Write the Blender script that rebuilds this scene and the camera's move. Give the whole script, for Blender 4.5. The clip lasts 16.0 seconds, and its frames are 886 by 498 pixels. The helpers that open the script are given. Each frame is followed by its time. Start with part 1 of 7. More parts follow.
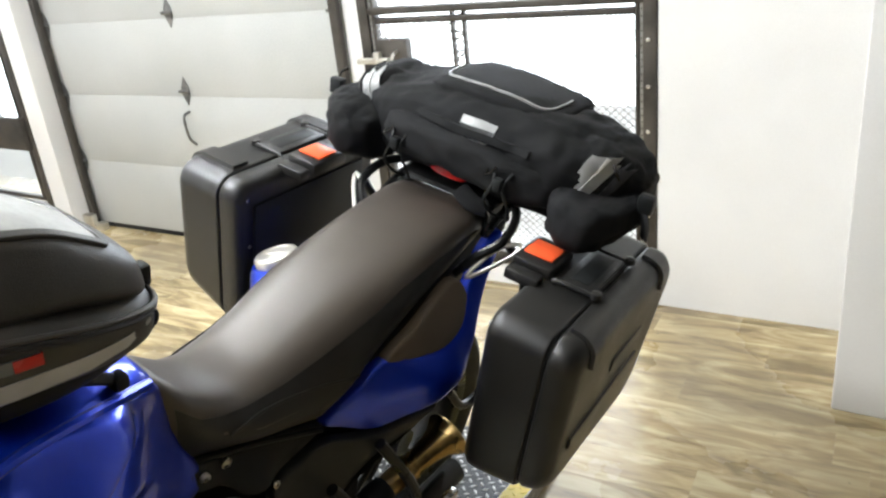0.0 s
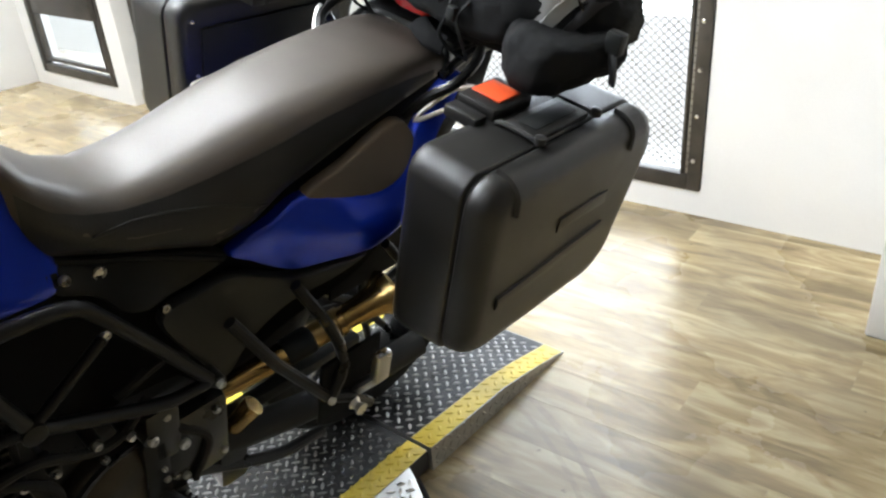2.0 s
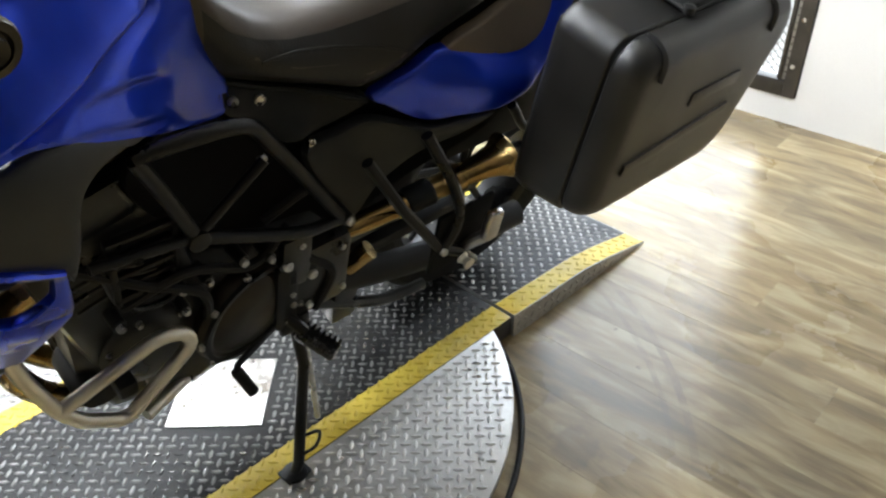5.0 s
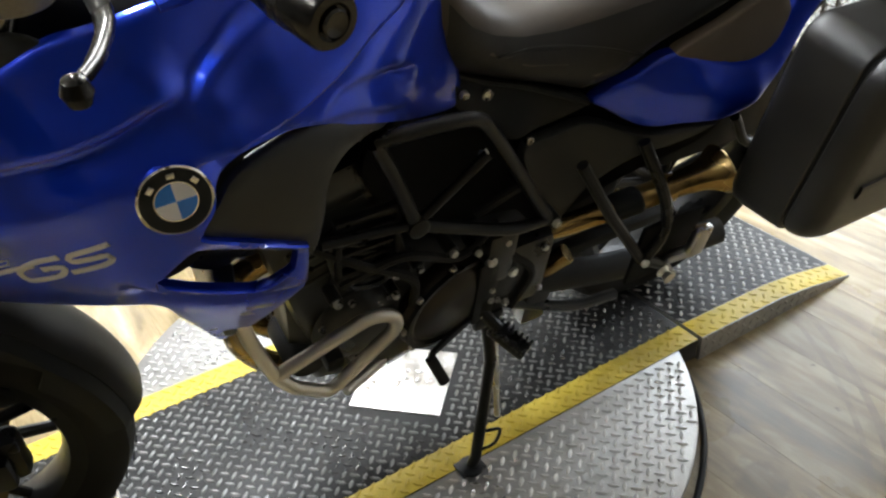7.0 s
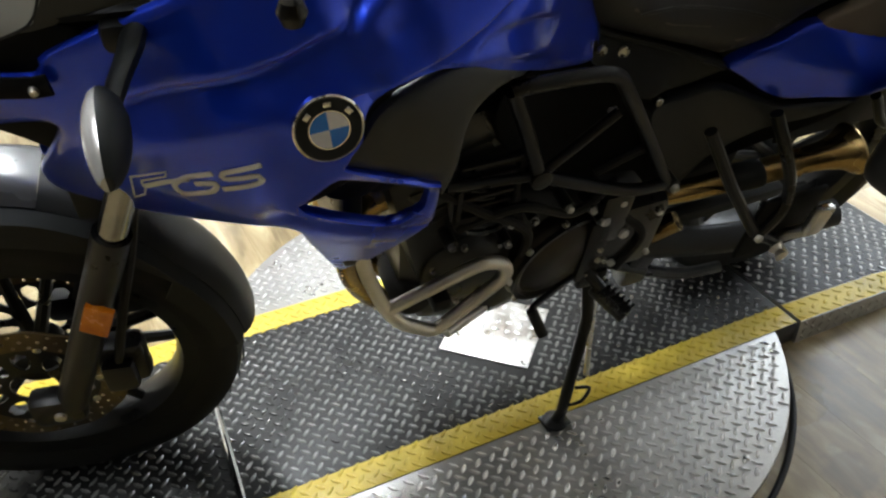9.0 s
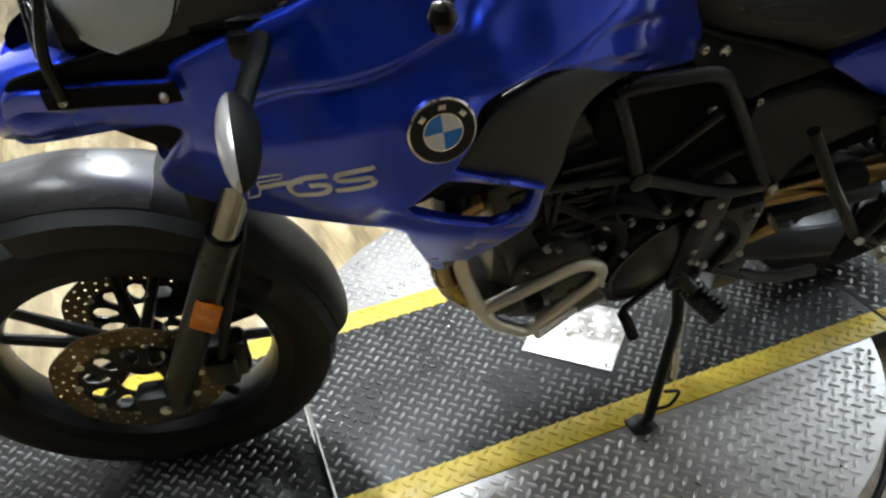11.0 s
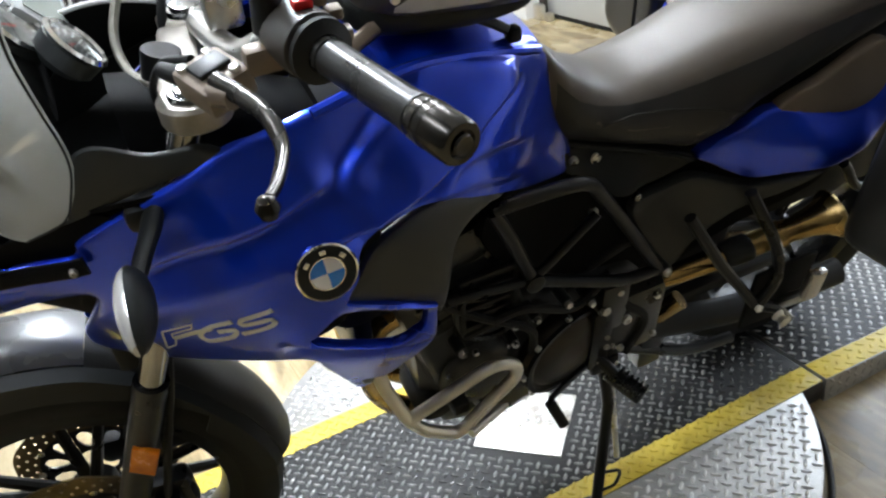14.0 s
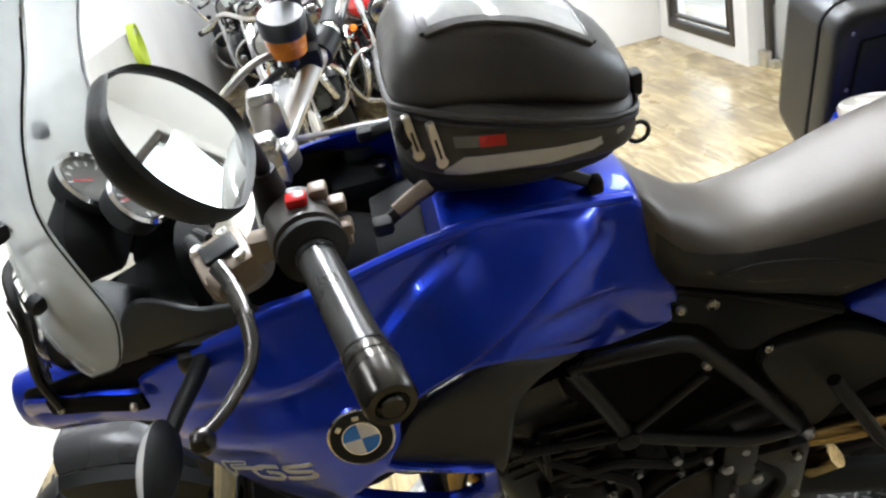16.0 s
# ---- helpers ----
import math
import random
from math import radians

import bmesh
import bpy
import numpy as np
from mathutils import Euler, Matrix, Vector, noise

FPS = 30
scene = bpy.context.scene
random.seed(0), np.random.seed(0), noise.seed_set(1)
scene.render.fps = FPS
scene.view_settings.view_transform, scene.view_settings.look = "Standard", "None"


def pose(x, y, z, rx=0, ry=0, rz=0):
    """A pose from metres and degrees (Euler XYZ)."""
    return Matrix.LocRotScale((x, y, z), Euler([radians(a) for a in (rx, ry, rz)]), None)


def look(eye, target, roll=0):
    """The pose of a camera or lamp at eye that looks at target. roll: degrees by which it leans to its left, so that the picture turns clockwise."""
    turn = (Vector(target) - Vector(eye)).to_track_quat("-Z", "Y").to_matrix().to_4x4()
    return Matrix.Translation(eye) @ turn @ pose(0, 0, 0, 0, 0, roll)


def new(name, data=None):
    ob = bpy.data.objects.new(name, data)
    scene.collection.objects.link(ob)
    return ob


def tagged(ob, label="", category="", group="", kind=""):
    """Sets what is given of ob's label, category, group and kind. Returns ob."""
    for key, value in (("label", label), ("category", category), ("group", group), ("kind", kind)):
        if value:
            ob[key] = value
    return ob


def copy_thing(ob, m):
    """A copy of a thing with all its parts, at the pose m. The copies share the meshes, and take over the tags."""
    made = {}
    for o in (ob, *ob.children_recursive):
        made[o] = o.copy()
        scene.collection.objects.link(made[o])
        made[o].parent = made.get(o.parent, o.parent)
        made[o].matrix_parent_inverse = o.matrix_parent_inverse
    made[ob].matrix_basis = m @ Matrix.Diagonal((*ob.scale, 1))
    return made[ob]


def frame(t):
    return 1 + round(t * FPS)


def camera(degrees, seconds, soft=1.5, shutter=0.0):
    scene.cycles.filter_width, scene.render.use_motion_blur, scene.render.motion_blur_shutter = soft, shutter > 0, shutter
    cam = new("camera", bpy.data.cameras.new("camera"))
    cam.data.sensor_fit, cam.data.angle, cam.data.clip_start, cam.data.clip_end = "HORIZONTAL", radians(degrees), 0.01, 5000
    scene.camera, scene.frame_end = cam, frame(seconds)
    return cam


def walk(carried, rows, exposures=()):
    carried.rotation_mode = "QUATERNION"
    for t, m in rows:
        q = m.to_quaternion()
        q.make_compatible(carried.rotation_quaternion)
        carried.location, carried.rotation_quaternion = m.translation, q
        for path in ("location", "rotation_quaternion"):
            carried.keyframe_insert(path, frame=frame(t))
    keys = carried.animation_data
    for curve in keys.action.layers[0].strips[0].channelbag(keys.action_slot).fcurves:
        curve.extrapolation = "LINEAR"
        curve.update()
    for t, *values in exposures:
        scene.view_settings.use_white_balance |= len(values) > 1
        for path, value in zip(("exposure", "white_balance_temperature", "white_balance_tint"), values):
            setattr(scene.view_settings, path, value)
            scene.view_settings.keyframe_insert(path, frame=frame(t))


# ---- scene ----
from mathutils.geometry import delaunay_2d_cdt

cam = camera(59.2, 16.0, soft=2.4)
PATH = [
    (0, (-0.571, -0.839, 1.525), (0.959, 0.198, 0.762), -6.3),
    (0.5, (-0.569, -0.906, 1.479), (0.932, 0.091, 0.611), -5.5),
    (1, (-0.42, -0.968, 1.418), (1.001, 0.092, 0.493), -2.8),
    (1.5, (-0.382, -0.969, 1.37), (0.944, 0.227, 0.469), -4.7),
    (2, (-0.381, -0.994, 1.326), (0.943, 0.19, 0.407), -4.6),
    (2.5, (-0.42, -1.006, 1.34), (0.945, 0.145, 0.438), -4.5),
    (3, (-0.434, -1.021, 1.336), (0.952, 0.084, 0.409), -5.5),
    (3.5, (-0.46, -1.004, 1.321), (0.873, 0.086, 0.303), -4.7),
    (4, (-0.466, -0.99, 1.316), (0.833, 0.09, 0.245), -3.5),
    (4.5, (-0.491, -0.974, 1.306), (0.749, 0.169, 0.23), -1.2),
    (5, (-0.528, -0.95, 1.299), (0.617, 0.233, 0.164), -1.2),
    (5.2, (-0.538, -0.954, 1.287), (0.566, 0.281, 0.166), -1.6),
    (7.3, (-0.601, -0.902, 1.289), (0.222, 0.549, 0.184), -2.9),
    (7.5, (-0.603, -0.904, 1.297), (0.209, 0.548, 0.187), -2.5),
    (8, (-0.598, -0.905, 1.29), (0.266, 0.517, 0.18), -2.4),
    (8.5, (-0.609, -0.914, 1.296), (0.243, 0.477, 0.139), -0.9),
    (9, (-0.66, -0.891, 1.289), (-0.01, 0.582, 0.103), -1.6),
    (9.2, (-0.691, -0.885, 1.284), (-0.187, 0.65, 0.105), -2.7),
    (11.3, (-0.711, -0.879, 1.302), (-0.185, 0.654, 0.13), -5.2),
    (11.5, (-0.704, -0.892, 1.308), (-0.135, 0.647, 0.164), -5.5),
    (12, (-0.672, -0.918, 1.298), (-0.013, 0.572, 0.139), -6.9),
    (12.5, (-0.646, -0.944, 1.312), (0.034, 0.565, 0.189), -9.6),
    (13, (-0.629, -0.957, 1.322), (0.098, 0.562, 0.244), -9.7),
    (13.5, (-0.625, -0.963, 1.32), (0.098, 0.557, 0.24), -9.3),
    (14, (-0.627, -0.97, 1.369), (-0.008, 0.652, 0.375), -10.0),
    (14.5, (-0.618, -0.97, 1.444), (-0.171, 0.771, 0.566), -12.4),
    (15, (-0.572, -0.987, 1.462), (-0.102, 0.761, 0.611), -13.4),
    (15.5, (-0.451, -1.005, 1.445), (-0.238, 0.783, 0.575), -12.8),
    (16, (-0.387, -0.91, 1.442), (-0.281, 0.903, 0.605), -13.8),
]
walk(cam, [(t, look(eye, target, roll)) for t, eye, target, roll in PATH],
     exposures=[(0, -0.18, 6350, 10), (1.5, 0.0, 6230, 10), (5, 0.0, 6150, 10), (7.5, -0.35, 6400, 10), (9, -0.49, 6350, 9), (11.5, -0.35, 6050, 9), (13, -0.32, 5850, 9), (14.5, -0.02, 6150, 10), (15.5, -0.02, 6250, 10), (16, -0.05, 6200, 10)])

from mathutils.bvhtree import BVHTree

# ---------------------------------------------------------------- world and light
world = bpy.data.worlds.new("world")
scene.world = world
world.use_nodes = True
sky = world.node_tree.nodes.new("ShaderNodeTexSky")
sky.sky_type, sky.sun_disc = "NISHITA", False
sky.sun_elevation, sky.sun_rotation = radians(40), radians(70)
world.node_tree.links.new(sky.outputs[0], world.node_tree.nodes["Background"].inputs[0])
world.node_tree.nodes["Background"].inputs[1].default_value = 0.1


def area(name, place, target, size_x, size_y, watts, colour=(1, 1, 1)):
    data = bpy.data.lights.new(name, "AREA")
    data.shape, data.size, data.size_y, data.energy, data.color = "RECTANGLE", size_x, size_y, watts, colour
    ob = new(name, data)
    ob.matrix_world = look(place, target)
    return ob


WARM, COOL = (0.965, 1.0, 1.02), (0.84, 0.92, 1.0)
CEIL = 3.1
# lights placed out of view; the first is added to brighten the left flank
FIXTURES = [(-1.75, -0.3)] + [(x, y) for y in (1.2, 3.6) for x in (-0.45, 0.8)] + [(-0.3, 6.4), (-0.3, 9.4)]
for fx, fy in FIXTURES:
    area("assumed_tube_light", (fx, fy, CEIL - 0.14), (fx, fy, 0), 0.16, 1.2, 28 if fy < 1 else 42 if fy > 2 else 142 if fx < 0 else 56, WARM)
area("gate_daylight", (2.6, 0.72, 1.2), (0, 0.5, 0.3), 1.2, 1.9, 48, COOL)
area("door_daylight", (2.35, 4.3, 1.15), (0.6, 3.2, 0.0), 0.8, 1.8, 24, COOL)


# ---------------------------------------------------------------- materials
def shader(name):
    mat = bpy.data.materials.new(name)
    mat.use_nodes = True
    tree = mat.node_tree
    return mat, tree, tree.nodes["Principled BSDF"]


def link(tree, a, b):
    tree.links.new(a, b)


def noise_node(tree, scale, detail=4.0, stretch=None, coords="Object"):
    tex = tree.nodes.new("ShaderNodeTexCoord")
    out = tex.outputs[coords]
    if stretch:
        mapping = tree.nodes.new("ShaderNodeMapping")
        mapping.inputs["Scale"].default_value = stretch
        link(tree, out, mapping.inputs["Vector"])
        out = mapping.outputs[0]
    n = tree.nodes.new("ShaderNodeTexNoise")
    n.inputs["Scale"].default_value, n.inputs["Detail"].default_value = scale, detail
    link(tree, out, n.inputs["Vector"])
    return n.outputs["Fac"]


def ramp(tree, fac, a, b, lo=0.35, hi=0.65):
    r = tree.nodes.new("ShaderNodeValToRGB")
    r.color_ramp.elements[0].position, r.color_ramp.elements[1].position = lo, hi
    r.color_ramp.elements[0].color, r.color_ramp.elements[1].color = (*a, 1), (*b, 1)
    link(tree, fac, r.inputs[0])
    return r.outputs[0]


def mixed(tree, fac, a, b, how="MIX"):
    m = tree.nodes.new("ShaderNodeMixRGB")
    m.blend_type = how
    for socket, value in zip(m.inputs, (fac, a, b)):
        if isinstance(value, (int, float)):
            socket.default_value = value
        elif isinstance(value, tuple):
            socket.default_value = (*value, 1)
        else:
            link(tree, value, socket)
    return m.outputs[0]


def bumped(tree, bsdf, height, strength, distance=0.002):
    b = tree.nodes.new("ShaderNodeBump")
    b.inputs["Strength"].default_value, b.inputs["Distance"].default_value = strength, distance
    link(tree, height, b.inputs["Height"])
    link(tree, b.outputs[0], bsdf.inputs["Normal"])


def surface(name, a, b, rough=0.5, metal=0.0, scale=6.0, grain=300.0, bump=0.0, spread=0.08, coat=0.0, depth=0.001, stretch=None, spec=0.5):
    """Base colour between a and b in patches and fine grain, roughness that wanders, fine relief."""
    mat, tree, bsdf = shader(name)
    big, fine = noise_node(tree, scale, 5, stretch), noise_node(tree, grain, 3, stretch)
    patch = ramp(tree, big, a, b)
    link(tree, mixed(tree, 0.12, patch, fine, "OVERLAY"), bsdf.inputs["Base Color"])
    link(tree, ramp(tree, big, (rough - spread,) * 3, (rough + spread,) * 3), bsdf.inputs["Roughness"])
    bsdf.inputs["Metallic"].default_value, bsdf.inputs["Coat Weight"].default_value = metal, coat
    bsdf.inputs["Coat Roughness"].default_value = 0.06
    bsdf.inputs["Specular IOR Level"].default_value = spec
    if bump:
        bumped(tree, bsdf, fine, bump, depth)
    return mat


def glowing(name, colour, strength):
    mat, tree, bsdf = shader(name)
    bsdf.inputs["Base Color"].default_value = (*colour, 1)
    bsdf.inputs["Emission Color"].default_value, bsdf.inputs["Emission Strength"].default_value = (*colour, 1), strength
    return mat


def clear(name, colour, rough=0.02, alpha=0.0):
    mat, tree, bsdf = shader(name)
    bsdf.inputs["Base Color"].default_value = (*colour, 1)
    bsdf.inputs["Roughness"].default_value = rough
    bsdf.inputs["IOR"].default_value = 1.45
    bsdf.inputs["Transmission Weight"].default_value = 1.0 - alpha
    return mat


def thin_acrylic():
    """Clear sheet a few millimetres thick, slightly milky with scratches."""
    mat, tree, bsdf = shader("windscreen_acrylic")
    link(tree, ramp(tree, noise_node(tree, 9, 5), (0.8, 0.82, 0.82), (0.9, 0.91, 0.91)), bsdf.inputs["Base Color"])
    bsdf.inputs["Roughness"].default_value = 0.12
    through_it, both = tree.nodes.new("ShaderNodeBsdfTransparent"), tree.nodes.new("ShaderNodeMixShader")
    through_it.inputs[0].default_value = (0.95, 0.97, 0.97, 1)
    link(tree, ramp(tree, noise_node(tree, 5, 4), (0.34,) * 3, (0.52,) * 3, 0.4, 0.7), both.inputs[0])
    link(tree, through_it.outputs[0], both.inputs[1])
    link(tree, bsdf.outputs[0], both.inputs[2])
    link(tree, both.outputs[0], tree.nodes["Material Output"].inputs["Surface"])
    return mat


TYRE_MARKS, MARKED = [((-0.039, 0.374, 0), 1.107, 0.009, 0.6), ((-0.039, 0.374, 0), 1.062, 0.007, 0.45)], (0.84, -0.28, 0)
SPILLS = (((0.452, -0.326, 0), 0.055), ((0.655, -0.095, 0), 0.045), ((0.638, -0.242, 0), 0.008), ((0.53, -0.2, 0), 0.02))


def wood_planks():
    mat, tree, bsdf = shader("vinyl_planks")
    info, geo = tree.nodes.new("ShaderNodeObjectInfo"), tree.nodes.new("ShaderNodeNewGeometry")
    tex = tree.nodes.new("ShaderNodeTexCoord")
    shift = tree.nodes.new("ShaderNodeVectorMath")
    shift.operation = "SCALE"
    shift.inputs[0].default_value = (37, 91, 13)
    both = tree.nodes.new("ShaderNodeMath")
    link(tree, info.outputs["Random"], both.inputs[0])
    link(tree, geo.outputs["Random Per Island"], both.inputs[1])
    link(tree, both.outputs[0], shift.inputs["Scale"])
    place = tree.nodes.new("ShaderNodeVectorMath")
    link(tree, tex.outputs["Object"], place.inputs[0])
    link(tree, shift.outputs[0], place.inputs[1])
    def streak(scale, stretch, detail, warp=0.0):
        m = tree.nodes.new("ShaderNodeMapping")
        m.inputs["Scale"].default_value = stretch
        link(tree, place.outputs[0], m.inputs["Vector"])
        n = tree.nodes.new("ShaderNodeTexNoise")
        n.inputs["Scale"].default_value, n.inputs["Detail"].default_value, n.inputs["Distortion"].default_value = scale, detail, warp
        link(tree, m.outputs[0], n.inputs["Vector"])
        return n.outputs["Fac"]
    broad, grain, knots = streak(4.8, (3.0, 0.60, 1), 8, 1.1), streak(26, (9, 0.6, 1), 6, 0.4), streak(4.6, (3.4, .8, 1), 4, 1.2)
    tone = tree.nodes.new("ShaderNodeValToRGB")
    link(tree, broad, tone.inputs[0])
    e = tone.color_ramp.elements
    e[0].position, e[0].color = 0.33, (0.185, 0.142, 0.080, 1)
    e[1].position, e[1].color = 0.64, (0.55, 0.472, 0.30, 1)
    mid = tone.color_ramp.elements.new(0.49)
    mid.color = (0.36, 0.282, 0.160, 1)
    c = mixed(tree, 0.16, tone.outputs[0], ramp(tree, grain, (0.12, 0.085, 0.05), (0.52, 0.43, 0.29), 0.3, 0.72), "MIX")
    c = mixed(tree, ramp(tree, knots, (0, 0, 0), (0.6, 0.6, 0.6), 0.55, 0.72), c, (0.15, 0.105, 0.065))
    hue = tree.nodes.new("ShaderNodeHueSaturation")
    hue.inputs["Saturation"].default_value = 1.12
    v = tree.nodes.new("ShaderNodeMapRange")
    v.inputs[3].default_value, v.inputs[4].default_value = 0.86, 1.16
    r = tree.nodes.new("ShaderNodeMath")
    r.operation = "FRACT"
    link(tree, both.outputs[0], r.inputs[0])
    link(tree, r.outputs[0], v.inputs[0])
    link(tree, v.outputs[0], hue.inputs["Value"])
    link(tree, c, hue.inputs["Color"])
    # trodden dirt over the whole floor
    dirt = tree.nodes.new("ShaderNodeTexNoise")
    dirt.inputs["Scale"].default_value, dirt.inputs["Detail"].default_value = 1.7, 7
    link(tree, geo.outputs["Position"], dirt.inputs["Vector"])
    worn = mixed(tree, ramp(tree, dirt.outputs["Fac"], (0, 0, 0), (0.4, 0.4, 0.4), 0.46, 0.68), hue.outputs[0], (0.2, 0.172, 0.128))
    # dropped specks, thinly spread
    specks = tree.nodes.new("ShaderNodeTexNoise")
    specks.inputs["Scale"].default_value, specks.inputs["Detail"].default_value = 26, 2
    link(tree, geo.outputs["Position"], specks.inputs["Vector"])
    worn = mixed(tree, ramp(tree, specks.outputs["Fac"], (0, 0, 0), (0.7, 0.7, 0.7), 0.735, 0.77), worn, (0.07, 0.055, 0.04))
    # swept tyre marks: two thin arcs, broken up by the dirt
    for centre, radius, wide, most in TYRE_MARKS:
        away = tree.nodes.new("ShaderNodeVectorMath")
        away.operation = "DISTANCE"
        link(tree, geo.outputs["Position"], away.inputs[0])
        away.inputs[1].default_value = centre
        off = tree.nodes.new("ShaderNodeMath")
        off.operation = "COMPARE"
        off.inputs[1].default_value, off.inputs[2].default_value = radius, wide
        link(tree, away.outputs["Value"], off.inputs[0])
        patchy = ramp(tree, specks.outputs["Fac"], (0.1,) * 3, (most,) * 3, 0.3, 0.6)
        stop = tree.nodes.new("ShaderNodeVectorMath")
        stop.operation = "DISTANCE"
        link(tree, geo.outputs["Position"], stop.inputs[0])
        stop.inputs[1].default_value = MARKED
        close = ramp(tree, stop.outputs["Value"], (1, 1, 1), (0, 0, 0), 0.22, 0.42)
        amount = mixed(tree, 1.0, mixed(tree, 1.0, patchy, close, "MULTIPLY"), off.outputs[0], "MULTIPLY")
        worn = mixed(tree, amount, worn, (0.16, 0.12, 0.085))
    # old spills with ragged rims
    for centre, radius in SPILLS:
        gap = tree.nodes.new("ShaderNodeVectorMath")
        gap.operation = "DISTANCE"
        link(tree, geo.outputs["Position"], gap.inputs[0])
        gap.inputs[1].default_value = centre
        ragged = tree.nodes.new("ShaderNodeMath")
        ragged.operation = "MULTIPLY_ADD"
        link(tree, specks.outputs["Fac"], ragged.inputs[0])
        ragged.inputs[1].default_value = 0.09
        link(tree, gap.outputs["Value"], ragged.inputs[2])
        worn = mixed(tree, ramp(tree, ragged.outputs[0], (0.55,) * 3, (0, 0, 0), radius + 0.035, radius + 0.055), worn, (0.15, 0.115, 0.08))
    link(tree, worn, bsdf.inputs["Base Color"])
    link(tree, ramp(tree, dirt.outputs["Fac"], (0.20,) * 3, (0.34,) * 3), bsdf.inputs["Roughness"])
    bumped(tree, bsdf, grain, 0.06, 0.001)
    return mat


def leather_seat():
    mat, tree, bsdf = shader("seat_vinyl")
    tex = tree.nodes.new("ShaderNodeTexCoord")
    cells = tree.nodes.new("ShaderNodeTexVoronoi")
    cells.inputs["Scale"].default_value = 420
    link(tree, tex.outputs["Object"], cells.inputs["Vector"])
    link(tree, ramp(tree, noise_node(tree, 7, 5), (0.027, 0.0205, 0.0155), (0.038, 0.029, 0.022)), bsdf.inputs["Base Color"])
    link(tree, ramp(tree, noise_node(tree, 12, 5), (0.42,) * 3, (0.49,) * 3), bsdf.inputs["Roughness"])
    bsdf.inputs["Specular IOR Level"].default_value = 0.8
    bsdf.inputs["Specular Tint"].default_value = (1.0, 0.92, 0.84, 1)
    bsdf.inputs["Coat Weight"].default_value, bsdf.inputs["Coat Roughness"].default_value = 0.35, 0.4
    bumped(tree, bsdf, cells.outputs["Distance"], 0.18, 0.0008)
    return mat


BLUE = surface("blue_paint", (0.004, 0.034, 0.54), (0.006, 0.050, 0.70), 0.29, 0.75, 3, 900, 0.02, 0.03, 1.0)
BLACK = surface("black_plastic", (0.0066, 0.0074, 0.0073), (0.0120, 0.0132, 0.0130), 0.5, 0, 9, 500, 0.25, spec=0.25)
CASE = surface("case_plastic", (0.010, 0.0096, 0.0088), (0.019, 0.0178, 0.016), 0.34, 0, 7, 650, 0.5, 0.06)
DARK = surface("dark_grey_panel", (0.0135, 0.0150, 0.0147), (0.0205, 0.0226, 0.0222), 0.42, 0, 7, 600, 0.2, spec=0.4)
PANEL = surface("satin_panel", (0.0125, 0.0140, 0.0136), (0.020, 0.0220, 0.0215), 0.42, 0, 7, 600, 0.2, spec=0.5)
FRAME = surface("black_powder_coat", (0.004, 0.004, 0.004), (0.008, 0.008, 0.008), 0.34, 0, 12, 700, 0.15, spec=0.3)
MATTGREY = surface("satin_black_plastic", (0.010, 0.010, 0.0098), (0.016, 0.016, 0.0155), 0.5, 0, 7, 500, 0.15, spec=0.3)
MATT = surface("matt_black_plastic", (0.003, 0.003, 0.003), (0.006, 0.006, 0.006), 0.7, 0, 9, 500, 0.2, spec=0.12)
ENGINE = surface("engine_black", (0.0085, 0.0094, 0.0090), (0.021, 0.0228, 0.0222), 0.34, 0.0, 14, 240, 0.3, spec=0.5)
# brown base stands for warm light reflected in the cover's face
COVER = surface("engine_cover", (0.022, 0.018, 0.013), (0.045, 0.036, 0.026), 0.36, 0.6, 9, 260, 0.2)
RUBBER = surface("rubber", (0.005, 0.005, 0.005), (0.012, 0.012, 0.0118), 0.65, 0, 10, 400, 0.3, spec=0.3)
STEEL = surface("brushed_steel", (0.66, 0.63, 0.57), (0.78, 0.755, 0.69), 0.4, 1.0, 12, 300, 0.1, 0.06)
LEVER = surface("dark_polished_alloy", (0.035, 0.033, 0.03), (0.075, 0.07, 0.064), 0.24, 0.9, 12, 300, 0.05, 0.05)
FORKTUBE = surface("smoked_chrome", (0.26, 0.255, 0.245), (0.34, 0.335, 0.32), 0.16, 1.0, 12, 300, 0.0, 0.04)
CHROME = surface("chrome", (0.72, 0.72, 0.72), (0.8, 0.8, 0.8), 0.1, 1.0, 8, 200, 0.0, 0.04)
ALLOY = surface("cast_alloy", (0.48, 0.47, 0.45), (0.6, 0.59, 0.56), 0.3, 1.0, 15, 320, 0.15)
GOLD = surface("heat_tinted_steel", (0.30, 0.20, 0.075), (0.56, 0.40, 0.17), 0.27, 1.0, 7, 140, 0.05, 0.06)
DISC = surface("worn_disc_steel", (0.10, 0.075, 0.042), (0.20, 0.155, 0.09), 0.36, 1.0, 9, 200, 0.1, 0.06)
BOLT = surface("bolt_steel", (0.55, 0.54, 0.5), (0.7, 0.69, 0.66), 0.3, 1.0, 40, 500)
SEAT = leather_seat()
SEATSIDE = surface("dark_seat_side_vinyl", (0.012, 0.0115, 0.0105), (0.02, 0.019, 0.0175), 0.5, 0, 9, 420, 0.5, 0.05)
BEIGE = surface("taupe_panel", (0.11, 0.085, 0.06), (0.145, 0.112, 0.08), 0.42, 0.2, 6, 500, 0.1)
ORANGE = surface("orange_plastic", (0.75, 0.09, 0.025), (0.85, 0.12, 0.035), 0.35, 0, 9, 400, 0.1)
AMBER = surface("amber_reflector", (0.55, 0.14, 0.006), (0.72, 0.22, 0.01), 0.22, 0, 50, 700, 0.2)
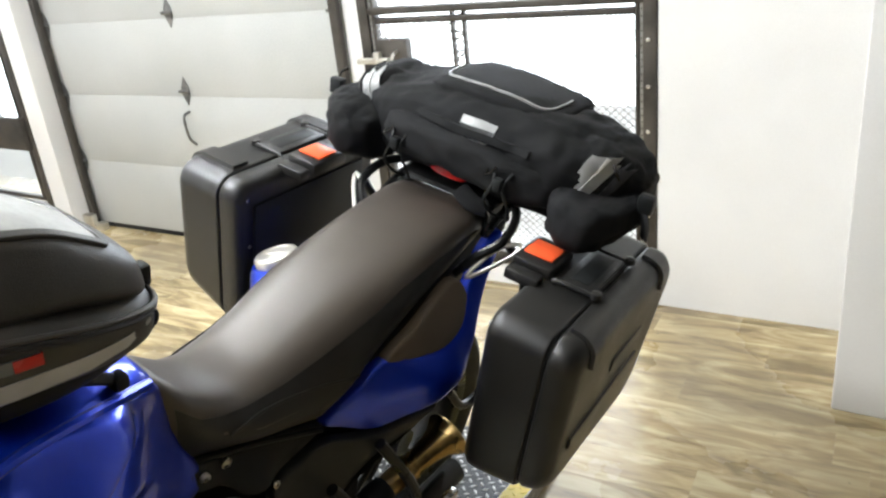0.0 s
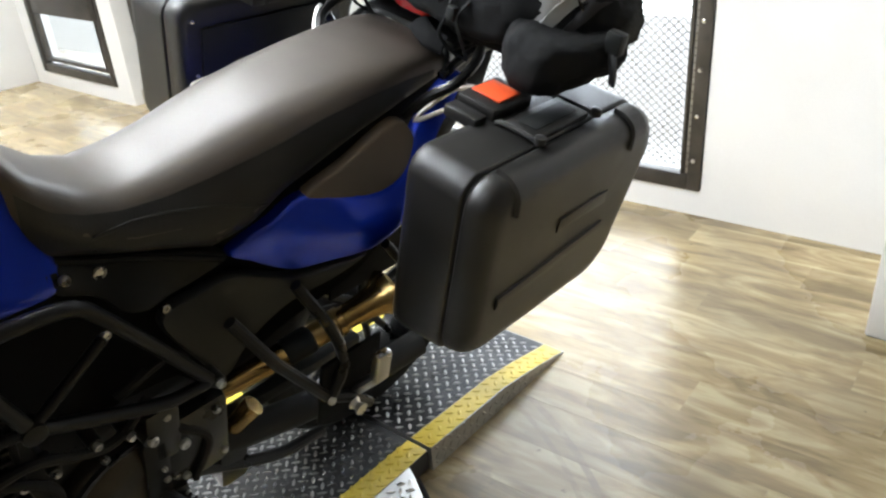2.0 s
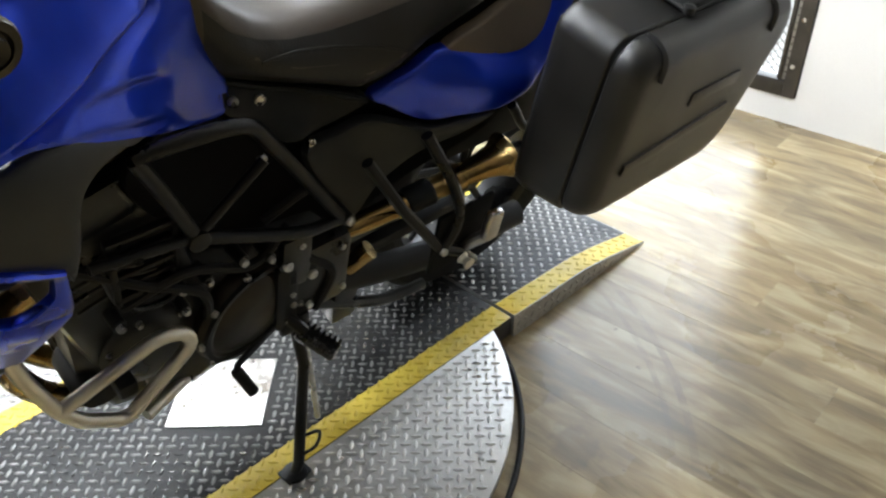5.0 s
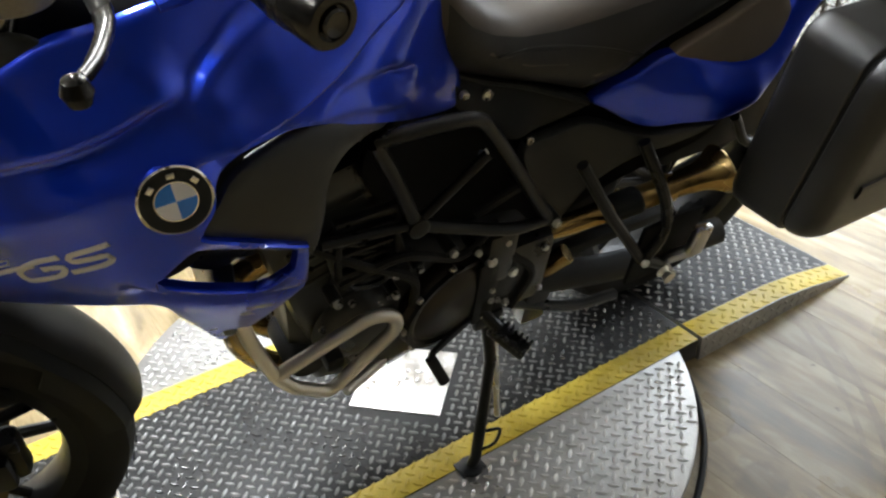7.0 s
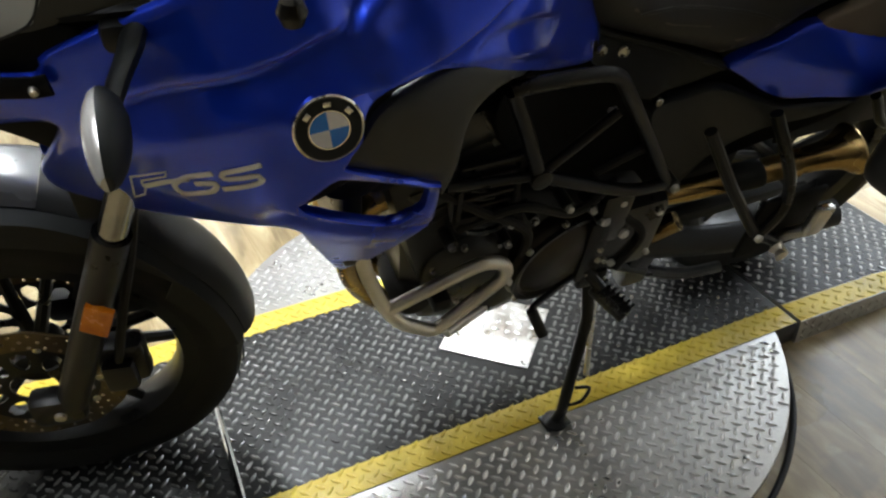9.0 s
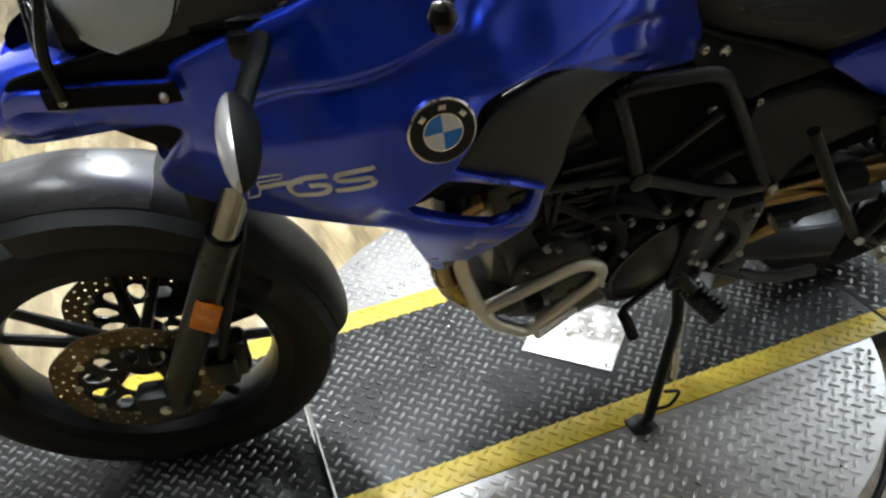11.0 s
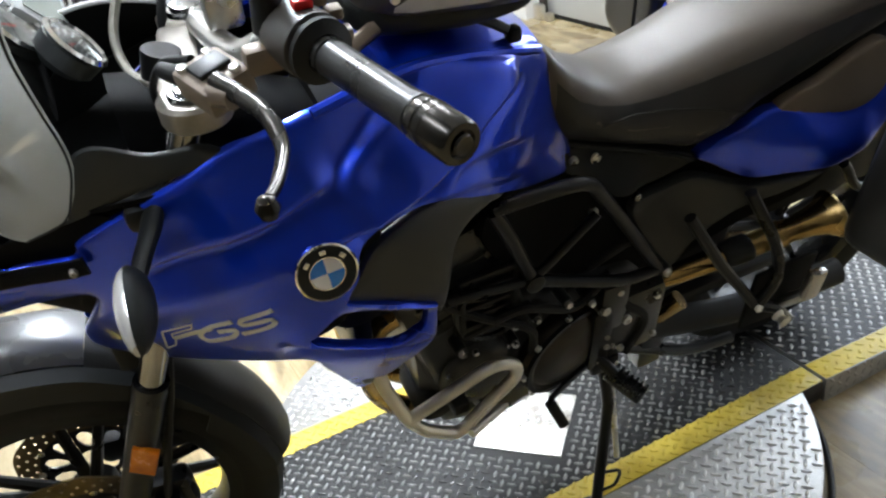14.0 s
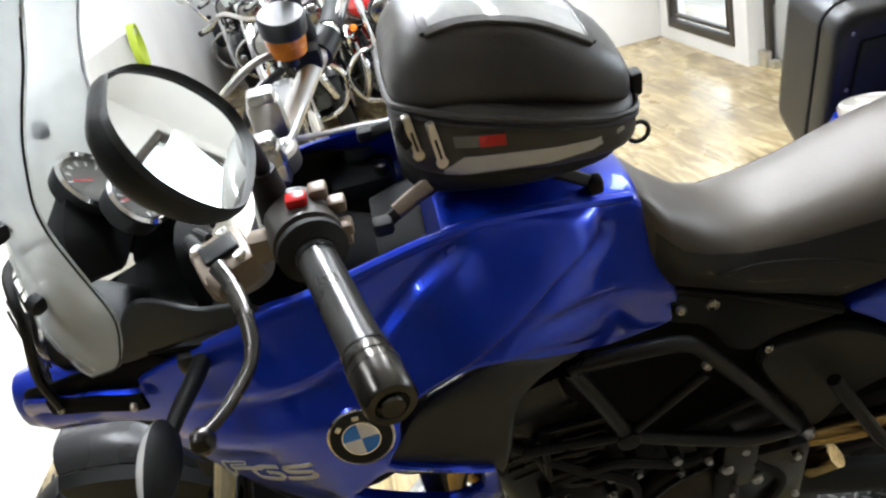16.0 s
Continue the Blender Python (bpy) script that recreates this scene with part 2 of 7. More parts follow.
RED = surface("red_plastic", (0.5, 0.012, 0.012), (0.62, 0.02, 0.018), 0.25, 0, 20, 500, 0.1)
BAGBLACK = surface("bag_vinyl", (0.032, 0.0295, 0.027), (0.054, 0.050, 0.045), 0.36, 0, 10, 700, 0.5)
CLOTH = surface("black_cordura", (0.004, 0.004, 0.0045), (0.011, 0.011, 0.0112), 0.8, 0, 14, 900, 0.8, 0.06, spec=0.22)
STRAP = surface("webbing", (0.012, 0.012, 0.013), (0.022, 0.022, 0.023), 0.7, 0, 20, 500, 0.6)
SILVER = surface("reflective_tape", (0.24, 0.24, 0.235), (0.33, 0.33, 0.32), 0.4, 0.2, 20, 800, 0.1)
DECAL = surface("silver_decal", (0.62, 0.63, 0.66), (0.72, 0.73, 0.75), 0.35, 0.3, 20, 600)
WHITE = surface("white_enamel", (0.72, 0.72, 0.72), (0.8, 0.8, 0.8), 0.3, 0, 10, 400)
SKYBLUE = surface("light_blue_enamel", (0.03, 0.2, 0.66), (0.05, 0.24, 0.74), 0.25, 0, 10, 400)
WALL = surface("painted_wall", (0.74, 0.73, 0.71), (0.82, 0.81, 0.79), 0.7, 0, 1.4, 160, 0.25, 0.05)
GREYWALL = surface("grey_board", (0.42, 0.41, 0.38), (0.5, 0.49, 0.46), 0.65, 0, 1.6, 140, 0.2, 0.05)
# for added, unseen walls: the grey sets how much light they send back
CLOSEWALL = surface("unseen_closing_wall", (0.46, 0.455, 0.445), (0.54, 0.535, 0.525), 0.8, 0, 1.2, 60, 0.2)
DOORPANEL = surface("garage_panel", (0.42, 0.427, 0.41), (0.475, 0.482, 0.465), 0.55, 0, 1.5, 120, 0.15)
GALV = surface("dull_galvanised_steel", (0.12, 0.12, 0.115), (0.24, 0.235, 0.225), 0.45, 0.7, 30, 300, 0.2)
GATE = surface("dark_bronze_frame", (0.045, 0.04, 0.034), (0.085, 0.075, 0.064), 0.5, 0.4, 9, 260, 0.2)
MESHMETAL = surface("expanded_metal", (0.25, 0.24, 0.22), (0.4, 0.39, 0.36), 0.5, 0.6, 20, 300)
# smoother than PLATE, with the lugs' highlights also put into a brighter base
LUG = surface("polished_glint_lugs", (0.62, 0.61, 0.59), (0.76, 0.75, 0.73), 0.32, 0.9, 9, 200, 0.15, 0.08)
PLATE = surface("bright_tread_plate", (0.38, 0.375, 0.36), (0.52, 0.51, 0.49), 0.42, 0.8, 5, 120, 0.2, 0.08)
SERVICE = surface("worn_service_plate", (0.40, 0.37, 0.33), (0.80, 0.78, 0.75), 0.36, 0.85, 22, 160, 0.3, 0.1)
PLATEDARK = surface("painted_black_tread", (0.0075, 0.0075, 0.0075), (0.019, 0.0187, 0.018), 0.45, 0.0, 6, 140, 0.25, 0.08, spec=0.28)
# paler than the track: the light on the lugs' relief is put into colour
LUGDARK = surface("lightened_black_tread_lugs", (0.12, 0.12, 0.118), (0.26, 0.257, 0.25), 0.3, 0.7, 9, 200, 0.2, 0.08)
YELLOW = surface("yellow_safety_paint", (0.55, 0.40, 0.03), (0.72, 0.55, 0.06), 0.45, 0, 12, 160, 0.2, 0.08)
MIRROR, _, mb = shader("mirror_glass")
mb.inputs["Base Color"].default_value, mb.inputs["Metallic"].default_value, mb.inputs["Roughness"].default_value = (0.7, 0.72, 0.7, 1), 1.0, 0.02
GLASS = clear("clear_glass", (0.95, 0.97, 0.96))
SCREEN = thin_acrylic()
FENDER = surface("grey_fender_plastic", (0.036, 0.036, 0.038), (0.048, 0.048, 0.05), 0.27, 0.0, 7, 600, 0.1, spec=0.8)
LENS = surface("clear_lens", (0.62, 0.62, 0.61), (0.74, 0.74, 0.73), 0.16, 0.35, 30, 300)
TUBE = glowing("fluorescent_tube", (1.0, 0.96, 0.9), 6.0)
OUTSIDE = glowing("overcast_outside", (0.93, 0.97, 1.0), 3.2)
FLOORMAT = wood_planks()
GREENCORD = surface("green_cord", (0.35, 0.45, 0.03), (0.45, 0.55, 0.05), 0.5, 0, 30, 300)
BRASSKEY = surface("brass_disc", (0.45, 0.36, 0.14), (0.55, 0.45, 0.2), 0.35, 0.8, 20, 200, 0.1)
CREAM = surface("tan_cast_metal", (0.15, 0.115, 0.083), (0.215, 0.168, 0.127), 0.42, 0.2, 20, 300)
CLAMP = surface("sand_cast_clamp", (0.20, 0.18, 0.15), (0.29, 0.265, 0.23), 0.42, 0.5, 18, 300, 0.3)


# ---------------------------------------------------------------- mesh helpers
def part(name, bm, material, parent=None, label="", sharp=35):
    """One mesh object from a bmesh, under a thing or a part."""
    bm.normal_update()
    for f in bm.faces:
        f.smooth = True
    for e in bm.edges:
        if len(e.link_faces) == 2 and e.calc_face_angle(0) > radians(sharp):
            e.smooth = False
    areas = sorted(f.calc_area() for f in bm.faces)
    weighted = None
    if areas and areas[-1] > 30 * areas[len(areas) // 2] and all(e.smooth for e in bm.edges):
        weighted = [sum((f.normal * f.calc_area() for f in v.link_faces), Vector()).normalized() for v in bm.verts]
    mesh = bpy.data.meshes.new(name)
    bm.to_mesh(mesh)
    bm.free()
    if weighted:
        mesh.normals_split_custom_set_from_vertices(weighted)
    mesh.materials.append(material)
    ob = new(name, mesh)
    ob.parent = parent
    if label:
        ob["label"] = label
    return ob


def thing(name, m, label, category, group=""):
    ob = new(name)
    ob.empty_display_size = 0.05
    ob.matrix_world = m
    return tagged(ob, label, category, group)


def merged(*some):
    out = bmesh.new()
    for bm in some:
        mesh = bpy.data.meshes.new("piece")
        bm.to_mesh(mesh)
        bm.free()
        out.from_mesh(mesh)
        bpy.data.meshes.remove(mesh)
    return out


def moved(bm, m):
    bmesh.ops.transform(bm, matrix=m, verts=bm.verts)
    return bm


def rbox(lo, hi, r=0.004, seg=2):
    bm = bmesh.new()
    bmesh.ops.create_cube(bm, size=1)
    size = [b - a for a, b in zip(lo, hi)]
    for v in bm.verts:
        v.co = Vector([(a + b) / 2 + c * s for a, b, c, s in zip(lo, hi, v.co, size)])
    r = min(r, min(size) * 0.45)
    if r > 0:
        bmesh.ops.bevel(bm, geom=list(bm.edges), offset=r, segments=seg, affect="EDGES", profile=0.5)
    return bm


def rings(sections, cap=True, closed=False):
    """A skin over rings of equally many points."""
    bm = bmesh.new()
    rows = [[bm.verts.new(p) for p in ring] for ring in sections]
    n = len(rows[0])
    pairs = list(zip(rows, rows[1:])) + ([(rows[-1], rows[0])] if closed else [])
    for a, b in pairs:
        for i in range(n):
            bm.faces.new((a[i], a[(i + 1) % n], b[(i + 1) % n], b[i]))
    if cap and not closed:
        bm.faces.new(rows[0][::-1])
        bm.faces.new(rows[-1])
    bmesh.ops.recalc_face_normals(bm, faces=bm.faces)
    return bm


def curve_points(points, step=0.012, closed=False):
    """A smooth line through the points."""
    p = [Vector(q) for q in points]
    if closed:
        p = [p[-1], *p, p[0], p[1]]
    else:
        p = [2 * p[0] - p[1], *p, 2 * p[-1] - p[-2]]
    out = []
    for a, b, c, d in zip(p, p[1:], p[2:], p[3:]):
        n = max(1, round((c - b).length / step))
        for i in range(n):
            t = i / n
            out.append(0.5 * (2 * b + (c - a) * t + (2 * a - 5 * b + 4 * c - d) * t * t + (3 * b - a - 3 * c + d) * t ** 3))
    if not closed:
        out.append(p[-2])
    return out


def tube(points, r, n=10, smooth=True, closed=False, step=0.012, flat=1.0):
    """A bar along a line; r may be one radius or two, from start to end."""
    line = curve_points(points, step, closed) if smooth and len(points) > 2 or closed else [Vector(q) for q in points]
    r0, r1 = r if isinstance(r, tuple) else (r, r)
    ways = []
    for i in range(len(line)):
        a, b = line[i - 1] if i or closed else line[0], line[(i + 1) % len(line)] if i + 1 < len(line) or closed else line[-1]
        ways.append((b - a).normalized())
    side = ways[0].orthogonal().normalized()
    out = []
    for i, (p, w) in enumerate(zip(line, ways)):
        side = (side - w * side.dot(w)).normalized()
        up = w.cross(side)
        rr = r0 + (r1 - r0) * i / max(1, len(line) - 1)
        out.append([p + (side * math.cos(2 * math.pi * k / n) + up * math.sin(2 * math.pi * k / n) * flat) * rr for k in range(n)])
    return rings(out, closed=closed)


def bent(points, r, n=6):
    """A line of straight runs whose corners are rounded over a length r on each side."""
    p = [Vector(q) for q in points]
    out = [p[0]]
    for a, b, c in zip(p, p[1:], p[2:]):
        u, v = b + (a - b).normalized() * min(r, (a - b).length * .48), b + (c - b).normalized() * min(r, (c - b).length * .48)
        out += [u * (1 - t) ** 2 + b * 2 * t * (1 - t) + v * t * t for t in np.linspace(0, 1, n)]
    return out + [p[-1]]


def lathe(profile, n=32, m=Matrix()):
    """Profile points (radius, height) turned about z, then moved by m."""
    return moved(rings([[(r * math.cos(2 * math.pi * k / n), r * math.sin(2 * math.pi * k / n), h) for k in range(n)] for r, h in profile]), m)


def washer(profile, n=36, m=Matrix()):
    """A closed profile (radius, height) turned about z: a ring with an open middle."""
    return moved(rings([[(r * math.cos(t), r * math.sin(t), h) for r, h in profile] for t in np.linspace(0, 2 * math.pi, n + 1)[:-1]], closed=True), m)


def along_y(x, y, z, turn=0):
    """z of a lathe laid along -y, at a place."""
    return pose(x, y, z, 90, 0, turn)


def bolt(x, y, z, r, parent, name="bolt", m=None):
    bm = lathe([(r * 0.55, -0.004), (r, -0.003), (r, 0.002), (r * 0.8, 0.0045), (r * 0.45, 0.0045), (r * 0.4, 0.002)], 14, m or along_y(x, y, z))
    return part(name, bm, BOLT, parent)


def oval(x, y, z, hy, hz, n=28, e=2.6, top=1.0):
    """A ring across x: a rounded section of half width hy and half height hz."""
    out = []
    for k in range(n):
        a = 2 * math.pi * k / n
        c, s = math.cos(a), math.sin(a)
        yy = math.copysign(abs(c) ** (2 / e), c) * hy
        zz = math.copysign(abs(s) ** (2 / e), s) * hz
        if zz > 0:
            zz *= top
        out.append((x, y + yy, z + zz))
    return out


# side surface of the motorcycle: half width at (x, z), through a few known stations
STATIONS = np.array([(-.90, .87, .02), (-.816, .97, .075), (-.72, .975, .10), (-.76, .80, .03), (-.66, .84, .125), (-.62, 1.0, .125), (-.54, 1.09, .145),
                     (-.535, .92, .21), (-.463, .958, .222), (-.446, .892, .219), (-.50, .84, .213), (-.333, .839, .223), (-.35, .776, .214), (-.44, .63, .14),
                     (-.19, .913, .149), (-.38, 1.03, .17), (-.156, 1.055, .089), (-.058, .964, .056), (-.042, .864, .076), (.01, .835, .06), (-.016, .776, .10),
                     (.055, .765, .12), (.082, .752, .085), (.196, .82, .085), (.322, .859, .109), (.406, .765, .18), (.508, .918, .108), (.60, .96, .11), (.2, .65, .11), (.3, .72, .13)])


def spline(d):
    return np.where(d > 0, d * d * np.log(d + 1e-12), 0)


def solve_side():
    p, n = STATIONS[:, :2], len(STATIONS)
    a = np.zeros((n + 3, n + 3))
    a[:n, :n] = spline(np.linalg.norm(p[:, None] - p[None], axis=2)) + np.eye(n) * 0.002
    a[:n, n], a[:n, n + 1:], a[n, :n], a[n + 1:, :n] = 1, p, 1, p.T
    return np.linalg.solve(a, np.r_[STATIONS[:, 2], 0, 0, 0])


SIDE = solve_side()


def half_width(x, z):
    d = np.hypot(STATIONS[:, 0] - x, STATIONS[:, 1] - z)
    return float(spline(d) @ SIDE[:-3] + SIDE[-3] + SIDE[-2] * x + SIDE[-1] * z)


def inside(x, z, loop):
    odd = False
    for (ax, az), (bx, bz) in zip(loop, loop[1:] + loop[:1]):
        if (az > z) != (bz > z) and x < (bx - ax) * (z - az) / (bz - az) + ax:
            odd = not odd
    return odd


def smooth_loop(points, step):
    return [(p.x, p.z) for p in curve_points([(x, 0, z) for x, z in points], step, True)]


def shell(outline, off=0.0, depth=0.012, edge=0.008, grid=0.014, holes=(), side=-1, width=half_width, relief=None, step=0.01, creases=()):
    """A panel that follows the motorcycle's side inside an outline in (x, z), with a rounded rim and a back."""
    loops = [smooth_loop(outline, step)] + [smooth_loop(o, step) for o in holes]
    border = [p for loop in loops for p in loop]
    edges, first = [], 0
    for loop in loops:
        n = len(loop)
        edges += [(first + i, first + (i + 1) % n) for i in range(n)]
        first += n
    bx = np.array(border)
    xs, zs = bx[:, 0], bx[:, 1]
    inner = []
    for i, x in enumerate(np.arange(xs.min(), xs.max(), grid)):
        for z in np.arange(zs.min(), zs.max(), grid) + (grid / 2 if i % 2 else 0):
            if inside(x, z, loops[0]) and not any(inside(x, z, l) for l in loops[1:]) and np.hypot(xs - x, zs - z).min() > max(grid * 0.45, edge * 1.45):
                inner.append((x, z))
    # rows of points on both sides of each crease, so that it stays sharp
    ridge = [p for line in creases for p in curve_points([(x, 0, z) for x, z in line], .006)]
    if ridge:
        rx, rz = np.array([p.x for p in ridge]), np.array([p.z for p in ridge])
        inner = [(x, z) for x, z in inner if np.hypot(rx - x, rz - z).min() > .0105]
        for line in creases:
            run = curve_points([(x, 0, z) for x, z in line], .006)
            for a, b in zip(run, run[1:]):
                w = (b - a).normalized()
                for k in (-.0095, -.0056, -.0025, 0, .0025, .0056, .0095):
                    x, z = a.x - w.z * k, a.z + w.x * k
                    if inside(x, z, loops[0]) and not any(inside(x, z, l) for l in loops[1:]) and np.hypot(xs - x, zs - z).min() > edge * 1.2:
                        inner.append((x, z))
    # rows of points that run along the rim, so that its rounding is even
    for loop in loops:
        for i, (x, z) in enumerate(loop):
            (ax, az), (bx_, bz_) = loop[i - 1], loop[(i + 1) % len(loop)]
            h = math.hypot(bx_ - ax, bz_ - az) or 1
            for s in (-1, 1):
                for f in (0.3, 1.0):
                    qx, qz = x - s * (bz_ - az) / h * edge * f, z + s * (bx_ - ax) / h * edge * f
                    if inside(qx, qz, loops[0]) and not any(inside(qx, qz, l) for l in loops[1:]) and np.hypot(xs - qx, zs - qz).min() > edge * f * 0.9:
                        inner.append((qx, qz))
    verts, _, faces, *_ = delaunay_2d_cdt([Vector(p) for p in border + inner], edges, [], 0, 1e-6)
    keep = []
    for f in faces:
        cx, cz = sum(verts[i].x for i in f) / len(f), sum(verts[i].y for i in f) / len(f)
        if inside(cx, cz, loops[0]) and not any(inside(cx, cz, l) for l in loops[1:]):
            keep.append(f)
    bm = bmesh.new()
    front, back = [], []
    for v in verts:
        d = np.hypot(xs - v.x, zs - v.y).min()
        u = min(1.0, d / max(edge, 1e-6))
        lift = edge * (math.sqrt(1 - (1 - u) ** 2) - 1) * 0.8
        w = width(v.x, v.y) + off
        extra = relief(v.x, v.y, d) if relief else 0
        front.append(bm.verts.new((v.x, side * (w + lift + extra), v.y)))
        back.append(bm.verts.new((v.x, side * (w - depth), v.y)))
    for f in keep:
        bm.faces.new([front[i] for i in f])
        bm.faces.new([back[i] for i in reversed(f)])
    number = {v: i for i, v in enumerate(front)}
    for e in list(bm.edges):
        a, b = e.verts
        if len(e.link_faces) == 1 and a in number and b in number:
            bm.faces.new((a, b, back[number[b]], back[number[a]]))
    loose = [v for v in bm.verts if not v.link_faces]
    bmesh.ops.delete(bm, geom=loose, context="VERTS")
    bmesh.ops.recalc_face_normals(bm, faces=bm.faces)
    return bm


def ledge(x, z, line, up, down, high, low):
    """A sharp line in the panel: raised by `up` on its upper side, sunk by `down` on its lower side, fading out."""
    best, side, u = 1e9, 0, 0
    n = len(line) - 1
    for i, ((ax, az), (bx, bz)) in enumerate(zip(line, line[1:])):
        t = max(0, min(1, ((x - ax) * (bx - ax) + (z - az) * (bz - az)) / ((bx - ax) ** 2 + (bz - az) ** 2)))
        d = math.hypot(x - ax - t * (bx - ax), z - az - t * (bz - az))
        if d < best:
            best, side, u = d, (bx - ax) * (z - az) - (bz - az) * (x - ax), (i + t) / n
    mix = 1 / (1 + math.exp(max(-40, min(40, math.copysign(best, side) / 0.0022))))
    fade = min(1, 4 * u * (1 - u) * 2)
    return fade * (mix * up * math.exp(-(best / high) ** 2) - (1 - mix) * down * math.exp(-(best / low) ** 2))


def draped(tree, rays, way, lift=0.001):
    """Where rays from the given points meet a surface: places a little above it, and its normals."""
    out = []
    for q in rays:
        hit, n, _, _ = tree.ray_cast(Vector(q), Vector(way).normalized())
        if hit is None:
            hit, n, _, _ = tree.find_nearest(Vector(q))
        if n.dot(Vector(way)) > 0:
            n = -n
        out.append((hit + n * lift, n))
    return out


def ribbon(places, half, thick):
    """A flat strap along draped places."""
    secs = []
    for i, (p, n) in enumerate(places):
        a, b = places[max(0, i - 1)][0], places[min(len(places) - 1, i + 1)][0]
        side = (b - a).cross(n).normalized() * half
        secs.append([p + side - n * thick, p + side + n * thick * .6, p + side * .8 + n * thick, p - side * .8 + n * thick, p - side + n * thick * .6, p - side - n * thick])
    return rings(secs)


def draped_patch(tree, grid, way, thick=0.0015):
    """A sheet that lies on a surface, from rows of ray starts."""
    rows_ = [draped(tree, row, way, 0) for row in grid]
    bm = bmesh.new()
    up = [[bm.verts.new(p + n * thick) for p, n in row] for row in rows_]
    low = [[bm.verts.new(p - n * thick) for p, n in row] for row in rows_]
    m, k = len(up), len(up[0])
    for j in range(m - 1):
        for i in range(k - 1):
            bm.faces.new((up[j][i], up[j][i + 1], up[j + 1][i + 1], up[j + 1][i]))
            bm.faces.new((low[j][i], low[j + 1][i], low[j + 1][i + 1], low[j][i + 1]))
    rim = [(0, i) for i in range(k)] + [(j, k - 1) for j in range(1, m)] + [(m - 1, i) for i in range(k - 2, -1, -1)] + [(j, 0) for j in range(m - 2, 0, -1)]
    for (a, b), (c, d) in zip(rim, rim[1:] + rim[:1]):
        bm.faces.new((up[a][b], low[a][b], low[c][d], up[c][d]))
    bmesh.ops.recalc_face_normals(bm, faces=bm.faces)
    return bm


def wrinkled(bm, amount, scale, seed=0.0, fold=(1, 1, 1)):
    """Soft folds and creases along the normals, as in worn cloth."""
    bm.normal_update()
    moves = []
    for v in bm.verts:
        q = Vector([a * b for a, b in zip(v.co, fold)]) * scale + Vector((seed, seed * .7, 0))
        h = noise.noise(q) + .55 * (1 - 2.2 * abs(noise.noise(q * 2.1 + Vector((3, 0, 0))))) + .25 * noise.noise(q * 5.3)
        moves.append(v.normal * h * amount)
    for v, d in zip(bm.verts, moves):
        v.co += d
    bm.normal_update()
    return bm


# ---------------------------------------------------------------- the room
def slab(name, lo, hi, material, label="", m=None, r=0.0):
    bm = rbox(lo, hi, r) if r else rbox(lo, hi, 0)
    ob = part(name, moved(bm, m) if m else bm, material, None)
    return tagged(ob, label, name.split("_")[0], kind="structure")


def wall_with_holes(name, width, height, thick, holes, m, label):
    """A wall along local x with openings (x0, x1, z0, z1) right through it."""
    xs = sorted({0, width, *(v for o in holes for v in o[:2])})
    zs = sorted({0, height, *(v for o in holes for v in o[2:])})
    bm = bmesh.new()
    grid = {}
    def vert(i, j, k):
        if (i, j, k) not in grid:
            grid[i, j, k] = bm.verts.new((xs[i], k * thick, zs[j]))
        return grid[i, j, k]
    solid = {(i, j) for i in range(len(xs) - 1) for j in range(len(zs) - 1)
             if not any(a <= (xs[i] + xs[i + 1]) / 2 <= b and c <= (zs[j] + zs[j + 1]) / 2 <= d for a, b, c, d in holes)}
    for i, j in solid:
        for k in (0, 1):
            bm.faces.new([vert(i + a, j + b, k) for a, b in ((0, 0), (1, 0), (1, 1), (0, 1))])
        for (di, dj), ((a, b), (c, d)) in {(-1, 0): ((0, 0), (0, 1)), (1, 0): ((1, 0), (1, 1)), (0, -1): ((0, 0), (1, 0)), (0, 1): ((0, 1), (1, 1))}.items():
            if (i + di, j + dj) not in solid:
                bm.faces.new([vert(i + a, j + b, 0), vert(i + c, j + d, 0), vert(i + c, j + d, 1), vert(i + a, j + b, 1)])
    bmesh.ops.recalc_face_normals(bm, faces=bm.faces)
    moved(bm, m)
    return tagged(part(name, bm, WALL), label, "wall", kind="structure")


# east wall: its own x runs from north to south, its y out of the room
EAST = pose(2.138, 3.62, 0, 0, 0, -88)
GARAGE_U, GATE_U = (0.04, 2.18), (2.26, 3.57)
wall_with_holes("wall_east", 4.28, CEIL, 0.2, [(*GATE_U, 0.1, 2.2), (*GARAGE_U, 0.0, 2.4)], EAST, "white painted wall with a gate and a garage door")
slab("wall_pillar", (1.76, -9.0, 0), (2.6, -0.66, CEIL), WALL, "white painted wall that juts into the room", r=0.006)
DOORWALL = pose(2.0, 4.95, 0, 0, 0, -90)
wall_with_holes("wall_door", 1.325, CEIL, 0.13, [(0.16, 1.16, 0.1, 2.1)], DOORWALL, "white painted wall round the glass door")
slab("wall_north", (1.25, 4.955, 0), (2.2, 5.1, CEIL), WALL, "short white painted wall beside the glass door", r=0.004)
slab("wall_showroom", (1.25, 5.105, 0), (1.41, 13.0, CEIL), WALL, "white painted wall of the showroom")
slab("wall_far", (-3.4, 13.0, 0), (1.41, 13.16, CEIL), WALL, "white far wall of the showroom")
slab("wall_west", (-1.86, 0.9, 0), (-1.7, 13.0, CEIL), WALL, "white painted side wall")
# three unseen walls, added to close the room and temper its reflections
slab("wall_south", (-7.0, -9.1, 0), (2.6, -9.0, CEIL), CLOSEWALL, "unseen grey wall added to close the room on the south")
slab("wall_hall", (-7.1, -9.0, 0), (-7.0, 0.9, CEIL), CLOSEWALL, "unseen grey wall added to close the room on the west")
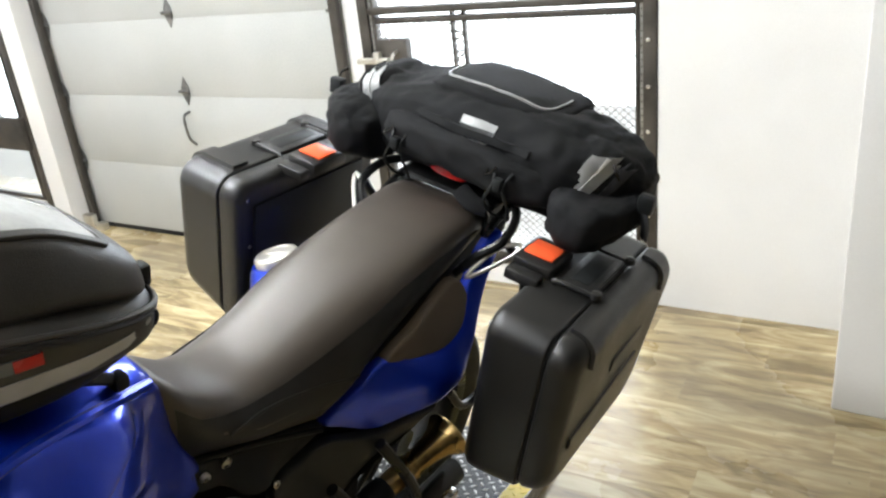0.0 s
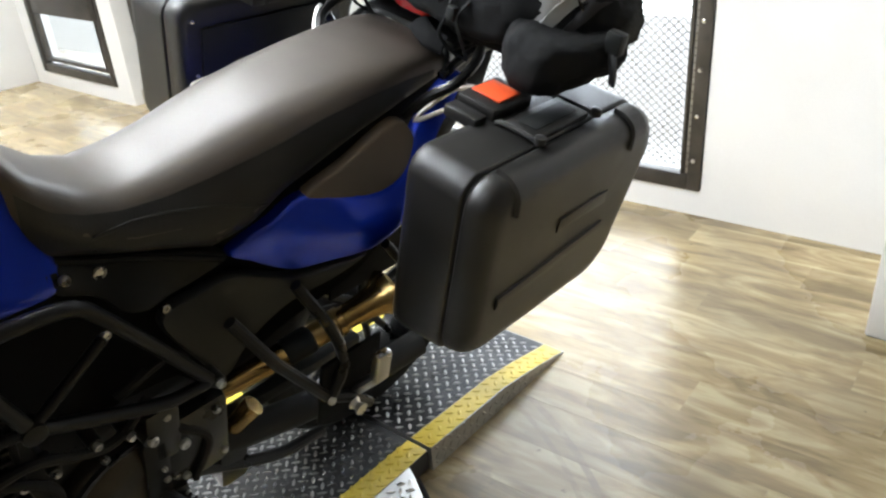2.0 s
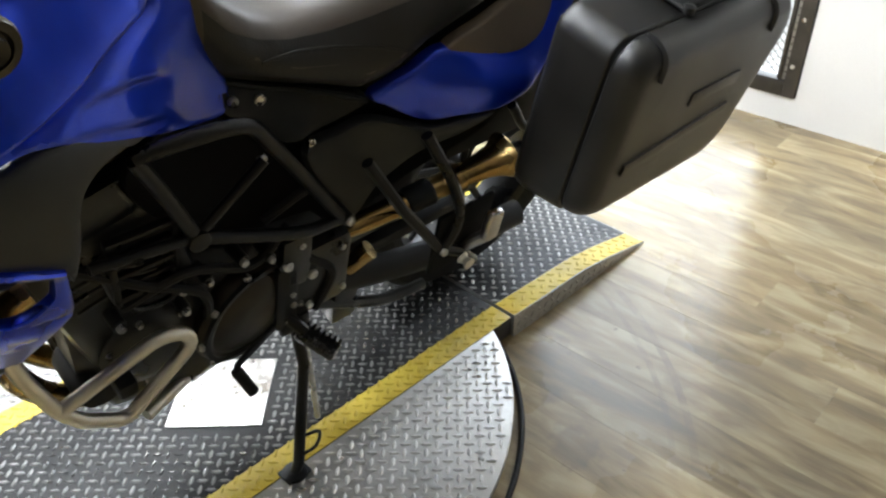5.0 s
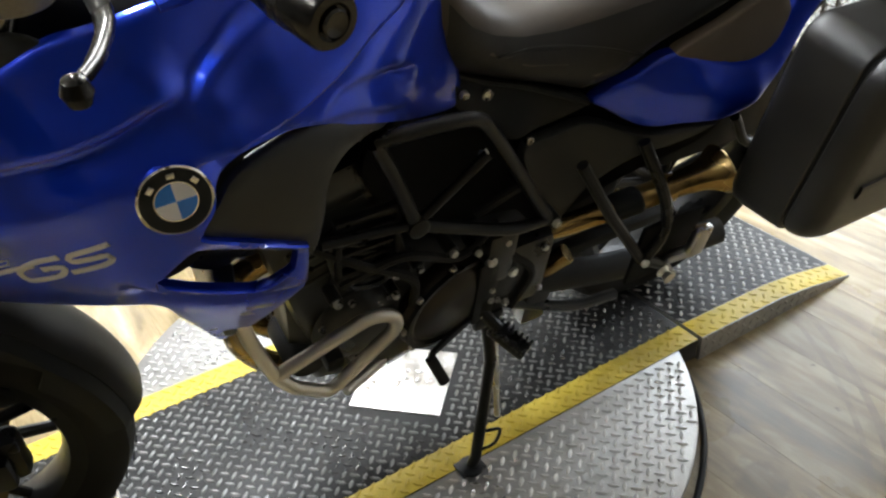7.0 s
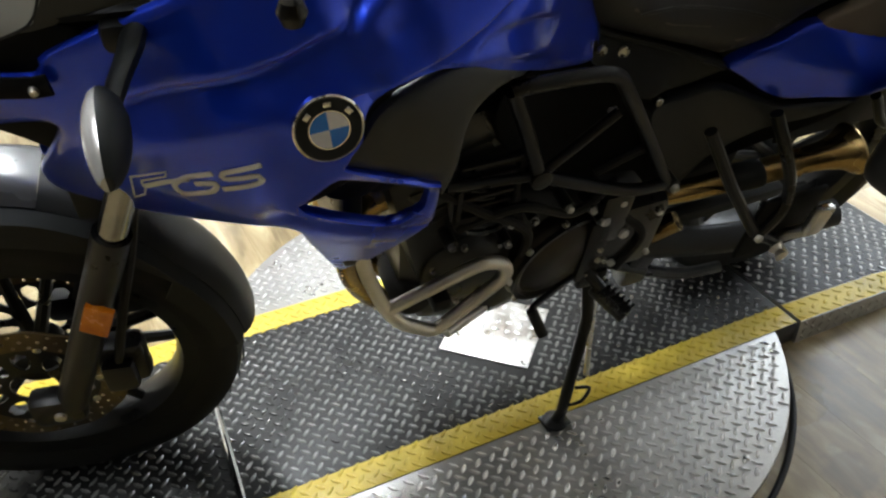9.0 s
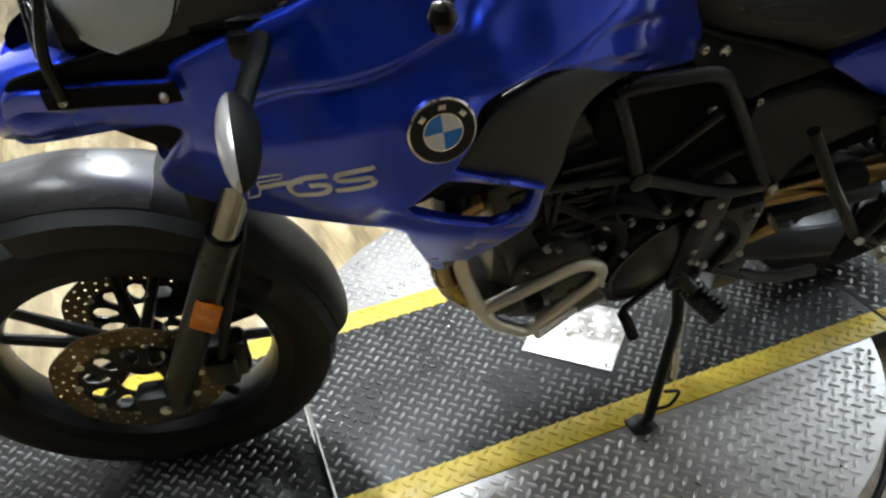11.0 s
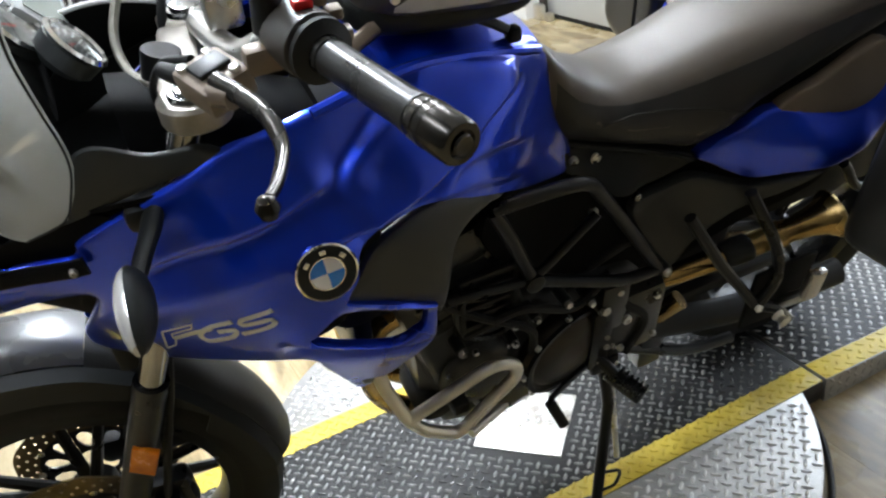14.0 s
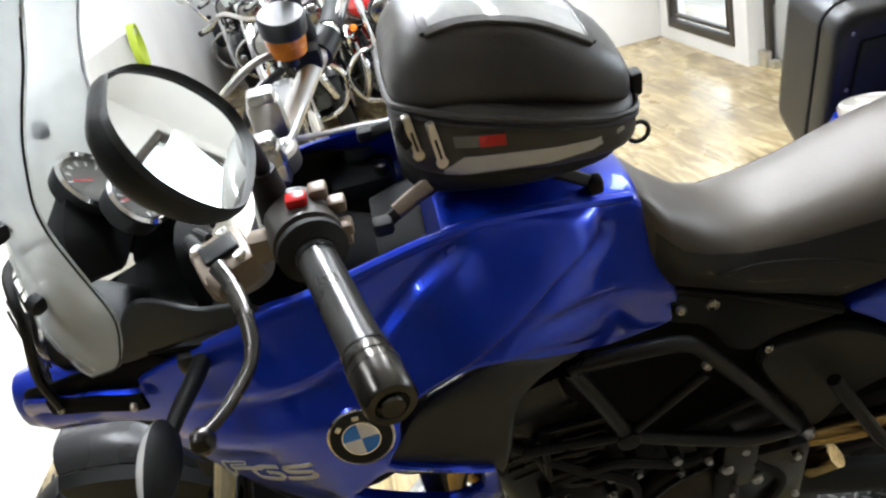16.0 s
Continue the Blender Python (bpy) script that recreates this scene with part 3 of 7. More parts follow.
slab("wall_hall_north", (-7.0, 0.9, 0), (-1.86, 1.05, CEIL), CLOSEWALL, "unseen grey wall added to close the room on the north-west")
slab("ceiling", (-7.2, -9.2, CEIL), (3.4, 13.2, CEIL + 0.1), WALL, "white painted ceiling")
slab("subfloor", (-7.2, -9.2, -0.08), (3.2, 13.2, -0.008), GREYWALL, "dark gap under the floor planks")
slab("ground", (2.45, -8, -0.25), (40, 25, -0.1), GREYWALL, "pale pavement outside")
slab("backdrop", (6.0, -8, -0.5), (6.05, 14, 6.0), OUTSIDE, "bright overcast distance outside")
slab("wall_board", (-1.697, 2.0, 0.0), (-1.676, 4.4, 1.02), GREYWALL, "grey painted lower wall panel", r=0.003)

# assumed housings for these lights, the added front one included
for fx, fy in FIXTURES:
    lamp = thing("ceiling_light", pose(fx, fy, CEIL), "assumed white fluorescent strip light on the ceiling, out of view", "ceiling light", "strip lights on the ceiling")
    part("housing", rbox((-0.09, -0.64, -0.07), (0.09, 0.64, 0), 0.008), WHITE, lamp)
    for dx in (-0.045, 0.045):
        part("tube", tube([(dx, -0.6, -0.09), (dx, 0.6, -0.09)], 0.013, 10), TUBE, lamp, "lit fluorescent tube")


# ---- expanded-metal gate in the east wall
def gate():
    g = thing("security_gate", EAST @ pose((GATE_U[0] + GATE_U[1]) / 2, 0.01, 0.1), "dark bronze security gate with expanded metal mesh, closed", "gate")
    w, h = (GATE_U[1] - GATE_U[0]) / 2 - 0.004, 2.09
    def bar(name, lo, hi):
        return part(name, rbox(lo, hi, 0.004), GATE, g)
    for s in (-1, 1):
        x = s * w
        bar("stile", (min(x, x - s * 0.05), -0.02, 0), (max(x, x - s * 0.05), 0.04, h))
        bar("stile", (min(x - s * 0.066, x - s * 0.082), -0.012, 0.06), (max(x - s * 0.066, x - s * 0.082), 0.03, h - 0.06))
        part("perforated_strip", rbox((min(x - s * 0.05, x - s * 0.0655), -0.004, 0.06), (max(x - s * 0.05, x - s * 0.0655), 0.01, h - 0.06), 0.001), MESHMETAL, g, "pale perforated strip")
        holes = [moved(lathe([(.001, 0), (.0035, .0003), (.0035, .001)], 6), pose(x - s * .058, -.0042, .09 + .026 * k, 90)) for k in range(46)]
        part("perforation", merged(*holes), GATE, g)["kind"] = "stuff"
    for z0, z1 in ((0, 0.06), (1.1, 1.13), (h - 0.07, h)):
        bar("rail", (-w + 0.05, -0.018, z0), (w - 0.05, 0.038, z1))
    bar("rail", (-w + 0.083, -0.01, 1.06), (w - 0.083, 0.028, 1.085))
    bar("mullion", (-0.205, 0.0, 0.07), (-0.192, 0.03, 1.1))
    bar("mullion", (-0.15, 0.0, 0.07), (-0.137, 0.03, 1.1))
    for k in range(26):
        part("lattice", tube([(-0.195, 0.015, 0.08 + 0.039 * k), (-0.147, 0.015, 0.08 + 0.039 * (k + (1 if k % 2 else .0)))], 0.004, 6, False), GATE, g)
    # expanded metal: rows of slanted strands
    bm = bmesh.new()
    def strand(a, b, r=0.0016):
        a, b = Vector(a), Vector(b)
        d = (b - a).normalized()
        n = Vector((-d.z, 0, d.x)) * r
        pts = [a + n, a - n, b - n, b + n]
        f0 = [bm.verts.new(p + Vector((0, -0.002, 0))) for p in pts]
        f1 = [bm.verts.new(p + Vector((0, 0.002, 0))) for p in pts]
        bm.faces.new(f0)
        bm.faces.new(f1[::-1])
        for i in range(4):
            bm.faces.new((f0[i], f1[i], f1[(i + 1) % 4], f0[(i + 1) % 4]))
    px, pz = 0.034, 0.015
    cols = int((2 * w - 0.165) / px)
    for j in range(int(1.0 / pz) + 1):
        z = 0.075 + j * pz
        for i in range(cols):
            x = -w + 0.083 + (i + (0.5 if j % 2 else 0)) * px
            strand((x, 0.008, z), (x + px / 2, 0.008, z + pz))
            strand((x + px / 2, 0.008, z + pz), (x + px, 0.008, z))
    mesh = part("mesh", bm, MESHMETAL, g, "pale expanded metal mesh")
    mesh["kind"] = "stuff"
    # bolts down the stile
    for k in range(7):
        part("bolt", lathe([(0.004, 0), (0.008, 0.001), (0.008, 0.004), (0.004, 0.006)], 10, pose(w - 0.03, -0.02, 0.12 + k * 0.17, 90)), BOLT, g)
    # lock box and pull
    part("lock_box", rbox((-w + 0.1, -0.045, 0.8), (-w + 0.25, 0.0, 1.0), 0.006), GATE, g, "dark steel lock box")
    part("pull_handle", tube([(-w + 0.2, -0.04, 0.8), (-w + 0.2, -0.09, 0.82), (-w + 0.2, -0.09, 0.93), (-w + 0.2, -0.04, 0.95)], 0.007), STEEL, g, "bare steel pull handle")
    part("slide_bolt", merged(rbox((-w, -0.07, 0.9), (-w + 0.16, -0.045, 0.925), 0.004), rbox((-w + 0.09, -0.075, 0.875), (-w + 0.12, -0.04, 0.95), 0.004)), STEEL, g)
    return g


gate()


# ---- sectional garage door
def garage_door():
    u0, u1 = GARAGE_U
    g = thing("garage_door", EAST @ pose((u0 + u1) / 2, -0.005, 0), "white sectional garage door with steel hinges, closed", "garage door")
    w, step = (u1 - u0) / 2 - 0.006, 0.4
    for k in range(6):
        bm = rbox((-w, 0.0, 0.03 + k * step), (w, 0.045, 0.03 + (k + 1) * step - 0.0005), 0.0012)
        part("panel", bm, DOORPANEL, g)
    part("bottom_seal", rbox((-w, 0.002, 0.0), (w, 0.04, 0.029), 0.006), RUBBER, g, "black rubber seal")
    for u in (-w + 0.02, -0.02, w - 0.03):
        for k in range(1, 6):
            z = 0.03 + k * step + (0.03 if abs(u) < 0.1 else 0)
            leaf = [(u, -0.004, z - 0.075), (u + 0.028, -0.004, z - 0.02), (u + 0.028, -0.004, z + 0.02), (u, -0.004, z + 0.075), (u - 0.028, -0.004, z + 0.02), (u - 0.028, -0.004, z - 0.02)]
            hinge = part("hinge", rings([leaf, [(x, y + 0.005, z2) for x, y, z2 in leaf]]), GALV, g, "galvanised steel hinge")
            part("knuckle", tube([(u - 0.035, -0.014, z), (u + 0.035, -0.014, z)], 0.009, 10), GALV, hinge)
    part("pull_handle", tube([(-0.03, -0.0, 0.75), (-0.03, -0.045, 0.73), (-0.03, -0.04, 0.62), (-0.03, -0.0, 0.57)], 0.007), GALV, g, "curved steel pull handle")
    for s in (-1, 1):
        x = s * (w + 0.0)
        part("track", rbox((x - 0.03 if s > 0 else x - 0.012, -0.05, 0.0), (x + 0.012 if s > 0 else x + 0.03, -0.012, 2.4), 0.004), GATE, g, "dark steel door track")
    for s in (-1, 1):
        x = s * (w - 0.02)
        part("overhead_track", tube([(x, -0.03, 2.36), (x, -0.12, 2.52), (x, -0.4, 2.6), (x, -2.3, 2.62)], 0.02, 8), GATE, g, "dark steel overhead track")
        part("track_hanger", tube([(x, -1.6, 2.62), (x, -1.6, CEIL - 0.01)], 0.012, 6, False), GATE, g)
    part("cross_bar", rbox((-w, -2.32, 2.6), (w, -2.28, 2.64), 0.004), GATE, g)
    part("track_foot", rbox((-w - 0.03, -0.09, 0.0), (-w + 0.06, -0.05, 0.1), 0.006), STEEL, g)
    part("roller_bracket", rbox((-w + 0.07, -0.08, 0.0), (-w + 0.13, -0.03, 0.05), 0.006), STEEL, g)
    return g


garage_door()


# ---- glass door
def glass_door():
    d = thing("door_glass", DOORWALL @ pose(0.66, 0.01, 0.1), "dark framed glass entrance door, closed", "door")
    tagged(d, kind="structure")
    w, h = 0.497, 1.995
    for s in (-1, 1):
        part("stile", rbox((min(s * w, s * (w - 0.05)), -0.02, 0), (max(s * w, s * (w - 0.05)), 0.04, h), 0.004), GATE, d)
        part("inner_stile", rbox((min(s * (w - 0.075), s * (w - 0.1)), -0.012, 0.08), (max(s * (w - 0.075), s * (w - 0.1)), 0.03, h - 0.06), 0.004), GATE, d)
    part("rail", rbox((-w + 0.05, -0.018, 0), (w - 0.05, 0.038, 0.055), 0.004), GATE, d)
    part("rail", rbox((-w + 0.1, -0.01, 0.08), (w - 0.1, 0.028, 0.105), 0.004), GATE, d)
    part("rail", rbox((-w + 0.05, -0.018, h - 0.055), (w - 0.05, 0.038, h), 0.004), GATE, d)
    pane = part("pane", rbox((-w + 0.05, 0.008, 0.055), (w - 0.05, 0.014, h - 0.055), 0), GLASS, d, "clear glass pane")
    pane.visible_shadow = False
    part("lock_box", rbox((-w + 0.2, -0.06, 0.42), (w - 0.02, -0.02, 0.62), 0.006), GATE, d, "dark steel lock box")
    part("exit_bar", rbox((-w + 0.05, -0.07, 0.92), (w - 0.1, -0.045, 0.97), 0.006), STEEL, d)
    return d


glass_door()


# ---- power socket and hanging cord on the side wall
def cord_reel():
    r = thing("extension_cord", pose(-1.70, 4.3, 0.9), "yellow-green extension cord hanging from a hook on the wall", "cord")
    part("hook", tube([(0, 0, 0.1), (0.07, 0, 0.1), (0.09, 0, 0.14)], 0.006), STEEL, r)
    for k in range(4):
        part("coil", tube([(0.05 + 0.012 * k, 0.09 * math.cos(a) , 0.02 + 0.15 * math.sin(a)) for a in (0, 1.05, 2.1, 3.14, 4.2, 5.25)], 0.006, 8, closed=True), GREENCORD, r)
    part("tail", tube([(0.05, 0.02, -0.1), (0.04, -0.04, -0.35), (0.045, 0.05, -0.62), (0.05, -0.3, -0.72), (0.04, -0.75, -0.62), (0.03, -0.95, -0.55)], 0.005, 8), GREENCORD, r)
    part("plug", rbox((0.02, -1.04, -0.62), (0.07, -0.93, -0.5), 0.01), BLACK, r, "black moulded plug")
    s = thing("power_socket", pose(-1.676, 3.05, 0.24), "black power socket box on the wall", "socket")
    part("box", rbox((0, -0.05, -0.07), (0.04, 0.05, 0.07), 0.006), BLACK, s)
    part("cover", rbox((0.04, -0.04, -0.06), (0.048, 0.04, 0.06), 0.003), BLACK, s)
    return r


cord_reel()


# ---------------------------------------------------------------- turntable with tread plate
DECK = 0.068
TT = Vector((-0.02, 0.29, 0))


def lug_field(places, length=0.0255, half=0.0040, high=0.0024):
    """Raised tread lugs at (x, y, z, turn, slope)."""
    bm = bmesh.new()
    for x, y, z, turn, slope in places:
        c, s = math.cos(turn), math.sin(turn)
        pts = [(-length / 2, 0), (-length / 5, -half), (length / 5, -half), (length / 2, 0), (length / 5, half), (-length / 5, half)]
        low = [bm.verts.new((x + c * a - s * b, y + s * a + c * b, z + slope * (c * a - s * b))) for a, b in pts]
        up = [bm.verts.new((x + 0.55 * (c * a - s * b), y + 0.55 * (s * a + c * b), z + high + slope * 0.55 * (c * a - s * b))) for a, b in pts]
        for i in range(6):
            bm.faces.new((low[i], low[(i + 1) % 6], up[(i + 1) % 6], up[i]))
        bm.faces.new(up)
    return bm


def tread(inside_test, pitch=0.0218, turn=45.0):
    """Lug places on a square grid that is turned, in alternating directions."""
    out, c, s = [], math.cos(radians(turn)), math.sin(radians(turn))
    n = int(1.1 / pitch)
    for i in range(-n, n + 1):
        for j in range(-n, n + 1):
            u, v = i * pitch, j * pitch
            x, y = TT.x + c * u - s * v, TT.y + s * u + c * v
            if inside_test(x, y):
                out.append((x, y, DECK, radians(turn) + (0 if (i + j) % 2 else math.pi / 2), 0))
    return out


STRIP = (0.0, 0.58)
YW = 0.064
XA, XB = -1.34, 0.622


def turntable():
    t = thing("turntable", Matrix(), "motorcycle turntable of bright tread plate with a black and yellow track", "turntable")
    R = 0.645
    bm = lathe([(R - 0.05, 0.012), (R - 0.004, DECK - 0.02), (R, DECK - 0.016), (R, DECK - 0.003), (R - 0.003, DECK - 0.001)], 96, Matrix.Translation(TT))
    part("disc", bm, PLATE, t, "bright aluminium tread plate disc")
    part("base_ring", washer([(R - 0.12, 0.0), (R - 0.1, 0.0), (R - 0.1, 0.05), (R - 0.12, 0.05)], 72, Matrix.Translation(TT)), FRAME, t)
    part("track", rbox((XA, STRIP[0] + 0.001, 0.014), (XB, STRIP[1], DECK + 0.0005), 0.002), PLATEDARK, t, "black painted tread plate track")
    for y0 in (STRIP[0], STRIP[1] - YW):
        part("edge_stripe", rbox((XA + 0.001, y0 + 0.002, DECK - 0.002), (XB - 0.001, y0 + YW, DECK + 0.0012), 0.0008), YELLOW, t, "yellow safety stripe")
    def disc(x, y):
        return (x - TT.x) ** 2 + (y - TT.y) ** 2 < (R - 0.012) ** 2
    bright = [p for p in tread(lambda x, y: disc(x, y) and (y < STRIP[0] - 0.008 or y > STRIP[1] + 0.008))]
    dark = [p[:2] + (DECK + 0.0004,) + p[3:] for p in tread(lambda x, y: STRIP[0] + YW + 0.004 < y < STRIP[1] - YW - 0.004 and XA + 0.01 < x < XB - 0.01 and abs(x + 0.015) + abs(y - 0.286) > 0.158)]
    yellow = [p[:2] + (DECK + 0.001,) + p[3:] for p in tread(lambda x, y: XA + 0.01 < x < XB - 0.01 and (STRIP[0] + 0.006 < y < STRIP[0] + YW - 0.004 or STRIP[1] - YW + 0.004 < y < STRIP[1] - 0.006))]
    for places, material in ((bright, LUG), (dark, LUGDARK), (yellow, YELLOW)):
        part("tread", lug_field(places), material, t)["kind"] = "stuff"
    # bright service plate at the pivot
    m = pose(-0.015, 0.286, DECK + 0.0008, 0, 0, 46)
    plate = part("service_plate", moved(rbox((-0.102, -0.102, 0), (0.102, 0.102, 0.004), 0.001), m), SERVICE, t, "bright bolted tread plate square")
    lugs = lug_field([(i * 0.027, j * 0.027, 0.004, 0 if (i + j) % 2 else math.pi / 2, 0) for i in range(-3, 4) for j in range(-3, 4)], 0.024, 0.0045, 0.002)
    part("tread", moved(lugs, m), LUG, plate)["kind"] = "stuff"
    for a in (-1, 1):
        for b in (-1, 1):
            part("bolt", moved(lathe([(0.003, 0.004), (0.007, 0.0045), (0.006, 0.0075), (0.003, 0.008)], 12), m @ Matrix.Translation((a * 0.09, b * 0.09, 0))), BOLT, plate)
    for x, y in ((0.247, -0.247), (-0.2, -0.16), (0.05, -0.05), (-0.45, -0.1)):
        part("bolt", lathe([(0.003, DECK), (0.007, DECK + 0.0005), (0.006, DECK + 0.003), (0.003, DECK + 0.0035)], 12, Matrix.Translation((x, y, 0))), BOLT, t)
    return t


turntable()


def entry_ramp():
    r = thing("ramp", Matrix(), "bright tread plate entry ramp painted black and yellow", "ramp")
    x0, x1, x2 = 0.632, 0.93, 1.215
    prof = [(x0, 0.0), (x0, DECK - 0.001), (x1, DECK - 0.012), (x1 + 0.12, DECK - 0.03), (x2, 0.004), (x2, 0.0)]
    part("body", rings([[(x, y, z) for x, z in prof] for y in (STRIP[0] + 0.0, STRIP[1])]), PLATE, r)
    def top(x):
        for (a, za), (b, zb) in zip(prof[1:], prof[2:]):
            if a <= x <= b:
                return za + (zb - za) * (x - a) / (b - a), (zb - za) / (b - a)
        return 0.004, 0
    def sheet(y0, y1, lift, material, name, label=""):
        xs = [x0 + 0.001, x1, x1 + 0.12, x2 - 0.003]
        part(name, rings([[(x, y0, top(x)[0] - 0.001), (x, y1, top(x)[0] - 0.001), (x, y1, top(x)[0] + lift), (x, y0, top(x)[0] + lift)] for x in xs]), material, r, label)
    sheet(STRIP[0] + 0.002 + YW, STRIP[1] - YW - 0.002, 0.0006, PLATEDARK, "painted_top", "black painted tread plate")
    for y0 in (STRIP[0] + 0.002, STRIP[1] - YW):
        sheet(y0, y0 + YW - 0.002, 0.001, YELLOW, "edge_stripe", "yellow safety stripe")
    def field(y0, y1):
        out, n = [], 60
        for i in range(n):
            for j in range(n):
                x, y = x0 + 0.012 + i * 0.019, y0 + j * 0.019
                if (i + j) % 2 == 0 and x < x2 - 0.03 and y < y1:
                    z, sl = top(x)
                    out.append((x, y, z + 0.0006, radians(45 if (i // 1) % 2 else -45), sl))
        return out
    part("tread", lug_field(field(STRIP[0] + YW + 0.012, STRIP[1] - YW - 0.01)), PLATE, r)["kind"] = "stuff"
    for y0 in (STRIP[0] + 0.012, STRIP[1] - YW + 0.012):
        part("tread", lug_field(field(y0, y0 + YW - 0.018)), YELLOW, r)["kind"] = "stuff"
    # lugs on the upright side
    bm = lug_field([(x0 + 0.02 + i * 0.0265, 0.012 + 0.0215 * j, 0, radians(45 if (i + j) % 2 else -45), 0) for i in range(20) for j in range(3) if 0.024 + 0.0215 * j < top(x0 + 0.02 + i * 0.0265)[0] + 0.006 and x0 + 0.03 + i * 0.0265 < x2], 0.022, 0.004, 0.002)
    part("tread", moved(bm, pose(0, STRIP[0], 0, 90)), PLATE, r)["kind"] = "stuff"
    return r


entry_ramp()

hose = thing("floor_hose", Matrix(), "thin black hose lying on the floor round the turntable", "hose")
part("hose", tube([(TT.x + 0.665 * math.cos(a), TT.y + 0.665 * math.sin(a), 0.0075) for a in np.arange(-2.6, -0.30, 0.12)], 0.0065, 8), RUBBER, hose)
strap = thing("wheel_chock_strap", Matrix(), "thin steel rod lying on the black track", "rod")
part("rod", tube([(-0.645, 0.42, DECK + 0.008), (-0.65, 0.03, DECK + 0.008)], 0.007, 10), CHROME, strap)


# ---------------------------------------------------------------- the motorcycle
# its own axes: x to the rear, y to its right, z up; it leans on the side stand
BIKE = pose(0, 0.25, DECK + 0.001, 16, 0, -2.1)
bike = thing("motorcycle", BIKE, "blue and black adventure touring motorcycle leaning on its side stand", "motorcycle")


def both(name, make, material, label=""):
    for side in (-1, 1):
        part(name, make(side), material, bike, label)


# ---- fairing and tank
FAIRING = [(-.89, .889), (-.848, .886), (-.766, .914), (-.715, .918), (-.735, .86), (-.757, .80), (-.745, .768), (-.70, .762), (-.614, .782), (-.553, .788), (-.50, .775),
           (-.478, .72), (-.452, .645), (-.436, .604), (-.429, .594), (-.421, .598), (-.393, .628), (-.361, .683), (-.334, .722), (-.3275, .732), (-.3265, .742), (-.3275, .80), (-.328, .826), (-.330, .834), (-.338, .839), (-.38, .863), (-.436, .890), (-.446, .895), (-.425, .925), (-.418, .95),
           (-.39, .965), (-.317, .964), (-.26, .943), (-.185, .906), (-.115, .871), (-.058, .85), (-.037, .862), (-.052, .925), (-.078, 1.01), (-.09, 1.048),
           (-.15, 1.075), (-.217, 1.1), (-.289, 1.118), (-.355, 1.12), (-.433, 1.114), (-.49, 1.105), (-.534, 1.096), (-.605, 1.054), (-.659, 1.027), (-.698, 1.008), (-.708, 1.0), (-.714, .985), (-.765, .984), (-.82, .978), (-.876, .964)]
INTAKE = [(-.498, .843), (-.492, .848), (-.462, .873), (-.452, .877), (-.409, .862), (-.352, .835), (-.346, .830), (-.346, .822), (-.349, .798), (-.355, .793), (-.39, .781), (-.448, .808), (-.490, .836)]


def bump(x, z, ax, az, bx, bz, r, h):
    """A soft ridge (h > 0) or crease along the line a to b."""
    t = max(0, min(1, ((x - ax) * (bx - ax) + (z - az) * (bz - az)) / ((bx - ax) ** 2 + (bz - az) ** 2)))
    d = math.hypot(x - ax - t * (bx - ax), z - az - t * (bz - az))
    return h * math.exp(-(d / r) ** 2)


TANKCREASE = ((-.140, 1.056), (-.154, 1.050), (-.187, 1.042), (-.219, 1.033), (-.243, 1.022), (-.275, 1.010), (-.312, 1.0), (-.348, .993), (-.376, .989), (-.406, .984), (-.445, .977))
TANKSCOOP = ((-.425, 1.030), (-.410, 1.050), (-.386, 1.067), (-.363, 1.082), (-.335, 1.093), (-.295, 1.102))
FLANKLINE = ((-.135, .953), (-.184, .973), (-.233, .983), (-.26, .982), (-.293, .966))
INTAKELIP = ((-.322, .742), (-.356, .758), (-.388, .769), (-.426, .785), (-.463, .805), (-.497, .823), (-.528, .842))
BROWLINE = ((-.42, 1.045), (-.465, 1.033), (-.53, 1.008), (-.60, .982), (-.66, .955))
PANELLINE = ((-.15, .912), (-.19, .926), (-.245, .951), (-.295, .963), (-.35, .974), (-.412, .968), (-.44, .94))


def fairing_relief(x, z, d):
    out = ledge(x, z, TANKCREASE, .030, .027, .040, .021)      # bulge of the tank's flank over its crease
    out += bump(x, z, -.19, 1.085, -.33, 1.045, .035, .012)
    out += ledge(x, z, TANKSCOOP, .010, .010, .03, .035)
    out += ledge(x, z, FLANKLINE, .0025, .003, .02, .02)
    out += ledge(x, z, BROWLINE, .006, .008, .03, .03)
    out += ledge(x, z, PANELLINE, .0, .006, .02, .016)
    out += bump(x, z, -.62, .86, -.50, .90, .035, -.003)
    out += bump(x, z, -.66, .90, -.52, .97, .02, .006)
    out += ledge(x, z, INTAKELIP, .008, .014, .03, .03)      # sharp edge under the intake
    out += bump(x, z, -.44, .895, -.33, .838, .008, .008)
    return out


both("side_fairing", lambda s: shell(FAIRING, 0, 0.012, 0.007, 0.0068, [INTAKE], s, relief=fairing_relief, creases=(TANKCREASE, TANKSCOOP, FLANKLINE, INTAKELIP, BROWLINE, PANELLINE)), BLUE, "glossy blue painted side fairing")
BLACKPANEL = [(-.444, .893), (-.423, .928), (-.40, .952), (-.35, .962), (-.29, .96), (-.24, .938), (-.186, .907), (-.24, .915), (-.276, .907), (-.294, .885), (-.304, .845), (-.322, .80), (-.335, .832), (-.39, .866)]
both("radiator_panel", lambda s: shell(BLACKPANEL, -0.004, 0.014, 0.008, 0.016, (), s), PANEL, "matt dark grey plastic panel")
both("intake_floor", lambda s: shell([(x * 1.0, z) for x, z in INTAKE], -0.05, 0.006, 0.003, 0.02, (), s), BLACK)
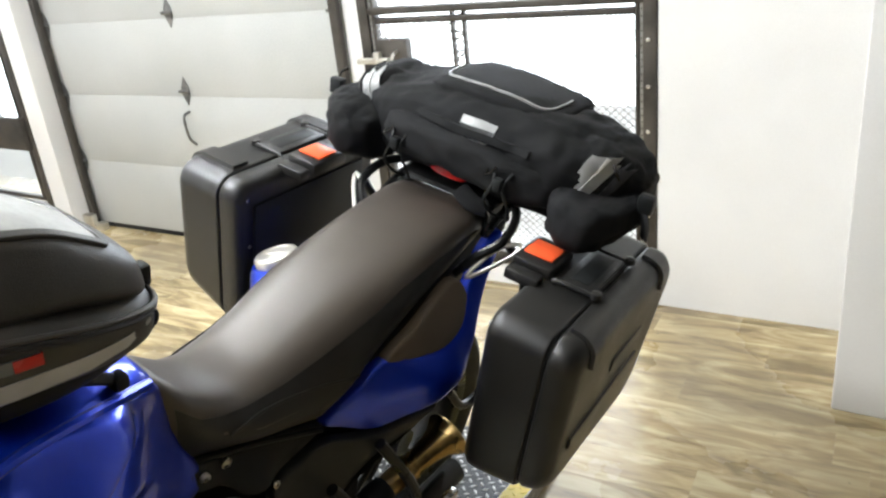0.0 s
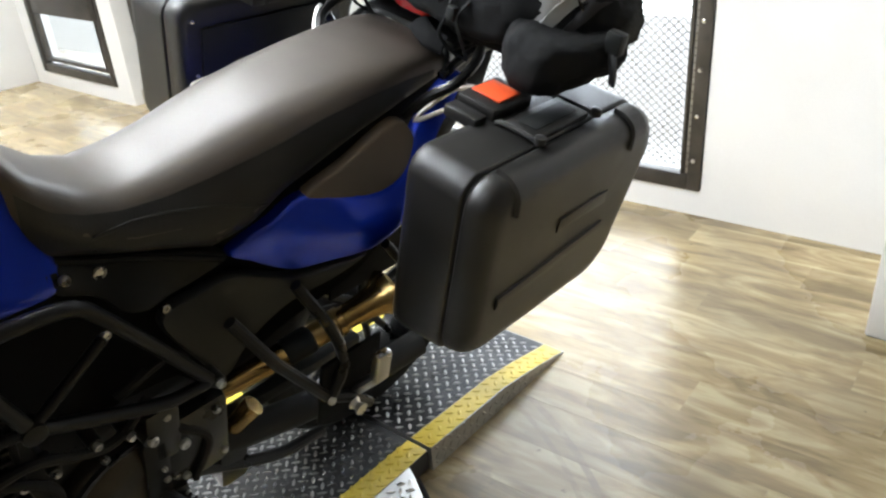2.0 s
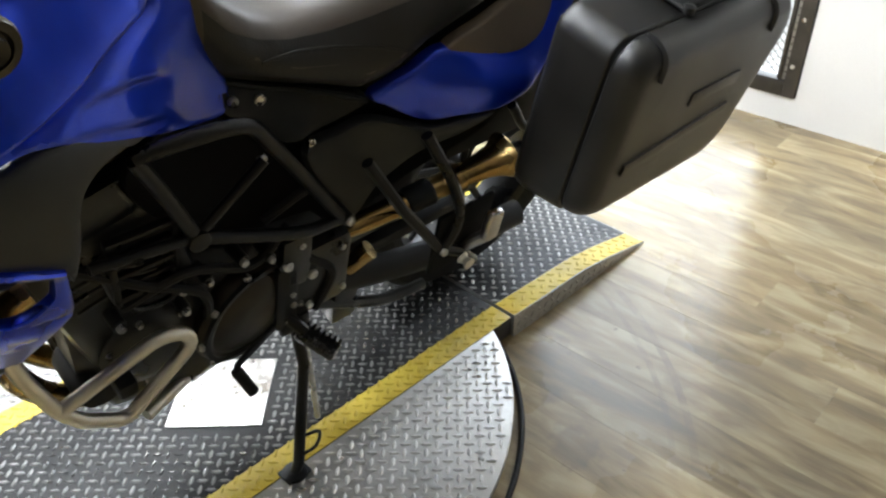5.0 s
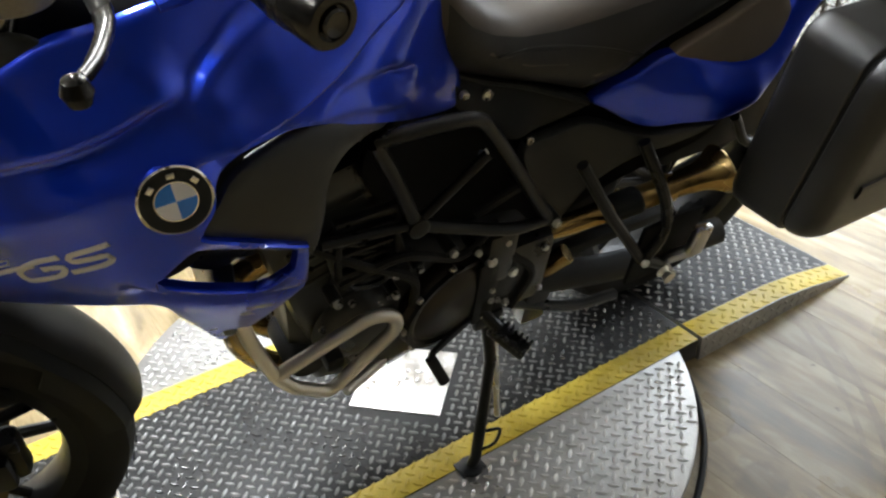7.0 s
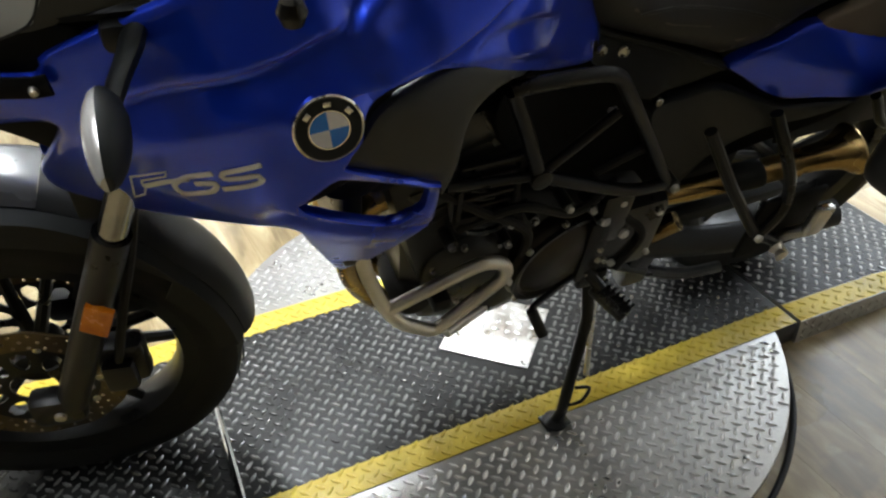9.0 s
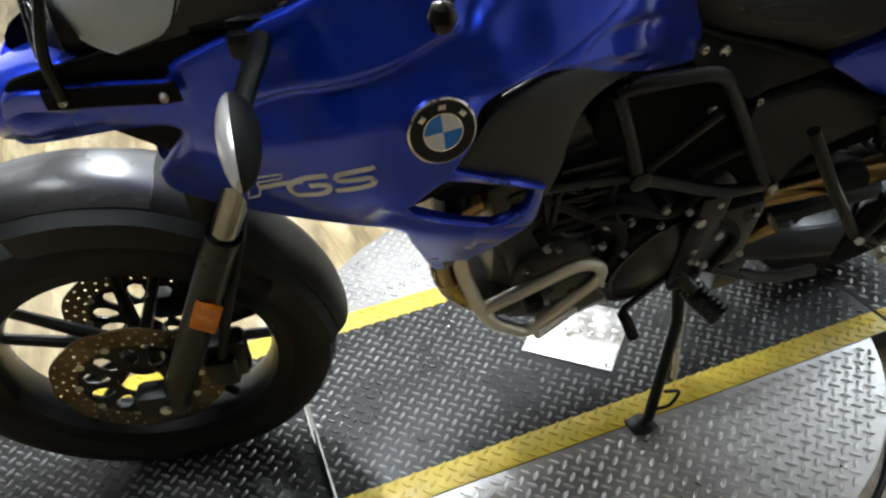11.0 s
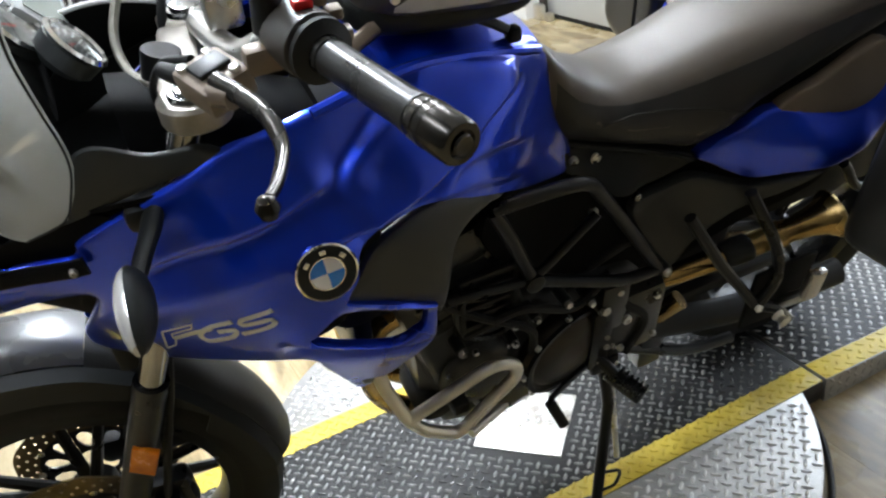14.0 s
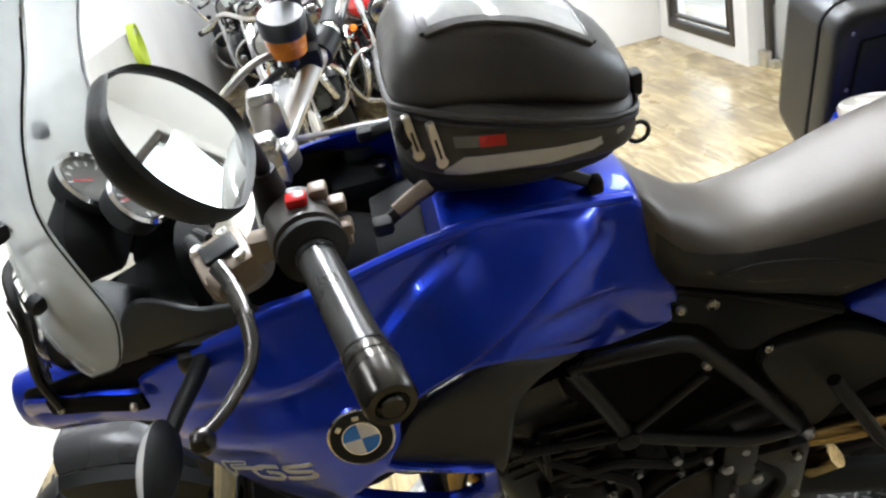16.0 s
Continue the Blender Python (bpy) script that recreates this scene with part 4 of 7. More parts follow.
TRIM = [(-.067, .886), (-.011, .868), (.057, .847), (.117, .826), (.194, .79), (.13, .765), (.049, .772), (.018, .785), (-.003, .811), (-.054, .846)]
both("seat_trim", lambda s: shell(TRIM, 0.0, 0.02, 0.006, 0.014, (), s), BLACK, "black plastic trim with the seat lock")
part("seat_lock", lathe([(0.004, -0.004), (0.0085, -0.002), (0.0095, 0.003), (0.0075, 0.004), (0.006, 0.002), (0.002, 0.002)], 20, along_y(.01, -.064, .838)), BOLT, bike, "round steel seat lock")

# top of the tank between the two flanks
secs = []
for x, z, crown in ((-.085, 1.02, .035), (-.10, 1.045, .03), (-.15, 1.068, .026), (-.217, 1.092, .024), (-.289, 1.108, .022), (-.325, 1.10, .012), (-.345, 1.06, .008)):
    hw = half_width(x, z) - .003
    ring = [(x, hw * math.sin(a), z + crown * math.cos(a) ** .8) for a in np.linspace(-math.pi / 2, math.pi / 2, 15)]
    ring += [(x, hw, z - 0.1), (x, -hw, z - 0.1)]
    secs.append(ring)
part("tank_cover", rings(secs), BLUE, bike, "glossy blue painted tank top")
both("tank_ridge", lambda s: tube([(x, s * (half_width(x, z) - .004), z) for x, z in ((-.10, 1.055), (-.15, 1.076), (-.217, 1.1), (-.289, 1.117), (-.355, 1.119), (-.43, 1.112))], 0.007, 8), BLUE)
part("tank_core", rings([oval(x, 0, z, hy, hz, 20, 3.0) for x, z, hy, hz in ((-.40, .93, .10, .14), (-.30, .95, .13, .14), (-.18, .94, .10, .13), (-.07, .91, .05, .10), (.05, .86, .05, .06))]), MATT, bike)

# beak, nose and headlamp
secs = []
for x, hw, z0, z1 in ((-.915, .012, .888, .93), (-.90, .035, .882, .965), (-.86, .06, .884, .975), (-.81, .072, .892, .985), (-.75, .085, .908, .99)):
    secs.append([(x, hw * c, z0 + (z1 - z0) * (0.5 + 0.5 * s)) for c, s in ((math.cos(a), math.sin(a)) for a in np.linspace(0, 2 * math.pi, 17)[:-1])])
part("beak", rings(secs), BLUE, bike, "glossy blue painted beak")
lamp = part("headlamp", rings([oval(x, 0, z, hy, hz, 22, 2.4) for x, z, hy, hz in ((-.80, 1.03, .06, .045), (-.775, 1.025, .066, .045), (-.74, 1.01, .062, .04), (-.70, 1.0, .05, .03))]), BLACK, bike, "black headlamp housing")
part("lens", rings([oval(x, 0, z, hy, hz, 22, 2.4) for x, z, hy, hz in ((-.825, 1.035, .03, .025), (-.82, 1.037, .048, .038), (-.802, 1.035, .06, .045))]), GLASS, lamp, "clear headlamp lens")
part("reflector_bowl", rings([oval(x, 0, z, hy, hz, 18, 2.2) for x, z, hy, hz in ((-.815, 1.035, .02, .015), (-.807, 1.035, .044, .034), (-.801, 1.035, .056, .042))]), CHROME, lamp)
guard = part("headlamp_guard", tube([(-.815, -.082, .975), (-.815, -.08, 1.03), (-.795, -.072, 1.10), (-.80, -.05, 1.125), (-.815, 0, 1.13), (-.80, .05, 1.125), (-.795, .072, 1.10), (-.815, .08, 1.03), (-.815, .082, .975)], 0.006, 8), FRAME, bike, "black steel headlamp guard")
part("foot_bar", ribbon([(Vector(q), Vector((-.25, -.93, .25)).normalized()) for q in ((-.834, -.070, .968), (-.817, -.078, .972), (-.767, -.094, .977), (-.719, -.111, .981), (-.704, -.115, .984))], .0105, .003), MATT, guard, "flat black mounting strap")
for k in range(6):
    z = 0.99 + k * 0.022
    part("guard_wire", tube([(-.815 + .003 * k, -.078 + 0.001 * k, z), (-.836 + .003 * k, 0, z + .01), (-.815 + .003 * k, .078 - 0.001 * k, z)], 0.0016, 6), FRAME, guard)
for k in range(7):
    y = -.06 + k * .02
    part("guard_wire", tube([(-.836 + .021 * (y / .078) ** 2, y, .985), (-.829 + .021 * (y / .078) ** 2, y, 1.05), (-.82 + .018 * (y / .078) ** 2, y * .95, 1.115)], 0.0016, 6), FRAME, guard)
for x, y, z in ((-.719, -.115, .980), (-.816, -.082, .972)):
    bolt(x, y, z, .0048, bike)
# cockpit tray between fairing and screen
LINER = [(-.42, 1.09), (-.53, 1.085), (-.605, 1.045), (-.70, 1.0), (-.80, .975), (-.80, .91), (-.70, .84), (-.55, .81), (-.44, .86), (-.38, .98)]
both("fairing_liner", lambda s: shell(LINER, -.0145, .004, .002, .03, (), s), MATT)
tray = [(-.53, 1.09), (-.60, 1.065), (-.68, 1.035), (-.72, 1.03), (-.70, 1.075), (-.66, 1.115), (-.60, 1.10), (-.55, 1.105)]
both("lamp_surround", lambda s: shell([(-.66, 1.02), (-.685, 1.035), (-.73, 1.028), (-.80, 1.008), (-.862, .984), (-.866, .955), (-.80, .96), (-.70, .97)], -0.009, 0.004, 0.003, 0.016, (), s), MATT, "black headlamp surround")
both("inner_fairing", lambda s: shell(tray, -0.006, 0.006, 0.004, 0.016, (), s), DARK, "dark grey inner fairing")
wall = part("inner_wall", shell([(-.50, 1.10), (-.56, 1.09), (-.66, 1.045), (-.72, 1.05), (-.70, 1.13), (-.655, 1.168), (-.60, 1.172), (-.54, 1.15), (-.49, 1.12)], -.004, .006, .004, .02, (), 1), MATT, bike, "black inner wall of the cockpit")
# bright reflection along the rim, drawn as a white tube
part("rim", tube([(x, half_width(x, z) - .006, z + .002) for x, z in ((-.70, 1.13), (-.655, 1.168), (-.60, 1.172), (-.54, 1.15), (-.47, 1.122), (-.38, 1.122), (-.30, 1.122))], .0035, 8), WHITE, wall, "white line along the rim, standing for reflected light")
part("instrument_carrier", rings([oval(x, 0, z, hy, hz, 18, 3) for x, z, hy, hz in ((-.76, 1.12, .05, .03), (-.73, 1.15, .08, .045), (-.70, 1.17, .085, .045), (-.675, 1.15, .06, .03))]), MATT, bike)


# ---- windscreen
def windscreen():
    cols, rows_ = 25, 30
    zs = (1.028, 1.06, 1.09, 1.127, 1.155, 1.19, 1.24, 1.27, 1.326, 1.356, 1.41, 1.50)
    mid = (-.792, -.80, -.80, -.793, -.787, -.778, -.762, -.75, -.718, -.704, -.68, -.64)
    rim_x = (-.748, -.70, -.684, -.672, -.673, -.677, -.681, -.68, -.661, -.647, -.616, -.575)
    outer = []
    for j in range(rows_ + 1):
        t = j / rows_
        z = 1.028 + 0.47 * t
        hw = 0.13 * (1 if t > 0.07 else 0.78 + 3.1 * t) * (1 if t < 0.9 else 1 - 2.5 * (t - 0.9))
        c, e = float(np.interp(z, zs, mid)), float(np.interp(z, zs, rim_x))
        outer.append([(c + (e - c) * abs(u) ** 3.0, u * hw, z) for u in np.linspace(-1, 1, cols)])
    bm = bmesh.new()
    front = [[bm.verts.new(p) for p in row] for row in outer]
    back = [[bm.verts.new((p[0] + 0.0035, p[1] * 0.99, p[2])) for p in row] for row in outer]
    for j in range(rows_):
        for i in range(cols - 1):
            bm.faces.new((front[j][i], front[j][i + 1], front[j + 1][i + 1], front[j + 1][i]))
            bm.faces.new((back[j][i], back[j + 1][i], back[j + 1][i + 1], back[j][i + 1]))
    rim = [(0, i) for i in range(cols)] + [(j, cols - 1) for j in range(1, rows_ + 1)] + [(rows_, i) for i in range(cols - 2, -1, -1)] + [(j, 0) for j in range(rows_ - 1, 0, -1)]
    for (a, b), (c, d) in zip(rim, rim[1:] + rim[:1]):
        bm.faces.new((front[a][b], back[a][b], back[c][d], front[c][d]))
    bmesh.ops.recalc_face_normals(bm, faces=bm.faces)
    ob = part("windscreen", bm, SCREEN, bike, "tall clear acrylic windscreen")
    ob.visible_shadow = False
    for s in (-1, 1):
        part("edge_trim", tube([outer[j][-1 if s > 0 else 0] for j in range(0, rows_ + 1, 2)], .0013, 6), RUBBER, ob)
    for x, z in ((-.752, 1.145), (-.741, 1.24)):
        for s in (-1, 1):
            part("rubber_screw", lathe([(0.004, -0.008), (0.011, -0.006), (0.011, 0.006), (0.006, 0.009)], 14, pose(x, s * 0.096, z, 0, -70, s * 40)), RUBBER, ob)


windscreen()


# ---- instruments
def gauge(x, y, z, r, name):
    m = pose(x, y, z) @ pose(0, 0, 0, 0, 52, 0)
    g = part(name, lathe([(r * 0.6, -0.028), (r * .95, -0.018), (r, 0.0), (r - 0.006, 0.006), (r - 0.008, 0.0)], 32, m), BLACK, bike, "round black instrument")
    part("dial", lathe([(0.001, 0.001), (r - 0.01, 0.001), (r - 0.01, 0.0)], 32, m), ENGINE, g)
    for k in range(11):
        part("tick", moved(rbox((-0.0008, r - 0.018, 0.0012), (0.0008, r - 0.012, 0.0018), 0), m @ pose(0, 0, 0, 0, 0, -130 + 26 * k)), DECAL, g)
    part("bezel", washer([(r - 0.002, 0.002), (r + 0.002, 0.005), (r - 0.002, 0.008), (r - 0.006, 0.005)], 32, m), CHROME, g, "bright bezel")
    part("needle", moved(rbox((-0.0005, 0, 0.003), (0.0007, r * 0.6, 0.004), 0), m @ pose(0, 0, 0, 0, 0, 130)), RED, g)
    part("glass", lathe([(0.001, 0.008), (r - 0.006, 0.006), (r - 0.006, 0.0055)], 32, m), GLASS, g).visible_shadow = False


gauge(-.684, .014, 1.205, .041, "speedometer")
gauge(-.634, -.026, 1.192, .034, "rev_counter")
m = pose(-.655, .098, 1.19) @ pose(0, 0, 0, 0, 52, 0)
lcd = part("display", moved(rbox((-.036, -.055, -.02), (.036, .055, 0), .01), m), SILVER, bike, "grey framed instrument display")
part("panel", moved(rbox((-.025, -.045, .0004), (.025, .045, .0015), .0), m), surface("lcd_glass", (.16, .18, .16), (.2, .22, .2), .15, 0, 4), lcd)


# ---- front end, turned a little to the left on its stem
STEER = -10.0
HEAD = Vector((-.56, 0, 1.10))
AXLE = Vector((-.905, .065, .32))
RAKE = (AXLE + Vector((.055, -.065, .03)) - HEAD).normalized()


def pierced_ring(levels, r, count, deep, wide, half, wave):
    """A flat ring with rows of staggered holes cut through it."""
    bm = bmesh.new()
    spots = {}
    def vert(q, a, z):
        a %= 2 * math.pi
        w = q * (1 + wave * math.sin(10 * a) * (q > levels[-2] * r))
        key = (round(w * math.cos(a), 5), round(w * math.sin(a), 5), z)
        if key not in spots:
            spots[key] = bm.verts.new((w * math.cos(a), w * math.sin(a), z))
        return spots[key]
    step = 2 * math.pi / count
    for j, (lo, hi) in enumerate(zip(levels, levels[1:])):
        q0, q1 = lo * r, hi * r
        qm = (q0 + q1) / 2
        for k in range(count):
            a = (k + .5 * (j % 2)) * step
            outer = [(q0, a), (q0, a + step / 2), (q0, a + step), (qm, a + step), (q1, a + step), (q1, a + step / 2), (q1, a), (qm, a)]
            turn = [math.pi * (1.25 + .25 * i) for i in range(8)]
            inner = [(qm + deep * math.sin(t), a + step / 2 + wide * math.cos(t) / qm) for t in turn]
            for i in range(8):
                i2 = (i + 1) % 8
                top = [vert(*outer[i], half), vert(*outer[i2], half), vert(*inner[i2], half), vert(*inner[i], half)]
                low = [vert(*outer[i], -half), vert(*outer[i2], -half), vert(*inner[i2], -half), vert(*inner[i], -half)]
                bm.faces.new(top)
                bm.faces.new(low[::-1])
                bm.faces.new((top[3], top[2], low[2], low[3]))
                if (j == 0 and i in (0, 1)) or (j == len(levels) - 2 and i in (4, 5)):
                    bm.faces.new((top[1], top[0], low[0], low[1]))
    bmesh.ops.recalc_face_normals(bm, faces=bm.faces)
    return bm


def wheel(centre, m, r, width, name, spokes, disc_sides, disc_r):
    """A cast wheel with its axle along y."""
    w = part(name, moved(lathe([(0.02, -width * .3), (.035, -width * .32), (.035, width * .32), (.02, width * .3)], 24, pose(0, 0, 0, 90)), m), FRAME, bike, "black cast alloy wheel")
    rr = r - 0.085
    rim = [(rr - .018, -width * .34), (rr - .004, -width * .38), (rr + .01, -width * .40), (rr + .01, -width * .34), (rr - .012, -width * .25), (rr - .02, 0), (rr - .012, width * .25), (rr + .01, width * .34), (rr + .01, width * .40), (rr - .004, width * .38), (rr - .018, width * .34), (rr - .026, width * .2), (rr - .03, 0), (rr - .026, -width * .2)]
    part("rim", moved(rings([[(a * math.cos(t), a * math.sin(t), b) for a, b in rim] for t in np.linspace(0, 2 * math.pi, 65)[:-1]], closed=True), m @ pose(0, 0, 0, 90)), FRAME, w)
    tyre = [(rr, -width * .36), (rr + .03, -width * .49), (rr + .055, -width * .5), (rr + .072, -width * .42), (rr + .081, -width * .25), (rr + .085, 0), (rr + .081, width * .25), (rr + .072, width * .42), (rr + .055, width * .5), (rr + .03, width * .49), (rr, width * .36), (rr - .005, 0)]
    t_ob = part("tyre", moved(rings([[(a * math.cos(t), a * math.sin(t), b) for a, b in tyre] for t in np.linspace(0, 2 * math.pi, 73)[:-1]], closed=True), m @ pose(0, 0, 0, 90)), RUBBER, w, "black rubber tyre")
    for k in range(spokes):
        for d in (-6, 6):
            a = radians(360 / spokes * k + d + 8)
            b = radians(360 / spokes * k + d * 1.6 + 8)
            part("spoke", moved(tube([(.03 * math.cos(a), 0, .03 * math.sin(a)), (rr * .96 * math.cos(b), 0, rr * .96 * math.sin(b))], (.013, .009), 8, False, flat=.8), m), FRAME, w)
    for s in disc_sides:
        place = m @ pose(0, s * width * .62, 0, 90)
        d = part("brake_disc", moved(pierced_ring([.70, .80, .90, 1.0], disc_r, 30, .0034, .0034, .0022, .012), place), DISC, w, "drilled brake disc with a worn brass tint")
        part("carrier", moved(pierced_ring([.26, .72], disc_r, 10, disc_r * .16, disc_r * .10, .0018, 0), place), FRAME, d, "black disc carrier with wide openings")
        for k in range(10):
            a = math.pi / 5 * k
            part("button", moved(lathe([(.002, -.0045), (.0065, -.004), (.0065, .004), (.002, .0045)], 12), place @ Matrix.Translation((disc_r * .71 * math.cos(a), disc_r * .71 * math.sin(a), 0))), BOLT, d)
    tread_cut = []
    for k in range(40):
        for s in (-1, 1):
            cut = rbox((-.003, -.001, -.001), (.003, width * .3, .0012), 0)
            tread_cut.append(moved(cut, m @ pose(0, 0, 0, 0, 9 * k + (4 if s > 0 else 0), 0) @ pose(0, s * .004, r - .0015, 0, 0, 0 if s > 0 else 180) @ pose(0, 0, 0, 0, 0, 25)))
    part("tread_groove", merged(*tread_cut), BLACK, t_ob)["kind"] = "stuff"
    return w


turned = Matrix.Translation(HEAD) @ Matrix.Rotation(radians(STEER), 4, -RAKE) @ Matrix.Translation(-HEAD)
front_m = turned @ Matrix.Translation(AXLE)
wheel(AXLE, front_m, .332, .112, "front_wheel", 5, (-1, 1), .14)


def front(name, bm, material, label="", parent=None):
    return part(name, moved(bm, turned), material, parent or bike, label)


def upright(z_way, s):
    """Turned so that z runs along a leg and y points sideways."""
    z = z_way.normalized()
    y = (Vector((-.25, s, 0)) - z * Vector((-.25, s, 0)).dot(z)).normalized()
    return Matrix((y.cross(z), y, z)).transposed().to_4x4()


for s in (-1, 1):
    y = s * .105
    top = HEAD + Vector((.036, y, .045))
    low = AXLE + Vector((.066, y - .02, .02))
    cut = top + (low - top) * .54
    front("fork_tube", tube([top, cut], .019, 20, False), FORKTUBE, "polished steel fork tube")
    leg = front("fork_leg", tube([top + (low - top) * .525, top + (low - top) * .56, low], (.0245, .0235), 20, False), FRAME, "black fork leg")
    front("axle_clamp", rbox(low + Vector((-.06, -.022, -.035)), low + Vector((.02, .022, .03)), .014), FRAME, "", leg)
    d = (low - top).normalized()
    mid = top + (low - top) * .60
    flash = top + (low - top) * .70
    front("reflector", moved(rbox((-.019, -.005, -.028), (.019, .005, .028), .002), Matrix.Translation(flash + Vector((.004, s * .027, 0))) @ upright(-d, s)), AMBER, "amber side reflector", leg)
    front("fender_bracket", rbox(mid + Vector((-.02, -s * .045 - .012, .05)), mid + Vector((.045, -s * .045 + .012, .13)), .006), BLACK, "", leg)
    caliper = front("brake_caliper", merged(rbox(low + Vector((.05, -s * .035 - .022, .005)), low + Vector((.125, -s * .035 + .022, .10)), .014), rbox(low + Vector((.06, s * .0 - .012, .02)), low + Vector((.11, s * .0 + .012, .085)), .01)), FRAME, "black brake caliper", leg)
    front("brake_hose", tube([low + Vector((.09, -s * .0, .09)), low + Vector((.12, -s * .0, .2)), low + Vector((.16, -s * .01, .33)), low + Vector((.20, -s * .02, .50))], .007, 8), RUBBER, "", leg)
    front("bolt", lathe([(.004, 0), (.009, .001), (.009, .006), (.004, .008)], 12, Matrix.Translation(low + Vector((-.015, s * .022, 0))) @ pose(0, 0, 0, 90 if s < 0 else -90)), BOLT, "", leg)


# front fender over the tyre
def fender():
    secs, tail, skirts = [], [], {-1: [], 1: []}
    c = AXLE
    for a in np.radians(np.linspace(8, 103, 30)):
        deg = math.degrees(a)
        r = float(np.interp(deg, (8, 40, 60, 75, 90, 105, 120), (.362, .372, .398, .418, .424, .42, .405)))
        hw = .08 if deg < 100 else .08 - .02 * (deg - 100) / 20
        drop = .05 + .03 * (deg > 60) * min(1, (deg - 60) / 30)
        def arch(lo, hi, n, thick):
            ring = [(r - drop * abs(t) ** 3.2, t * hw) for t in np.linspace(lo, hi, n)]
            ring += [(q - thick, w * .97) for q, w in reversed(ring)]
            return [(c.x + q * math.cos(a), c.y + w, c.z + q * math.sin(a)) for q, w in ring]
        if deg > 72:
            secs.append(arch(-.74, .74, 11, .004))
        if deg < 76:
            tail.append(arch(-.74, .74, 11, .004))
        for s, rows_ in skirts.items():
            t = .75 * s
            q0, w0 = r - drop * abs(t) ** 3.2, t * hw
            q1 = max(r - drop - .035, .30 if deg < 40 else .335)
            rows_.append([(c.x + q * math.cos(a), c.y + w, c.z + q * math.sin(a)) for q, w in ((q0 - .001, w0), (q0 - .012, s * hw * 1.0), (q1, s * hw * .99), (q1, s * (hw * .99 - .004)), (q0 - .014, s * (hw - .005)), (q0 - .006, w0 - s * .004))])
    fend = front("front_fender", rings(secs), FENDER, "grey plastic front fender with black side skirts")
    front("fender_tail", rings([[Vector(p) - Vector((0, 0, .002)) for p in sec] for sec in tail]), MATTGREY, "satin black rear part", fend)
    for rows_ in skirts.values():
        front("skirt", rings(rows_), BLACK, "black side skirt", fend)


fender()
# triple clamps, stem
front("upper_clamp", merged(rbox((-.562, -.085, 1.120), (-.512, .085, 1.143), .009), *[lathe([(.036, 1.118), (.038, 1.122), (.038, 1.142), (.034, 1.146), (.02, 1.146)], 28, Matrix.Translation((HEAD.x + .037, sd * .105, 0))) for sd in (-1, 1)]), CLAMP, "cast alloy upper fork clamp")
for sd in (-1, 1):
    front("fork_cap", lathe([(.021, 1.115), (.0255, 1.118), (.0255, 1.149), (.0235, 1.152), (.019, 1.152), (.018, 1.156), (.008, 1.157)], 28, Matrix.Translation((HEAD.x + .037, sd * .105, 0))), FORKTUBE, "metal fork cap")
front("lower_clamp", rbox((-.63, -.13, 1.0), (-.57, .13, 1.035), .012), FRAME)
front("steering_stem", tube([(-.552, 0, 1.15), (-.60, 0, .98)], .022, 16, False), FRAME)
part("frame_head", rings([oval(x, 0, z, hy, hz, 16, 3) for x, z, hy, hz in ((-.62, 1.06, .05, .07), (-.5, 1.02, .07, .08), (-.40, .96, .08, .09))]), MATT, bike)

# handlebar, controls and mirrors
GE = Vector((-.39, -.432, 1.253))
GI = Vector((-.437, -.24, 1.245))
part("handlebar", tube([GI + (GE - GI) * .6, GI, (-.455, -.19, 1.236), (-.485, -.12, 1.19), (-.50, 0, 1.163), (-.496, .09, 1.135), (-.468, .16, 1.147), (-.43, .22, 1.178), (-.40, .27, 1.195), (-.365, .42, 1.205)], .0145, 16), ALLOY, bike, "silver aluminium handlebar")
for s in (-1, 1):
    part("bar_riser", merged(rbox((-.502, s * .05 - .014, 1.185), (-.462, s * .05 + .014, 1.235), .008), rbox((-.498, s * .05 - .012, 1.23), (-.466, s * .05 + .012, 1.246), .005)), ALLOY, bike, "silver handlebar clamp")
GRIP = surface("smooth_grip_rubber", (.012, .011, .010), (.02, .019, .017), .3, 0, 30, 500, .15, .06)
gr = part("grip", tube([GI + (GE - GI) * .06, GI + (GE - GI) * .74], .0165, 24, False), GRIP, bike, "smooth black rubber grip")
for k in range(2):
    q = GI + (GE - GI) * (.10 + .61 * k)
    part("rib", tube([q, q + (GE - GI).normalized() * .006], .0176, 20, False), GRIP, gr)
we = part("bar_end", moved(lathe([(.014, -.050), (.0180, -.049), (.0186, -.047), (.0186, -.040), (.0176, -.039), (.0176, -.037), (.0188, -.036), (.0188, -.003), (.0170, 0.0), (.012, .0005), (.010, -.002)], 26), Matrix.Translation(GE) @ (GE - GI).to_track_quat("Z", "Y").to_matrix().to_4x4()), LEVER, bike, "dark metal bar end weight")
dirn = (GE - GI).normalized()
part("bar_end_ring", moved(washer([(.0172, -.038), (.0192, -.037), (.0192, -.030), (.0172, -.029)], 26), Matrix.Translation(GE) @ dirn.to_track_quat("Z", "Y").to_matrix().to_4x4()), LEVER, we)
part("bar_end_screw", moved(lathe([(.003, 0), (.009, .001), (.008, .003), (.003, .0015)], 14), Matrix.Translation(GE) @ dirn.to_track_quat("Z", "Y").to_matrix().to_4x4()), LEVER, we)
axis = Matrix.Translation(GI) @ dirn.to_track_quat("Z", "Y").to_matrix().to_4x4()
